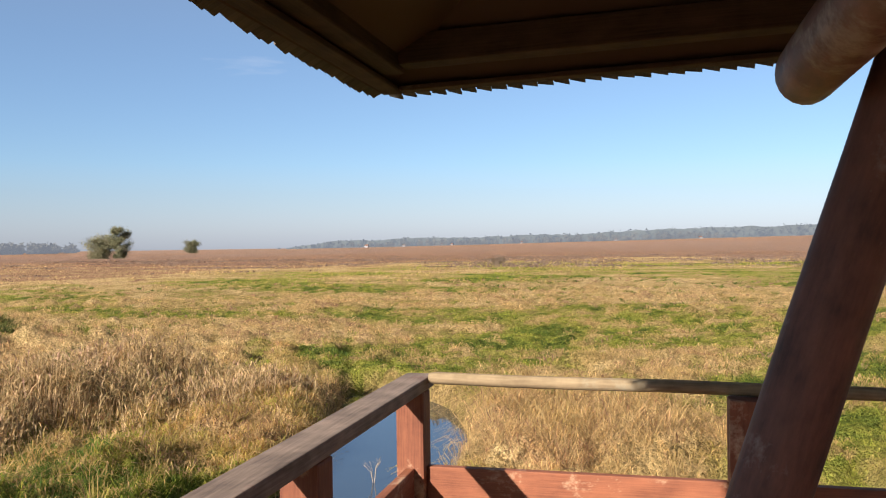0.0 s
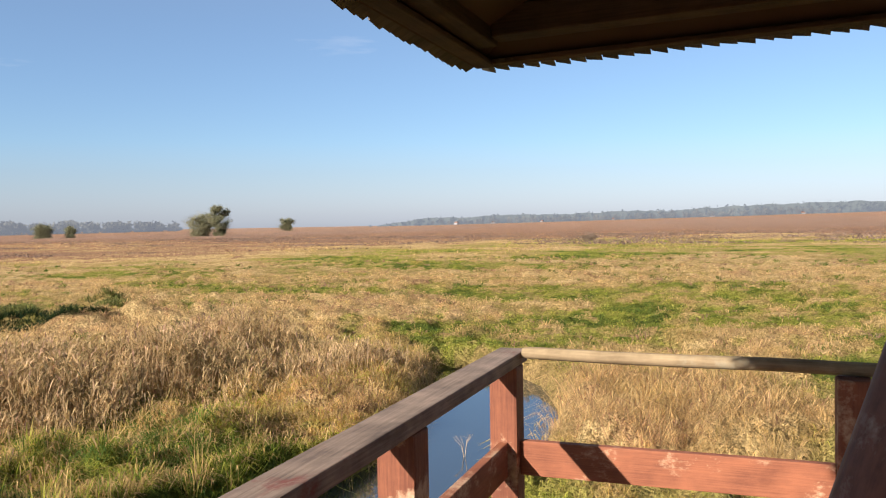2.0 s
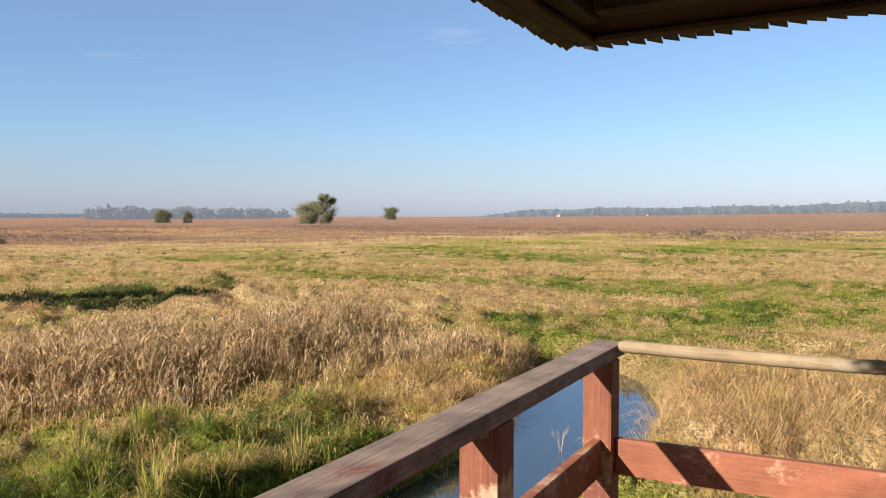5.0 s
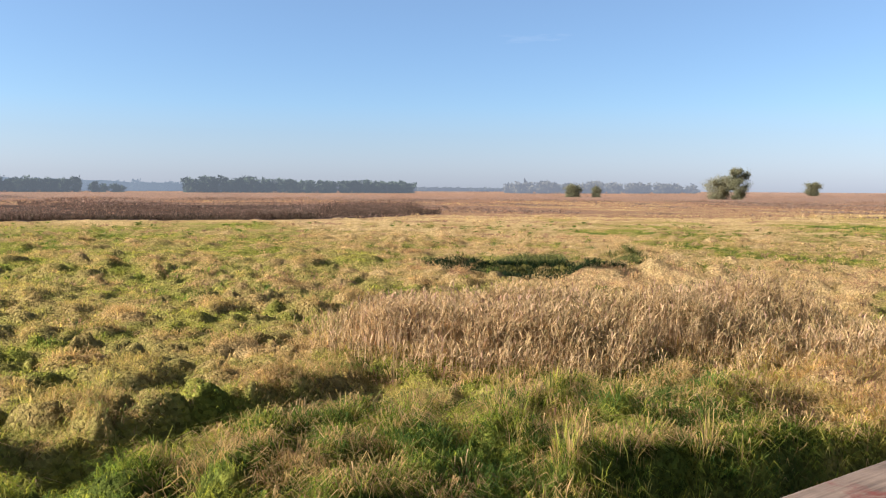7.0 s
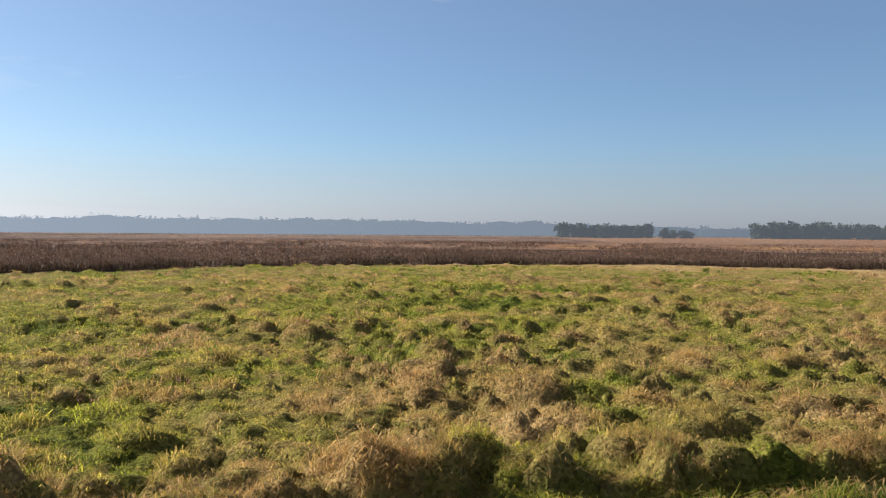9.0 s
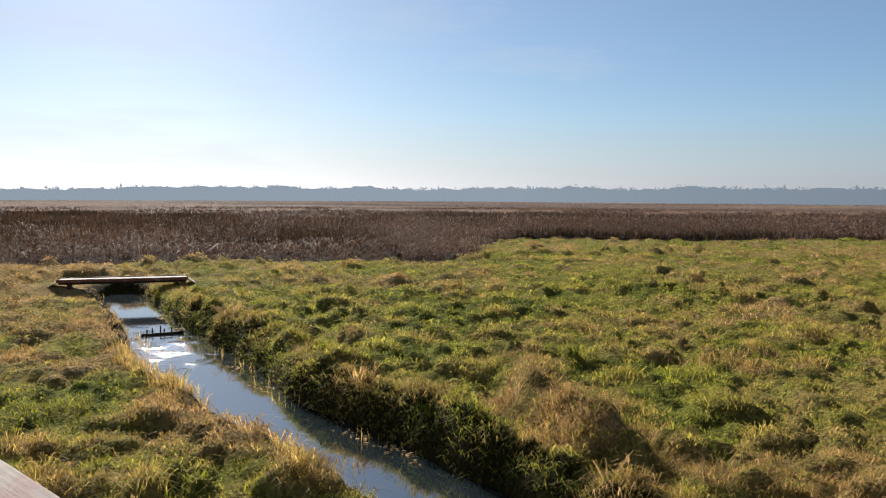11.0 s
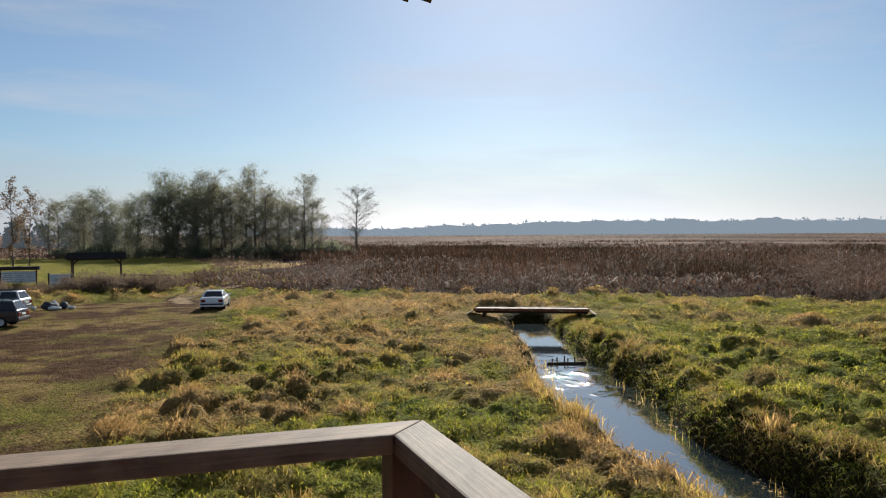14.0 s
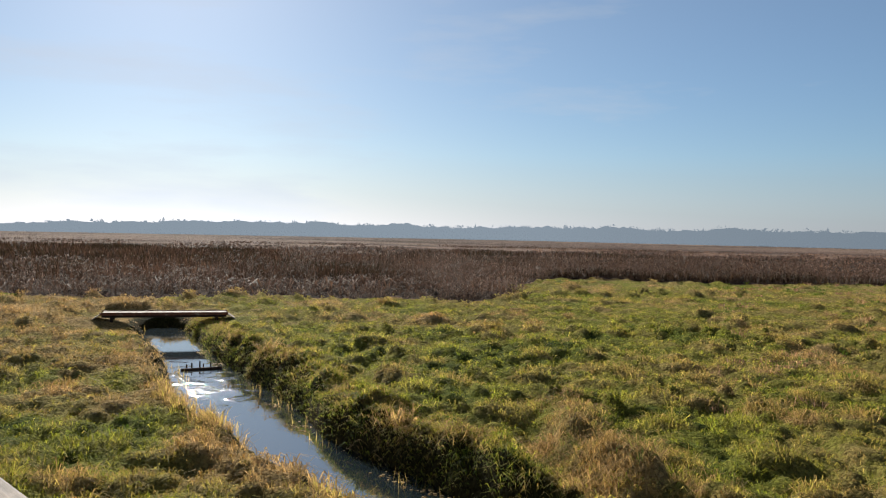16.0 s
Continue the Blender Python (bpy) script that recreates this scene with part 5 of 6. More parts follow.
def tree(label, h, crown_from, radius, seed, leaves, leaf_size, mat, trunk_r=None, upright=0.6, category="tree", group="", stems=1, droop=0.0, skirt=0.0, puff=0.115, twigs=0, spire=False):
    """A tapered trunk, limbs with side twigs, and leaves in tufts along them, with gaps."""
    rng, rnd = np.random.default_rng(seed), random.Random(seed)
    root = thing("tree", label, category, group)
    bm = bmesh.new()
    tufts = []
    for s in range(stems):
        off = Vector((rnd.uniform(-1, 1), rnd.uniform(-1, 1), 0)) * (0.35 * radius if stems > 1 else 0)
        hh = h * (1 if s == 0 else rnd.uniform(0.75, 0.95))
        tr = (trunk_r or h * 0.013) * (1 if stems == 1 else 0.8)
        lean = Vector((rnd.uniform(-0.04, 0.04), rnd.uniform(-0.04, 0.04), 0)) * hh + off * 0.8
        pts = [off + lean * t * t + Vector((rnd.uniform(-1, 1), rnd.uniform(-1, 1), 0)) * 0.012 * hh * t + Vector((0, 0, hh * t - 0.3)) for t in np.linspace(0, 1, 9)]
        tube(bm, pts, [tr * (1.25 if k == 0 else 1) * (1 - 0.92 * k / 8) + 0.012 for k in range(9)], 7)
        n_limb = max(10, int(hh * (2.8 if spire else 1.7)))
        for k in range(n_limb):
            t = crown_from + (0.97 - crown_from) * (k + rnd.random()) / n_limb
            i = min(7, int(t * 8))
            p = pts[i].lerp(pts[i + 1], t * 8 - i)
            env = math.sin(math.pi * min(1, max(0.08, (t - crown_from * 0.7) / (1.12 - crown_from * 0.7)))) ** 0.7
            if spire:
                tt = (t - crown_from) / (1 - crown_from)
                env = math.sin(math.pi * (0.14 + 0.77 * tt)) ** 0.6
            env = max(env, skirt * (1 - t) ** 0.3)
            ln = radius * env * rnd.uniform(0.55, 1.12)
            a = rnd.uniform(0, 2 * math.pi)
            w = Vector((math.cos(a), math.sin(a), upright * rnd.uniform(0.5, 1.4) - droop)).normalized()
            mid = p + w * ln * 0.5 + Vector((0, 0, 0.05 * ln))
            end = p + w * ln + Vector((rnd.uniform(-0.1, 0.1), rnd.uniform(-0.1, 0.1), 0.12 - droop * 0.4)) * ln
            r = tr * 0.34 * (1 - t * 0.7) + 0.012
            tube(bm, [p, mid, end], [r, r * 0.6, 0.008], 4)
            for j in range(5):
                u = rnd.uniform(0.3, 1.0)
                q = p.lerp(mid, u * 2) if u < 0.5 else mid.lerp(end, u * 2 - 1)
                b = a + rnd.choice((-1, 1)) * rnd.uniform(0.4, 1.2)
                tip = q + Vector((math.cos(b), math.sin(b), upright * rnd.uniform(0, 0.9) - droop)) * ln * rnd.uniform(0.2, 0.42)
                tube(bm, [q, tip], [0.02, 0.006], 3)
                tufts.append((tip, puff * radius))
                tufts.append((q, 0.9 * puff * radius))
            tufts.append((end, puff * radius))
    t = part("trunk", bm, M_BARK, root)
    idx = rng.integers(0, len(tufts), leaves)
    base = np.array([tuple(p) for p, _ in tufts])[idx]
    sig = np.array([s for _, s in tufts])[idx][:, None]
    leaf_mesh("crown", base + rng.normal(0, 1, (leaves, 3)) * sig, leaf_size, rng, mat, root)
    if twigs:
        # fine bare twigs fanning up and out from the limbs
        idx = rng.integers(0, len(tufts), twigs)
        p = np.array([tuple(q) for q, _ in tufts])[idx] + rng.normal(0, 0.18, (twigs, 3))
        out = p * np.array([1, 1, 0])
        out = out / (np.linalg.norm(out, axis=1)[:, None] + 0.3) + rng.normal(0, 0.55, (twigs, 3)) + np.array([0, 0, 0.45])
        out = out / np.linalg.norm(out, axis=1)[:, None] * rng.uniform(0.5, 1.3, (twigs, 1))
        wide = np.cross(out, rng.normal(0, 1, (twigs, 3)))
        wide = wide / np.linalg.norm(wide, axis=1)[:, None] * 0.015
        V = np.stack([p - wide, p + wide, p + out], 1).reshape(-1, 3)
        ob = tri_mesh("twig", V, np.arange(len(V)).reshape(-1, 3), M_BARK)
        ob.parent = root
        tagged(ob, kind="stuff")
    return root


def shrub(label, radius, h, seed, leaves, leaf_size, mat, category="shrub", group=""):
    rng, rnd = np.random.default_rng(seed), random.Random(seed)
    root = thing("shrub", label, category, group)
    bm = bmesh.new()
    tips = []
    for k in range(16):
        a, o = rnd.uniform(0, 6.28), rnd.uniform(0.1, 1.0)
        hh = h * rnd.uniform(0.55, 1.05) * (1 - 0.35 * o)
        end = Vector((math.cos(a) * radius * o, math.sin(a) * radius * o, hh))
        mid = Vector((end.x * 0.4, end.y * 0.4, hh * 0.55))
        tube(bm, [Vector((math.cos(a) * 0.15, math.sin(a) * 0.15, -0.15)), mid, end], [0.03, 0.02, 0.006], 4)
        tips += [mid, end, mid.lerp(end, 0.5), mid.lerp(end, 0.8)]
    part("stem", bm, M_BARK, root)
    idx = rng.integers(0, len(tips), leaves)
    base = np.array([tuple(p) for p in tips])[idx]
    c = base + rng.normal(0, 1, (leaves, 3)) * np.array([0.17 * radius, 0.17 * radius, 0.12 * h])
    c[:, 2] = np.abs(c[:, 2])
    leaf_mesh("crown", c, leaf_size, rng, mat, root)
    return root


def build_grove():
    """Alders and birches round the lawn in the south."""
    kinds = [tree("tall alder with thin dark autumn crown in a grove", 17, 0.22, 4.3, 100 + k, 5600, 0.10, M_LEAF_ALDER, 0.24, 0.5, group="alders of the grove", spire=True, puff=0.11, twigs=1600) for k in range(4)]
    dense = [tree("dense dark green alder in a grove", 16, 0.12, 4.5, 110 + k, 7600, 0.12, M_LEAF_DARK, 0.24, 0.45, group="alders of the grove", stems=2, spire=True, puff=0.13, twigs=1200) for k in range(2)]
    spots = [(22.0, -189.6, 11.0, 0), (20.6, -194.7, 11.4, 0), (17.0, -188.1, 11.6, 1), (14.8, -185.3, 12.2, 0), (12.6, -185.4, 12.8, 0), (10.0, -182.6, 13.2, 1),
             (7.6, -180.7, 12.6, 1), (5.1, -180.8, 13.8, 1), (2.5, -178.9, 15.5, 1), (0.1, -178.9, 16.1, 1), (-2.1, -176.9, 16.6, 1), (-4.4, -178.9, 18.0, 1),
             (-6.6, -178.8, 19.1, 0), (-8.2, -175.7, 17.0, 1), (-10.1, -175.6, 16.3, 0), (-12.3, -175.5, 17.8, 0), (-14.0, -172.4, 18.3, 0), (-16.8, -172.1, 17.4, 0),
             (-18.6, -171.9, 16.2, 0), (-20.6, -169.7, 16.1, 0), (-23.1, -169.4, 15.2, 0), (-25.2, -169.1, 14.8, 0), (-28.0, -166.6, 14.6, 0), (-29.5, -166.4, 13.6, 0),
             (-31.7, -168.0, 11.8, 0), (-11, -186, 15.5, 1), (-17, -184, 15.0, 0), (-23, -181, 14.6, 0), (6, -192, 14, 1), (15, -198, 13, 1),
             (-19.5, -176.5, 15.0, 1), (-24.2, -174.5, 14.2, 1), (-28.2, -171.5, 13.2, 1), (-14.2, -180, 15.6, 1), (-8.5, -183, 16.4, 1)]
    used = set()
    rnd = random.Random(5)
    for k, (x, y, top, thick) in enumerate(spots):
        src = (dense if thick else kinds)[k % (2 if thick else 4)]
        s = 1.09 * top / (16 if thick else 17)
        m = pose(x, y, 0, 0, 0, rnd.uniform(0, 360)) @ Matrix.Scale(s, 4)
        if src in used:
            copy_thing(src, m)
        else:
            used.add(src)
            src.matrix_basis = m
    lone = tree("lone slender alder, nearly bare, at the reed edge", 14, 0.24, 4.6, 131, 1500, 0.085, M_LEAF_ALDER, 0.2, 0.8, puff=0.10, spire=True, twigs=2200)
    lone.matrix_basis = pose(-38.2, -164.6, 0)
    # pale birches nearer the car park
    birch = tree("thin birch with pale rust leaves", 12, 0.25, 2.4, 141, 1500, 0.13, M_LEAF_RUST, 0.13, 0.8, group="birches by the lawn")
    birch.matrix_basis = pose(18.7, -124.4, 0)
    for x, y, s, a in ((21.5, -119.1, 0.95, 70), (17.6, -131, 0.93, 200), (24, -126, 1.05, 140)):
        copy_thing(birch, pose(x, y, 0, 0, 0, a) @ Matrix.Scale(s, 4))
    # undergrowth
    sh = shrub("dark leafy undergrowth shrub below the alders", 3.2, 3.4, 150, 900, 0.24, M_LEAF_DARK, group="undergrowth")
    sh.matrix_basis = pose(-33.5, -165, 0)
    for k in range(44):
        px = -37 + k * 1.35 + rnd.uniform(-1, 1)
        s = rnd.uniform(0.5, 1.0)
        copy_thing(sh, pose(px, -168 - 0.35 * (px + 36) + rnd.uniform(-4, 4), 0, 0, 0, rnd.uniform(0, 360)) @ Matrix.Scale(s, 4))
    rust = shrub("tangled brown leafless shrub at the edge of the car park", 1.7, 1.5, 152, 1500, 0.06, M_LEAF_RUST, group="brown hedge")
    rust.matrix_basis = pose(12.4, -76, 0)
    for k in range(30):
        x = 16 - k * 0.58 + rnd.uniform(-0.4, 0.4)
        size = rnd.uniform(0.85, 1.3) if x < 7 else rnd.uniform(0.5, 0.8)
        copy_thing(rust, pose(x, -76.5 + rnd.uniform(-2.2, 2.0), 0, 0, 0, rnd.uniform(0, 360)) @ Matrix.Scale(size, 4))
    rb = shrub("round leafless bush out on the meadow", 3.2, 2.6, 160, 500, 0.2, M_LEAF_RUST)
    rb.matrix_basis = pose(-35.7, 200, 0)


build_grove()


def build_far_trees():
    a = tree("broad olive green willow standing alone on the plain", 16, 0.02, 7.6, 170, 15000, 0.30, M_LEAF_OLIVE, 0.4, 0.35, stems=3, skirt=0.9, puff=0.15, group="two trees on the plain")
    a.matrix_basis = pose(-337, 450, -2.3)
    b = tree("tall darker oak standing beside a willow on the plain", 21.5, 0.10, 6.4, 171, 14000, 0.30, M_LEAF_OAK, 0.45, 0.3, skirt=0.7, puff=0.15, group="two trees on the plain")
    b.matrix_basis = pose(-324.5, 452, -2.3)
    c = tree("round low oak far out on the plain", 12.5, 0.04, 8.4, 172, 8000, 0.42, M_LEAF_OAK, 0.5, 0.3, skirt=0.85, puff=0.15, group="round trees on the plain")
    c.matrix_basis = pose(-484, 800, 0)
    for x, y, w, h in ((-471, 448, 0.85, 0.8), (-459, 461, 0.5, 0.72)):
        copy_thing(c, pose(x, y, -2.2, 0, 0, x) @ Matrix.Diagonal((w, w, h, 1)))


build_far_trees()


# ---- far woods ----
def wood_line(name, label, line, tops, gap, mat, seed, depth=40, tris=150, size=1.9, vary=0.25, broad=1.0):
    """A strip of woodland: many crowns of leaf clumps on stems, with an uneven top."""
    rng = np.random.default_rng(seed)
    Vs, Ts, o = [], [], 0
    for (x0, y0), (x1, y1), h0, h1 in zip(line, line[1:], tops, tops[1:]):
        ln = math.hypot(x1 - x0, y1 - y0)
        n = max(2, int(ln / gap))
        for k in range(n):
            t = (k + rng.uniform(0, 1)) / n
            nx, ny = (y1 - y0) / ln, -(x1 - x0) / ln
            dd = rng.uniform(-0.5, 0.5) * depth
            x, y = x0 + (x1 - x0) * t + nx * dd, y0 + (y1 - y0) * t + ny * dd
            h = (0.9 if depth >= 50 else 1.0) * (h0 + (h1 - h0) * t) * (0.72 + 0.22 * float(vnoise(np.array([x]), np.array([y]), 60, 33)[0]) + 0.16 * float(vnoise(np.array([x]), np.array([y]), 24, 35)[0])) * rng.uniform(1.03 - vary, 1.04)
            z0 = float(height(np.array([x]), np.array([y]))[0])
            r = h * rng.uniform(0.22, 0.36) * broad
            m = tris
            lobe = rng.integers(0, 7, m)
            lc = np.stack([rng.normal(0, r * 0.5, 7), rng.normal(0, r * 0.5, 7), h * np.linspace(0.3, 0.86, 7)], 1)
            c = lc[lobe] + rng.normal(0, 1, (m, 3)) * np.array([r * 0.36, r * 0.36, h * 0.085])
            c[: m // 5, 2] = rng.uniform(0, h * 0.35, m // 5)
            c[:, 2] = np.clip(c[:, 2], 0.2, h)
            c += np.array([x, y, z0])
            d1, d2 = rng.normal(0, 1, (m, 3)), rng.normal(0, 1, (m, 3))
            s = size * rng.uniform(0.6, 1.4, (m, 1))
            V = np.stack([c - d1 * s * 0.5, c + d1 * s * 0.5, c + d2 * s * 0.7], 1).reshape(-1, 3)
            V[:, 2] = np.maximum(V[:, 2], z0 - 0.2)
            Vs.append(V)
            Ts.append(np.arange(m * 3).reshape(-1, 3) + o)
            o += m * 3
    if depth >= 50:
        # the closed mass of crowns behind the edge
        for (x0, y0), (x1, y1), h0, h1 in zip(line, line[1:], tops, tops[1:]):
            ln = math.hypot(x1 - x0, y1 - y0)
            n = max(2, int(ln / 4))
            t = np.linspace(0, 1, n + 1)
            px, py = x0 + (x1 - x0) * t, y0 + (y1 - y0) * t
            top = (h0 + (h1 - h0) * t) * (0.53 + 0.2 * vnoise(px, py, 60, 33) + 0.12 * vnoise(px, py, 24, 35) + 0.12 * vnoise(px, py, 11, 43))
            z0 = height(px, py)
            rows = [np.stack([px + 2.5 * (vnoise(px, py + 9 * k, 9, 45) - 0.5), py + 2.5 * (vnoise(px + 9 * k, py, 9, 47) - 0.5), z0 - 0.5 + (top + 0.5) * f], 1) for k, f in enumerate((0, 0.4, 0.75, 1.0))]
            V = np.concatenate(rows)
            i = np.arange(4 * (n + 1)).reshape(4, n + 1)
            q = np.stack([i[:-1, :-1].ravel(), i[:-1, 1:].ravel(), i[1:, 1:].ravel(), i[:-1, :-1].ravel(), i[1:, 1:].ravel(), i[1:, :-1].ravel()], 1).reshape(-1, 3)
            Vs.append(V)
            Ts.append(q + o)
            o += len(V)
    ob = tri_mesh(name, np.concatenate(Vs), np.concatenate(Ts), mat)
    return tagged(ob, label, "woodland", kind="stuff")


# the second colour glows in the leaves as painted distance haze
M_WOOD_NEAR = haze_glow_material("far_copse_leaves", (0.055, 0.07, 0.045), (0.16, 0.17, 0.185), 0.26)
M_WOOD_MID = haze_glow_material("far_wood_leaves", (0.08, 0.075, 0.055), (0.20, 0.205, 0.225), 0.38)
M_WOOD_FAR = haze_glow_material("far_forest_leaves", (0.05, 0.062, 0.056), (0.265, 0.293, 0.325), 0.62, (0.115, 0.13, 0.15))
M_WOOD_NORTH = haze_glow_material("far_ridge_leaves", (0.06, 0.065, 0.05), (0.18, 0.188, 0.21), 0.45)
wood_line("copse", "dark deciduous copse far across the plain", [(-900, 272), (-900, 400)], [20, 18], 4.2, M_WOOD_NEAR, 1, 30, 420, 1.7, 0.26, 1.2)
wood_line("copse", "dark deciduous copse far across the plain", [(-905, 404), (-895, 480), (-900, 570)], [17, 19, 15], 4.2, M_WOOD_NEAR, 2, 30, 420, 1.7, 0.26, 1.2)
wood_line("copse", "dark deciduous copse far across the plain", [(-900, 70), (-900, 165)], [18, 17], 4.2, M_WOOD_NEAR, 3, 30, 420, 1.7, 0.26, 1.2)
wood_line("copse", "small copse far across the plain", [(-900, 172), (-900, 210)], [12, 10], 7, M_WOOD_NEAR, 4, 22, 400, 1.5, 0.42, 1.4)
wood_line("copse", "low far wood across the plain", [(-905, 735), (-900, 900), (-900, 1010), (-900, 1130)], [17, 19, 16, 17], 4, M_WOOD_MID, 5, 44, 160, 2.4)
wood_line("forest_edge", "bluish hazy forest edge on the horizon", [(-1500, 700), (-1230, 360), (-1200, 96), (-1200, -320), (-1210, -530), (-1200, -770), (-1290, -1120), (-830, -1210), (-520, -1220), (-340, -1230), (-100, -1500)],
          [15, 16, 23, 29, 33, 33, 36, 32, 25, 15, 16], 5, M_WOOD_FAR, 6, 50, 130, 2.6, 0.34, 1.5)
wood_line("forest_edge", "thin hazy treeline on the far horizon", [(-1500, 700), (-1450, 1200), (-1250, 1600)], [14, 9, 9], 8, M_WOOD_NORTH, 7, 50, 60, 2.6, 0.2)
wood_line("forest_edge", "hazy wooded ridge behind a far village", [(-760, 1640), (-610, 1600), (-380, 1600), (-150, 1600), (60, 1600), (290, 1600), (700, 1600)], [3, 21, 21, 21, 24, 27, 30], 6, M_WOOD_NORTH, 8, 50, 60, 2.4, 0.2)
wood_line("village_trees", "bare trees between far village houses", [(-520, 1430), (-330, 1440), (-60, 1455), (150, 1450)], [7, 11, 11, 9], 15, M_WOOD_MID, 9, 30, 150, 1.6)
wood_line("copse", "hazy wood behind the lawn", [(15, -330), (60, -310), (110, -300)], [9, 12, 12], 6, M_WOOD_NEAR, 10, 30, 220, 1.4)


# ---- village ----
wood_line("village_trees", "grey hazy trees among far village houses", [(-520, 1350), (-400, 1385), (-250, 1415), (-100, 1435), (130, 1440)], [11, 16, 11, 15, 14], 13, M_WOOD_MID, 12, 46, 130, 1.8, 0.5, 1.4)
M_PLASTER = plain_material("white_plaster", (0.30, 0.28, 0.27), 0.8, 0, 0.08, 0.5)
M_TILE = plain_material("red_roof_tile", (0.15, 0.085, 0.065), 0.8, 0, 0.25, 0.8)
M_DARKPANE = plain_material("dark_window", (0.03, 0.035, 0.045), 0.15, 0, 0.1)


def house(w, d, h, roof_h):
    root = thing("house", "small white far village house with red roof", "house", "village houses")
    part("wall", box_bm(-w / 2, w / 2, -d / 2, d / 2, -1, h, 0), M_PLASTER, root)
    bm = bmesh.new()
    e = 0.5
    v = [bm.verts.new(p) for p in ((-w / 2 - e, -d / 2 - e, h + 0.01), (w / 2 + e, -d / 2 - e, h + 0.01), (w / 2 + e, d / 2 + e, h + 0.01), (-w / 2 - e, d / 2 + e, h + 0.01), (-w / 2 - e, 0, h + roof_h), (w / 2 + e, 0, h + roof_h))]
    for f in ((0, 1, 5, 4), (2, 3, 4, 5), (0, 4, 3), (1, 2, 5), (3, 2, 1, 0)):
        bm.faces.new([v[k] for k in f])
    roof = part("roof", bm, M_TILE, root)
    part("chimney", box_bm(w * 0.2, w * 0.2 + 0.7, -0.35, 0.35, h + roof_h * 0.5, h + roof_h + 0.9, 0), M_TILE, roof)
    for x in (-w * 0.3, 0, w * 0.3):
        part("window", box_bm(x - 0.6, x + 0.6, -d / 2 - 0.05, -d / 2 + 0.02, 1.0, 2.5, 0), M_DARKPANE, root)
    return root


def build_village():
    src = house(9, 7, 3.6, 3.4)
    rnd = random.Random(3)
    for k, (x, y) in enumerate([(-478, 1368), (-416, 1388), (-362, 1403), (-348, 1407), (-333, 1411), (-210, 1434), (-150, 1441), (-92, 1446), (-48, 1449), (93, 1446)]):
        z = float(height(np.array([x]), np.array([y]))[0])
        m = pose(x, y, z, 0, 0, rnd.uniform(-40, 40)) @ Matrix.Scale(rnd.uniform(0.6, 0.9), 4)
        if k:
            copy_thing(src, m)
        else:
            src.matrix_basis = m


build_village()


# ---- footbridge and sill ----
def build_bridge():
    a, b = Vector((-18.1, -45.9, 0)), Vector((-23.9, -42.9, 0))
    ln = (b - a).length
    root = thing("footbridge", "low plank footbridge over the ditch", "bridge", at=Matrix.Translation(a) @ Matrix.Rotation(math.atan2(b.y - a.y, b.x - a.x), 4, "Z"))
    zt = 0.66
    for y in (-0.55, 0.55):
        part("beam", box_bm(0, ln, y - 0.07, y + 0.07, zt - 0.24, zt - 0.045, 0.01), M_ROOFWOOD, root)
        part("edge_board", box_bm(-0.1, ln + 0.1, y * 1.24 - 0.02, y * 1.24 + 0.02, zt - 0.12, zt + 0.045, 0.008), M_RED, root)
    n = 34
    w = ln / n
    first = part("plank", box_bm(0.006, w - 0.006, -0.655, 0.655, zt - 0.043, zt, 0.004), M_PLANK, root)
    for k in range(1, n):
        twin(first, Matrix.Translation((k * w, 0, 0)), root)
    for x in (0.5, ln - 0.5):
        for y in (-0.55, 0.55):
            part("pile", log_bm((x, y, -1.3), (x, y, zt - 0.24), 0.08, 0.08, 10, 3, 0.004, 2), M_ROOFWOOD, root)
    for x, s in ((0, -1), (ln, 1)):
        bm = box_bm(min(x, x + s * 0.9), max(x, x + s * 0.9), -0.6, 0.6, -0.05, 0.0, 0.006)
        for v in bm.verts:
            v.co.z += zt - 0.01 - abs(v.co.x - x) * 0.62
        part("ramp", bm, M_PLANK, root)


build_bridge()


def build_sill():
    root = thing("timber_sill", "dark waterlogged timber sill with stakes in the ditch", "sill", at=pose(-17.1, -32.6, 0, 0, 0, 163))
    part("log", log_bm((-0.85, 0, WATER_Z + 0.0), (0.85, 0, WATER_Z + 0.03), 0.085, 0.075, 12, 5, 0.01, 4), M_ROOFWOOD, root)
    for k, x in enumerate((-0.6, -0.38, -0.05, 0.1, 0.4)):
        part("stake", log_bm((x, 0.3, -1.3), (x + 0.03, 0.32, WATER_Z + 0.2 + 0.06 * (k % 3)), 0.035, 0.03, 8, 3, 0.006, k), M_ROOFWOOD, root)


build_sill()


# ---- shelter and boards ----
M_BOARD = plain_material("printed_board_white", (0.62, 0.66, 0.70), 0.5, 0, 0.1, 3)
M_PRINT = plain_material("printed_board_blue", (0.25, 0.36, 0.45), 0.5, 0, 0.2, 3)
M_DARKROOF = plain_material("dark_bitumen_roof", (0.035, 0.03, 0.028), 0.9, 0, 0.3, 2)


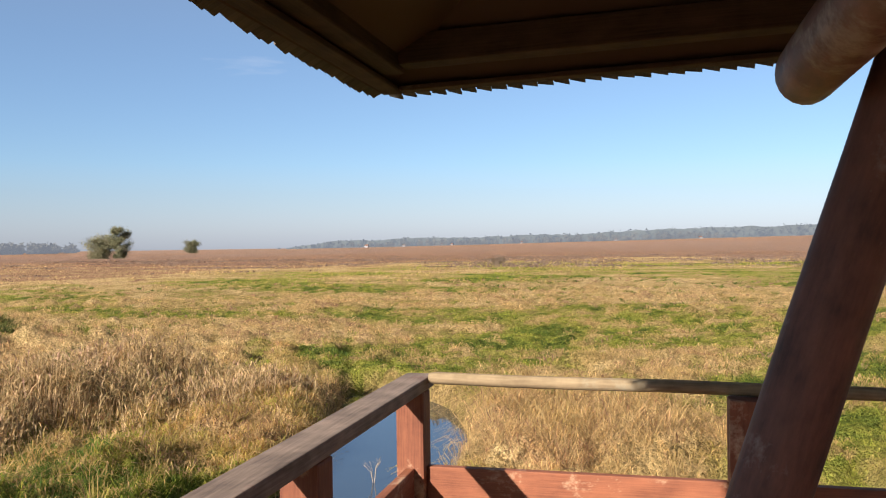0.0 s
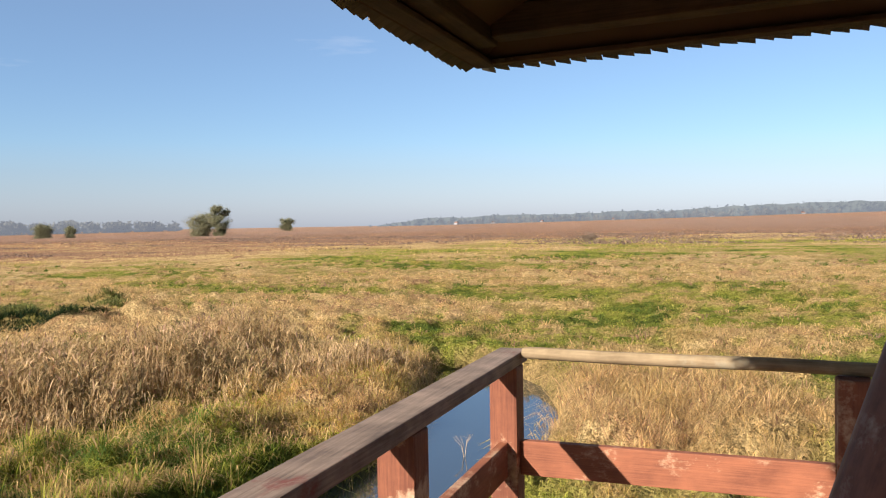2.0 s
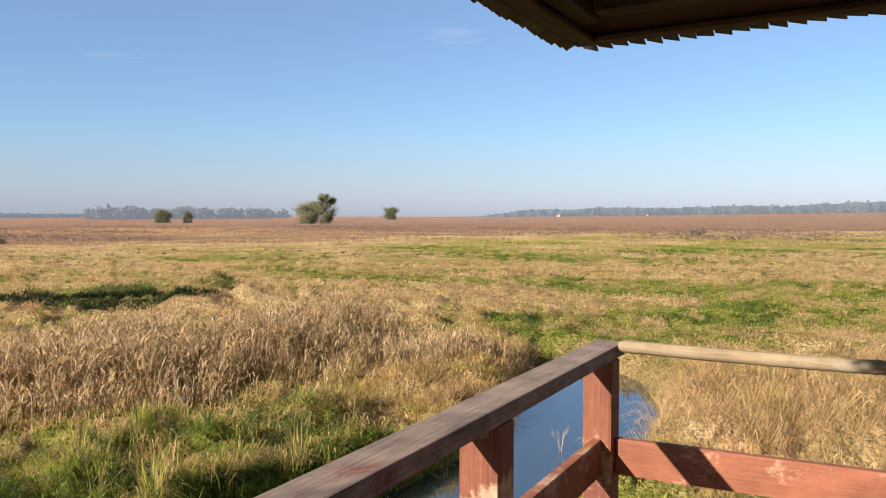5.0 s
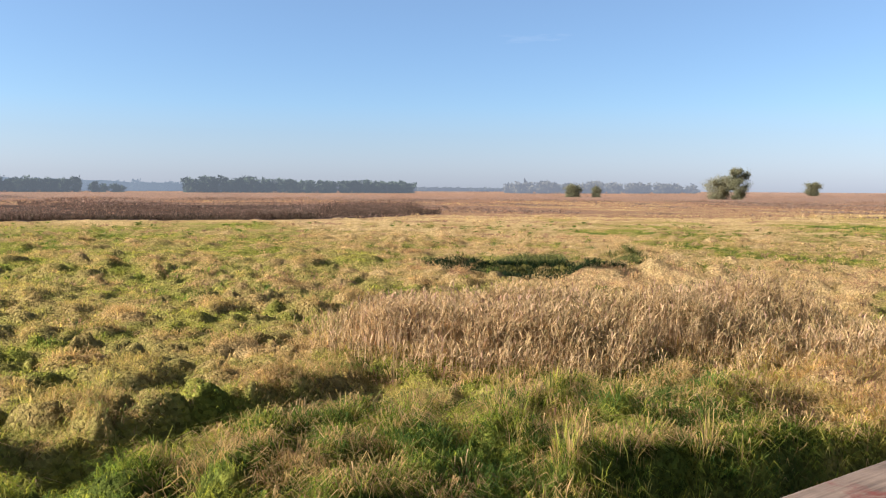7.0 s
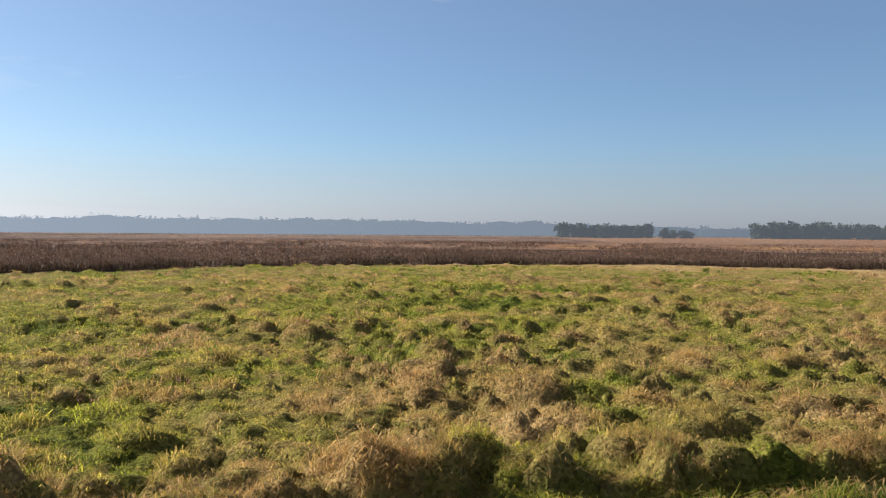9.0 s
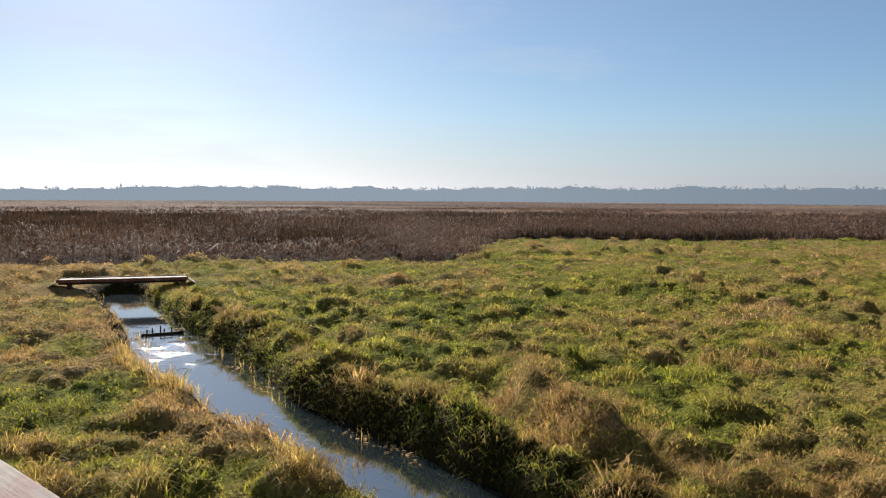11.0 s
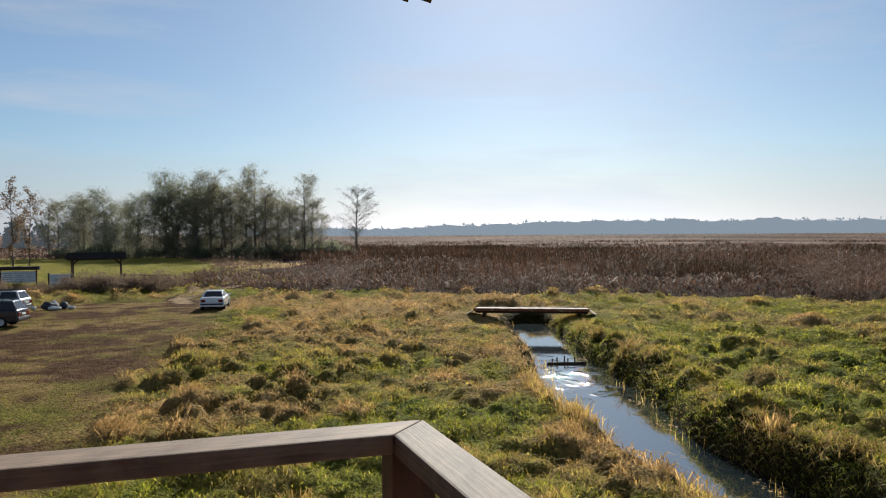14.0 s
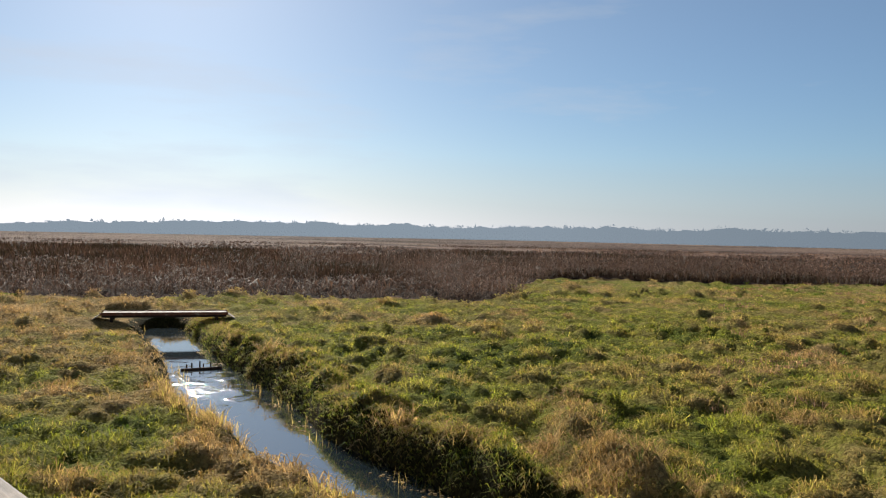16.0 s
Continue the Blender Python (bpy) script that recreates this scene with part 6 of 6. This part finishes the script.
def build_shelter():
    root = thing("picnic_shelter", "dark low-roofed timber shelter on posts with braces", "shelter", at=pose(6.3, -97.5, 0, 0, 0, 0))
    bm = bmesh.new()
    v = [bm.verts.new(p) for p in ((-3.1, -0.95, 2.45), (3.1, -0.95, 2.45), (3.1, 0.95, 2.45), (-3.1, 0.95, 2.45), (-3.0, 0, 3.05), (3.0, 0, 3.05),
                                   (-3.1, -0.95, 2.55), (3.1, -0.95, 2.55), (3.1, 0.95, 2.55), (-3.1, 0.95, 2.55), (-3.0, 0, 3.15), (3.0, 0, 3.15))]
    for f in ((4, 5, 1, 0), (3, 2, 5, 4), (6, 7, 11, 10), (8, 9, 10, 11), (0, 1, 7, 6), (2, 3, 9, 8), (0, 6, 10, 4), (4, 10, 9, 3), (1, 5, 11, 7), (5, 2, 8, 11)):
        bm.faces.new([v[k] for k in f])
    part("roof", bm, M_DARKROOF, root)
    for x in (-2.45, 2.45):
        for y in (-0.7, 0.7):
            part("post", box_bm(x - 0.08, x + 0.08, y - 0.08, y + 0.08, -0.2, 2.5, 0.01), M_ROOFWOOD, root)
            s = -1 if x > 0 else 1
            bm = box_bm(0, 0.95, y - 0.05, y + 0.05, -0.05, 0.05, 0.006)
            bmesh.ops.rotate(bm, verts=bm.verts, cent=(0, 0, 0), matrix=Matrix.Rotation(-radians(45 if s > 0 else 135), 3, "Y"))
            bmesh.ops.translate(bm, verts=bm.verts, vec=(x, 0, 1.82))
            part("brace", bm, M_ROOFWOOD, root)
    for y in (-0.7, 0.7):
        part("beam", box_bm(-2.9, 2.9, y - 0.085, y + 0.085, 2.35, 2.52, 0.01), M_ROOFWOOD, root)
    # low fence rail running off one side
    fence = thing("rail_fence", "low dark pole fence beside the shelter", "fence", at=pose(3.5, -93, 0))
    part("rail", log_bm((-4.6, 1.2, 0.75), (0, 0, 0.85), 0.06, 0.05, 10, 5, 0.01, 7), M_ROOFWOOD, fence)
    for x in (-4.4, -2.2, -0.2):
        part("post", log_bm((x, 1.2 * -x / 4.6, -0.2), (x, 1.2 * -x / 4.6, 0.9), 0.06, 0.055, 10, 3, 0.004, 8), M_ROOFWOOD, fence)


build_shelter()


def info_board(label, x, y, w, z0, z1, roofed, panels):
    root = thing("information_board", label, "sign", at=pose(x, y, 0))
    for s in (-1, 1):
        part("post", box_bm(s * (w / 2 + 0.06) - 0.06, s * (w / 2 + 0.06) + 0.06, -0.06, 0.06, -0.2, z1 + 0.1, 0.008), M_ROOFWOOD, root)
    board = part("board", box_bm(-w / 2, w / 2, -0.03, 0.03, z0, z1, 0.005), M_BOARD, root, "pale printed board")
    for k in range(panels):
        x0 = -w / 2 + 0.08 + k * (w - 0.1) / panels
        for j in range(5):
            zz = z1 - 0.14 - j * (z1 - z0 - 0.15) / 5
            part("print_bar", box_bm(x0, x0 + (w - 0.1) / panels - 0.12 - 0.1 * (j % 2), 0.034, 0.038, zz - 0.06, zz, 0), M_PRINT, board)
    if roofed:
        part("roof", box_bm(-w / 2 - 0.35, w / 2 + 0.35, -0.4, 0.4, z1 + 0.12, z1 + 0.42, 0.03), M_DARKROOF, root, "dark little roof")


info_board("roofed information board with pale printed panels", 11.4, -80, 2.7, 0.95, 1.95, True, 3)
info_board("pale printed information board on two posts", 8.1, -80, 1.7, 0.55, 1.65, False, 1)


# ---- vehicles ----
M_GLASS_CAR = plain_material("tinted_car_glass", (0.02, 0.024, 0.03), 0.06, 0, 0.05)
M_TYRE = plain_material("tyre_rubber", (0.02, 0.02, 0.02), 0.85, 0, 0.15, 9)
M_RIM = plain_material("wheel_alloy", (0.45, 0.46, 0.48), 0.35, 0.8, 0.1)
M_LAMP_RED = plain_material("tail_lamp_red", (0.16, 0.012, 0.01), 0.2, 0, 0.1)
M_BLACKTRIM = plain_material("black_trim", (0.022, 0.022, 0.024), 0.5, 0, 0.1)
M_PLATE = plain_material("plate_white", (0.7, 0.7, 0.68), 0.5, 0, 0.05)


def car(label, paint, estate, at):
    """Nose along +x. Length 4.4 m, width 1.7 m."""
    root = thing("car", label, "car", "parked cars", at)
    if estate:
        low = [(-2.15, 0.32), (-2.2, 0.6), (-2.16, 0.95), (0.75, 0.97), (1.6, 0.86), (2.12, 0.7), (2.2, 0.45), (2.15, 0.26)]
        cab = [(-2.12, 0.95, 0.80), (-1.85, 1.46, 0.60), (0.0, 1.48, 0.60), (0.85, 0.97, 0.78)]
    else:
        low = [(-2.15, 0.32), (-2.2, 0.6), (-2.15, 0.93), (-1.35, 0.97), (0.8, 0.97), (1.6, 0.88), (2.12, 0.72), (2.2, 0.45), (2.15, 0.26)]
        cab = [(-1.55, 0.96, 0.79), (-0.95, 1.36, 0.60), (0.1, 1.38, 0.60), (0.95, 0.97, 0.78)]
    bm = bmesh.new()
    rows = []
    for y, ins, dz in ((-0.85, 0.03, 0.0), (-0.78, 0.0, 0.012), (0, -0.02, 0.02), (0.78, 0.0, 0.012), (0.85, 0.03, 0.0)):
        rows.append([bm.verts.new((x * (1 - ins * 0.5), y, z - ins + dz * (z > 0.8))) for x, z in low])
    n = len(low)
    for a, b in zip(rows, rows[1:]):
        for k in range(n):
            f = bm.faces.new((a[k], a[(k + 1) % n], b[(k + 1) % n], b[k]))
            f.smooth = False
    bm.faces.new(rows[0][::-1])
    bm.faces.new(rows[-1])
    bmesh.ops.recalc_face_normals(bm, faces=bm.faces)
    bmesh.ops.bevel(bm, geom=[e for e in bm.edges if e.calc_face_angle(0) > 0.5], offset=0.07, segments=3, affect="EDGES", profile=0.5)
    body = part("body", bm, paint, root)
    bm = bmesh.new()
    L = [bm.verts.new((x, -w, z)) for x, z, w in cab]
    R = [bm.verts.new((x, w, z)) for x, z, w in cab]
    for k in range(3):
        bm.faces.new((L[k], L[k + 1], R[k + 1], R[k]))
    bm.faces.new(L[::-1])
    bm.faces.new(R)
    bm.faces.new((L[0], R[0], R[3], L[3]))
    bmesh.ops.recalc_face_normals(bm, faces=bm.faces)
    bmesh.ops.bevel(bm, geom=list(bm.edges), offset=0.06, segments=3, affect="EDGES", profile=0.5)
    for f in bm.faces:
        f.smooth = f.calc_area() < 0.1
    part("roof", bm, paint, root)

    def pane(quad, name):
        q = [Vector(p) for p in quad]
        c = sum(q, Vector()) / 4
        nrm = (q[1] - q[0]).cross(q[2] - q[1]).normalized()
        if nrm.dot(c - Vector((-0.2, 0, 1.0))) < 0:
            nrm.negate()
        bm = bmesh.new()
        lo = [bm.verts.new(c + (p - c) * 0.86 - nrm * 0.01) for p in q]
        hi = [bm.verts.new(c + (p - c) * 0.84 + nrm * 0.008) for p in q]
        bm.faces.new(hi)
        for k in range(4):
            bm.faces.new((lo[k], lo[(k + 1) % 4], hi[(k + 1) % 4], hi[k]))
        bmesh.ops.recalc_face_normals(bm, faces=bm.faces)
        part(name, bm, M_GLASS_CAR, root, "dark tinted glass")

    l = [Vector((x, -w, z)) for x, z, w in cab]
    r = [Vector((x, w, z)) for x, z, w in cab]
    pane((l[0], r[0], r[1], l[1]), "rear_window")
    pane((l[3], r[3], r[2], l[2]), "windscreen")
    for s in (l, r):
        m0, m1 = s[0].lerp(s[3], 0.5), s[1].lerp(s[2], 0.55)
        pane((s[0], m0, m1, s[1]), "side_window")
        pane((m0, s[3], s[2], m1), "side_window")
    part("rear_bumper", box_bm(-2.25, -2.1, -0.84, 0.84, 0.3, 0.52, 0.03), paint, root)
    part("bumper_strip", box_bm(-2.262, -2.24, -0.8, 0.8, 0.42, 0.53, 0.004), M_BLACKTRIM, root)
    part("front_bumper", box_bm(2.08, 2.24, -0.82, 0.82, 0.26, 0.5, 0.03), paint, root)
    for y in (-0.62, 0.62):
        part("tail_light", box_bm(-2.235, -2.12, y - 0.17, y + 0.17, 0.62, 0.82, 0.015), M_LAMP_RED, root, "dark red tail light")
        part("headlight", box_bm(2.02, 2.17, y - 0.18, y + 0.18, 0.56, 0.7, 0.02), M_RIM, root)
        part("mirror", box_bm(0.6, 0.72, math.copysign(0.95, y) - 0.09, math.copysign(0.95, y) + 0.09, 0.95, 1.08, 0.02), paint, root)
    part("number_plate", box_bm(-2.245, -2.2, -0.26, 0.26, 0.66, 0.77, 0.004), M_PLATE, root, "plain pale plate")
    for x in (-1.32, 1.36):
        for y in (-0.78, 0.78):
            wheel = part("wheel", log_bm((x, y - 0.1, 0.3), (x, y + 0.1, 0.3), 0.3, 0.3, 22, 3, 0, 1, 0.3), M_TYRE, root, "black rubber tyre")
            s = math.copysign(1, y)
            part("rim", log_bm((x, y + s * 0.07, 0.3), (x, y + s * 0.108, 0.3), 0.19, 0.19, 16, 2, 0, 1, 0.2), M_RIM, wheel)
    if estate:
        for y in (-0.55, 0.55):
            part("roof_rail", box_bm(-1.6, 0.0, y - 0.02, y + 0.02, 1.48, 1.53, 0.006), M_BLACKTRIM, root)
    return root


M_PAINT_WHITE = plain_material("white_car_paint", (0.72, 0.74, 0.78), 0.25, 0.0, 0.04, 2, 0, 0.6)
M_PAINT_SILVER = plain_material("silver_car_paint", (0.42, 0.42, 0.44), 0.3, 0.6, 0.06, 2, 0, 0.6)
M_PAINT_NAVY = plain_material("navy_car_paint", (0.012, 0.016, 0.03), 0.2, 0.2, 0.06, 2, 0, 0.8)
car("white saloon car parked on worn grass", M_PAINT_WHITE, False, pose(-3.9, -58.9, 0.02, 0, 0, 170 + 90) @ Matrix.Scale(0.92, 4))
car("silver estate car parked on worn grass", M_PAINT_SILVER, True, pose(10.1, -60.7, 0.02, 0, 0, 255 + 90))
car("dark navy car parked on worn grass", M_PAINT_NAVY, True, pose(9.1, -52.2, 0.02, 0, 0, 258 + 90))


def bag(label, mat, x, y, l, w, h, a):
    root = thing("duffel_bag", label, "bag", "bags on the grass", pose(x, y, 0, 0, 0, a))
    bm = bmesh.new()
    bmesh.ops.create_uvsphere(bm, u_segments=14, v_segments=9, radius=1, matrix=Matrix.LocRotScale((0, 0, h * 0.46), None, (l / 2, w / 2, h / 2)))
    for v in bm.verts:
        k = 1 + 0.12 * math.sin(9 * v.co.x + 5 * v.co.y)
        v.co = (v.co.x, v.co.y * k, max(0.0, v.co.z * k))
    for f in bm.faces:
        f.smooth = True
    part("sack", bm, mat, root)
    part("strap", log_bm((-l * 0.3, 0, h * 0.9), (l * 0.3, 0, h * 0.95), 0.02, 0.02, 8, 3, 0.01, 3), M_BLACKTRIM, root)


M_CLOTH_DARK = plain_material("dark_cloth", (0.02, 0.024, 0.035), 0.7, 0, 0.3, 6)
M_CLOTH_PALE = plain_material("pale_cloth", (0.62, 0.64, 0.66), 0.6, 0, 0.15, 6)
for lab, mt, x, y, l, w, h, a in (
        ("dark bag lying on the grass edge", M_CLOTH_DARK, 6.9, -62.3, 1.1, 0.6, 0.55, 20), ("dark bag lying on the grass edge", M_CLOTH_DARK, 6.0, -62.6, 0.8, 0.5, 0.5, 70),
        ("pale sack lying on the grass edge", M_CLOTH_PALE, 6.5, -61.8, 0.9, 0.4, 0.28, 10), ("pale sack lying on the grass edge", M_CLOTH_PALE, 5.5, -62.2, 0.7, 0.35, 0.25, -30),
        ("small pale sack lying on the grass edge", M_CLOTH_PALE, 7.9, -62.5, 0.4, 0.3, 0.3, 0), ("pale sack lying on the grass edge", M_CLOTH_PALE, 6.6, -62.9, 0.5, 0.3, 0.6, 0)):
    bag(lab, mt, x, y, l, w, h, a)


# ---- waterside plants ----
def build_waterside():
    rng = np.random.default_rng(21)
    # upright yellowing flags by the near bank
    x, y = rng.uniform(-13.2, -8.6, 900), rng.uniform(7.5, 12.5, 900)
    d, side, w = off_line(DITCH, x, y)
    k = (d > w + 0.15) & (side > 0) & (vnoise(x, y, 1.3, 95) > 0.5)
    x, y = x[k][:60], y[k][:60]
    n = len(x)
    V, T, D = blades(x, y, 12, rng.uniform(0.45, 0.85, n), np.full(n, 0.018), np.full(n, 0.35), rng.choice([0.15, 0.28, 0.4, 0.62], n), rng, np.full(n, 0.14))
    tagged(tri_mesh("flag_leaves", V, T, M_GRASS, D), "upright yellow-green flag leaves at the water's edge", "waterside plants", kind="stuff")
    # tan seed heads leaning over the water from the open bank
    P = np.array(DITCH)
    s = rng.uniform(6.0, 11.0, 420)
    i = s.astype(int)
    t = P[i + 1, :2] - P[i, :2]
    t = t / np.linalg.norm(t, axis=1)[:, None]
    c = P[i] + (P[i + 1] - P[i]) * (s - i)[:, None]
    o = c[:, 2] + rng.uniform(0.3, 1.0, len(s))
    x, y = c[:, 0] + t[:, 1] * o, c[:, 1] - t[:, 0] * o
    k = vnoise(x, y, 1.6, 96) > 0.42
    x, y = x[k], y[k]
    n = len(x)
    V, T, D = blades(x, y, 9, rng.uniform(0.3, 0.65, n), np.full(n, 0.017), np.full(n, 0.6), rng.normal(0.56, 0.08, n), rng, np.full(n, 0.2))
    tagged(tri_mesh("fringe_grass", V, T, M_GRASS, D), "tan seeding grass fringing the ditch", "grass", kind="stuff")
    # thin rushes standing in the shallow edge
    s = rng.uniform(0, len(DITCH) - 1.001, 360)
    i = s.astype(int)
    P = np.array([(a, b) for a, b, _ in DITCH])
    W = np.array([c for _, _, c in DITCH])
    c = P[i] + (P[i + 1] - P[i]) * (s - i)[:, None]
    t = P[i + 1] - P[i]
    t = t / np.linalg.norm(t, axis=1)[:, None]
    sd = rng.choice([-1, 1, 1], len(s))
    o = W[i] * rng.uniform(0.75, 1.05, len(s)) * sd
    x, y = c[:, 0] + t[:, 1] * o, c[:, 1] - t[:, 0] * o
    k = vnoise(x, y, 2.5, 97) > 0.5
    x, y = x[k], y[k]
    z = np.full(len(x), WATER_Z)
    h = rng.uniform(0.12, 0.4, len(x))
    lx, ly = rng.normal(0, 0.1, len(x)), rng.normal(0, 0.1, len(x))
    wd = 0.006 + 0.0004 * np.hypot(x, y)
    b0 = np.stack([x - wd, y, z - 0.1], 1)
    b1 = np.stack([x + wd, y, z - 0.1], 1)
    tp = np.stack([x + lx, y + ly, z + h], 1)
    V = np.stack([b0, b1, tp], 1).reshape(-1, 3)
    tagged(tri_mesh("rushes", V, np.arange(len(V)).reshape(-1, 3), M_GRASS, np.full(len(V), 0.5)), "thin rushes standing in the ditch water", "waterside plants", kind="stuff")



def build_floating_leaves():
    """Drifted leaves and weed on the water along the shaded bank."""
    rng = np.random.default_rng(33)
    P = np.array(DITCH)
    s = rng.choice([2.6, 2.9, 3.1, 3.4, 3.8, 6.4, 7.6, 9.7, 10.1, 10.4], 190) + rng.normal(0, 0.09, 190)
    i = s.astype(int)
    t = P[i + 1, :2] - P[i, :2]
    t = t / np.linalg.norm(t, axis=1)[:, None]
    c = P[i] + (P[i + 1] - P[i]) * (s - i)[:, None]
    o = (c[:, 2] + 0.2) * rng.uniform(0.55, 0.95, len(s))
    x, y = c[:, 0] - t[:, 1] * o, c[:, 1] + t[:, 0] * o
    a, r = rng.uniform(0, 6.28, len(s)), rng.uniform(0.03, 0.08, len(s))
    V = np.stack([np.stack([x + r * np.cos(a + k * 1.571) * (1 if k % 2 else 0.6), y + r * np.sin(a + k * 1.571) * (1 if k % 2 else 0.6), np.full(len(s), WATER_Z + 0.008) + rng.uniform(0, 0.02, len(s))], 1) for k in range(4)], 1).reshape(-1, 3)
    k = np.arange(len(s))[:, None] * 4
    tagged(tri_mesh("floating_leaves", V, np.concatenate([k + [0, 1, 2], k + [0, 2, 3]]), M_GRASS, np.full(len(V), 0.7)), "pale leaves and weed drifted on the ditch water", "leaves", kind="stuff")


build_floating_leaves()


def build_dry_weed():
    """A dead branching stalk leaning out over the water."""
    root = thing("dry_weed", "dead pale weed stalk leaning over the ditch water", "weed", at=pose(-6.6, 18.3, -0.62) @ Matrix.Scale(0.7, 4))
    bm = bmesh.new()
    rnd = random.Random(12)
    for k in range(7):
        a = rnd.uniform(0, 6.28)
        top = Vector((math.cos(a) * 0.35, math.sin(a) * 0.35, rnd.uniform(0.45, 0.9)))
        mid = Vector((top.x * 0.3, top.y * 0.3, top.z * 0.6))
        tube(bm, [Vector((0, 0, -0.15)), mid, top], [0.009, 0.007, 0.003], 4)
        for j in range(3):
            q = mid.lerp(top, rnd.uniform(0.2, 0.9))
            tube(bm, [q, q + Vector((rnd.uniform(-0.16, 0.16), rnd.uniform(-0.16, 0.16), rnd.uniform(0.02, 0.14)))], [0.005, 0.002], 3)
    part("stalk", bm, M_PLANK, root)


build_waterside()
build_dry_weed()
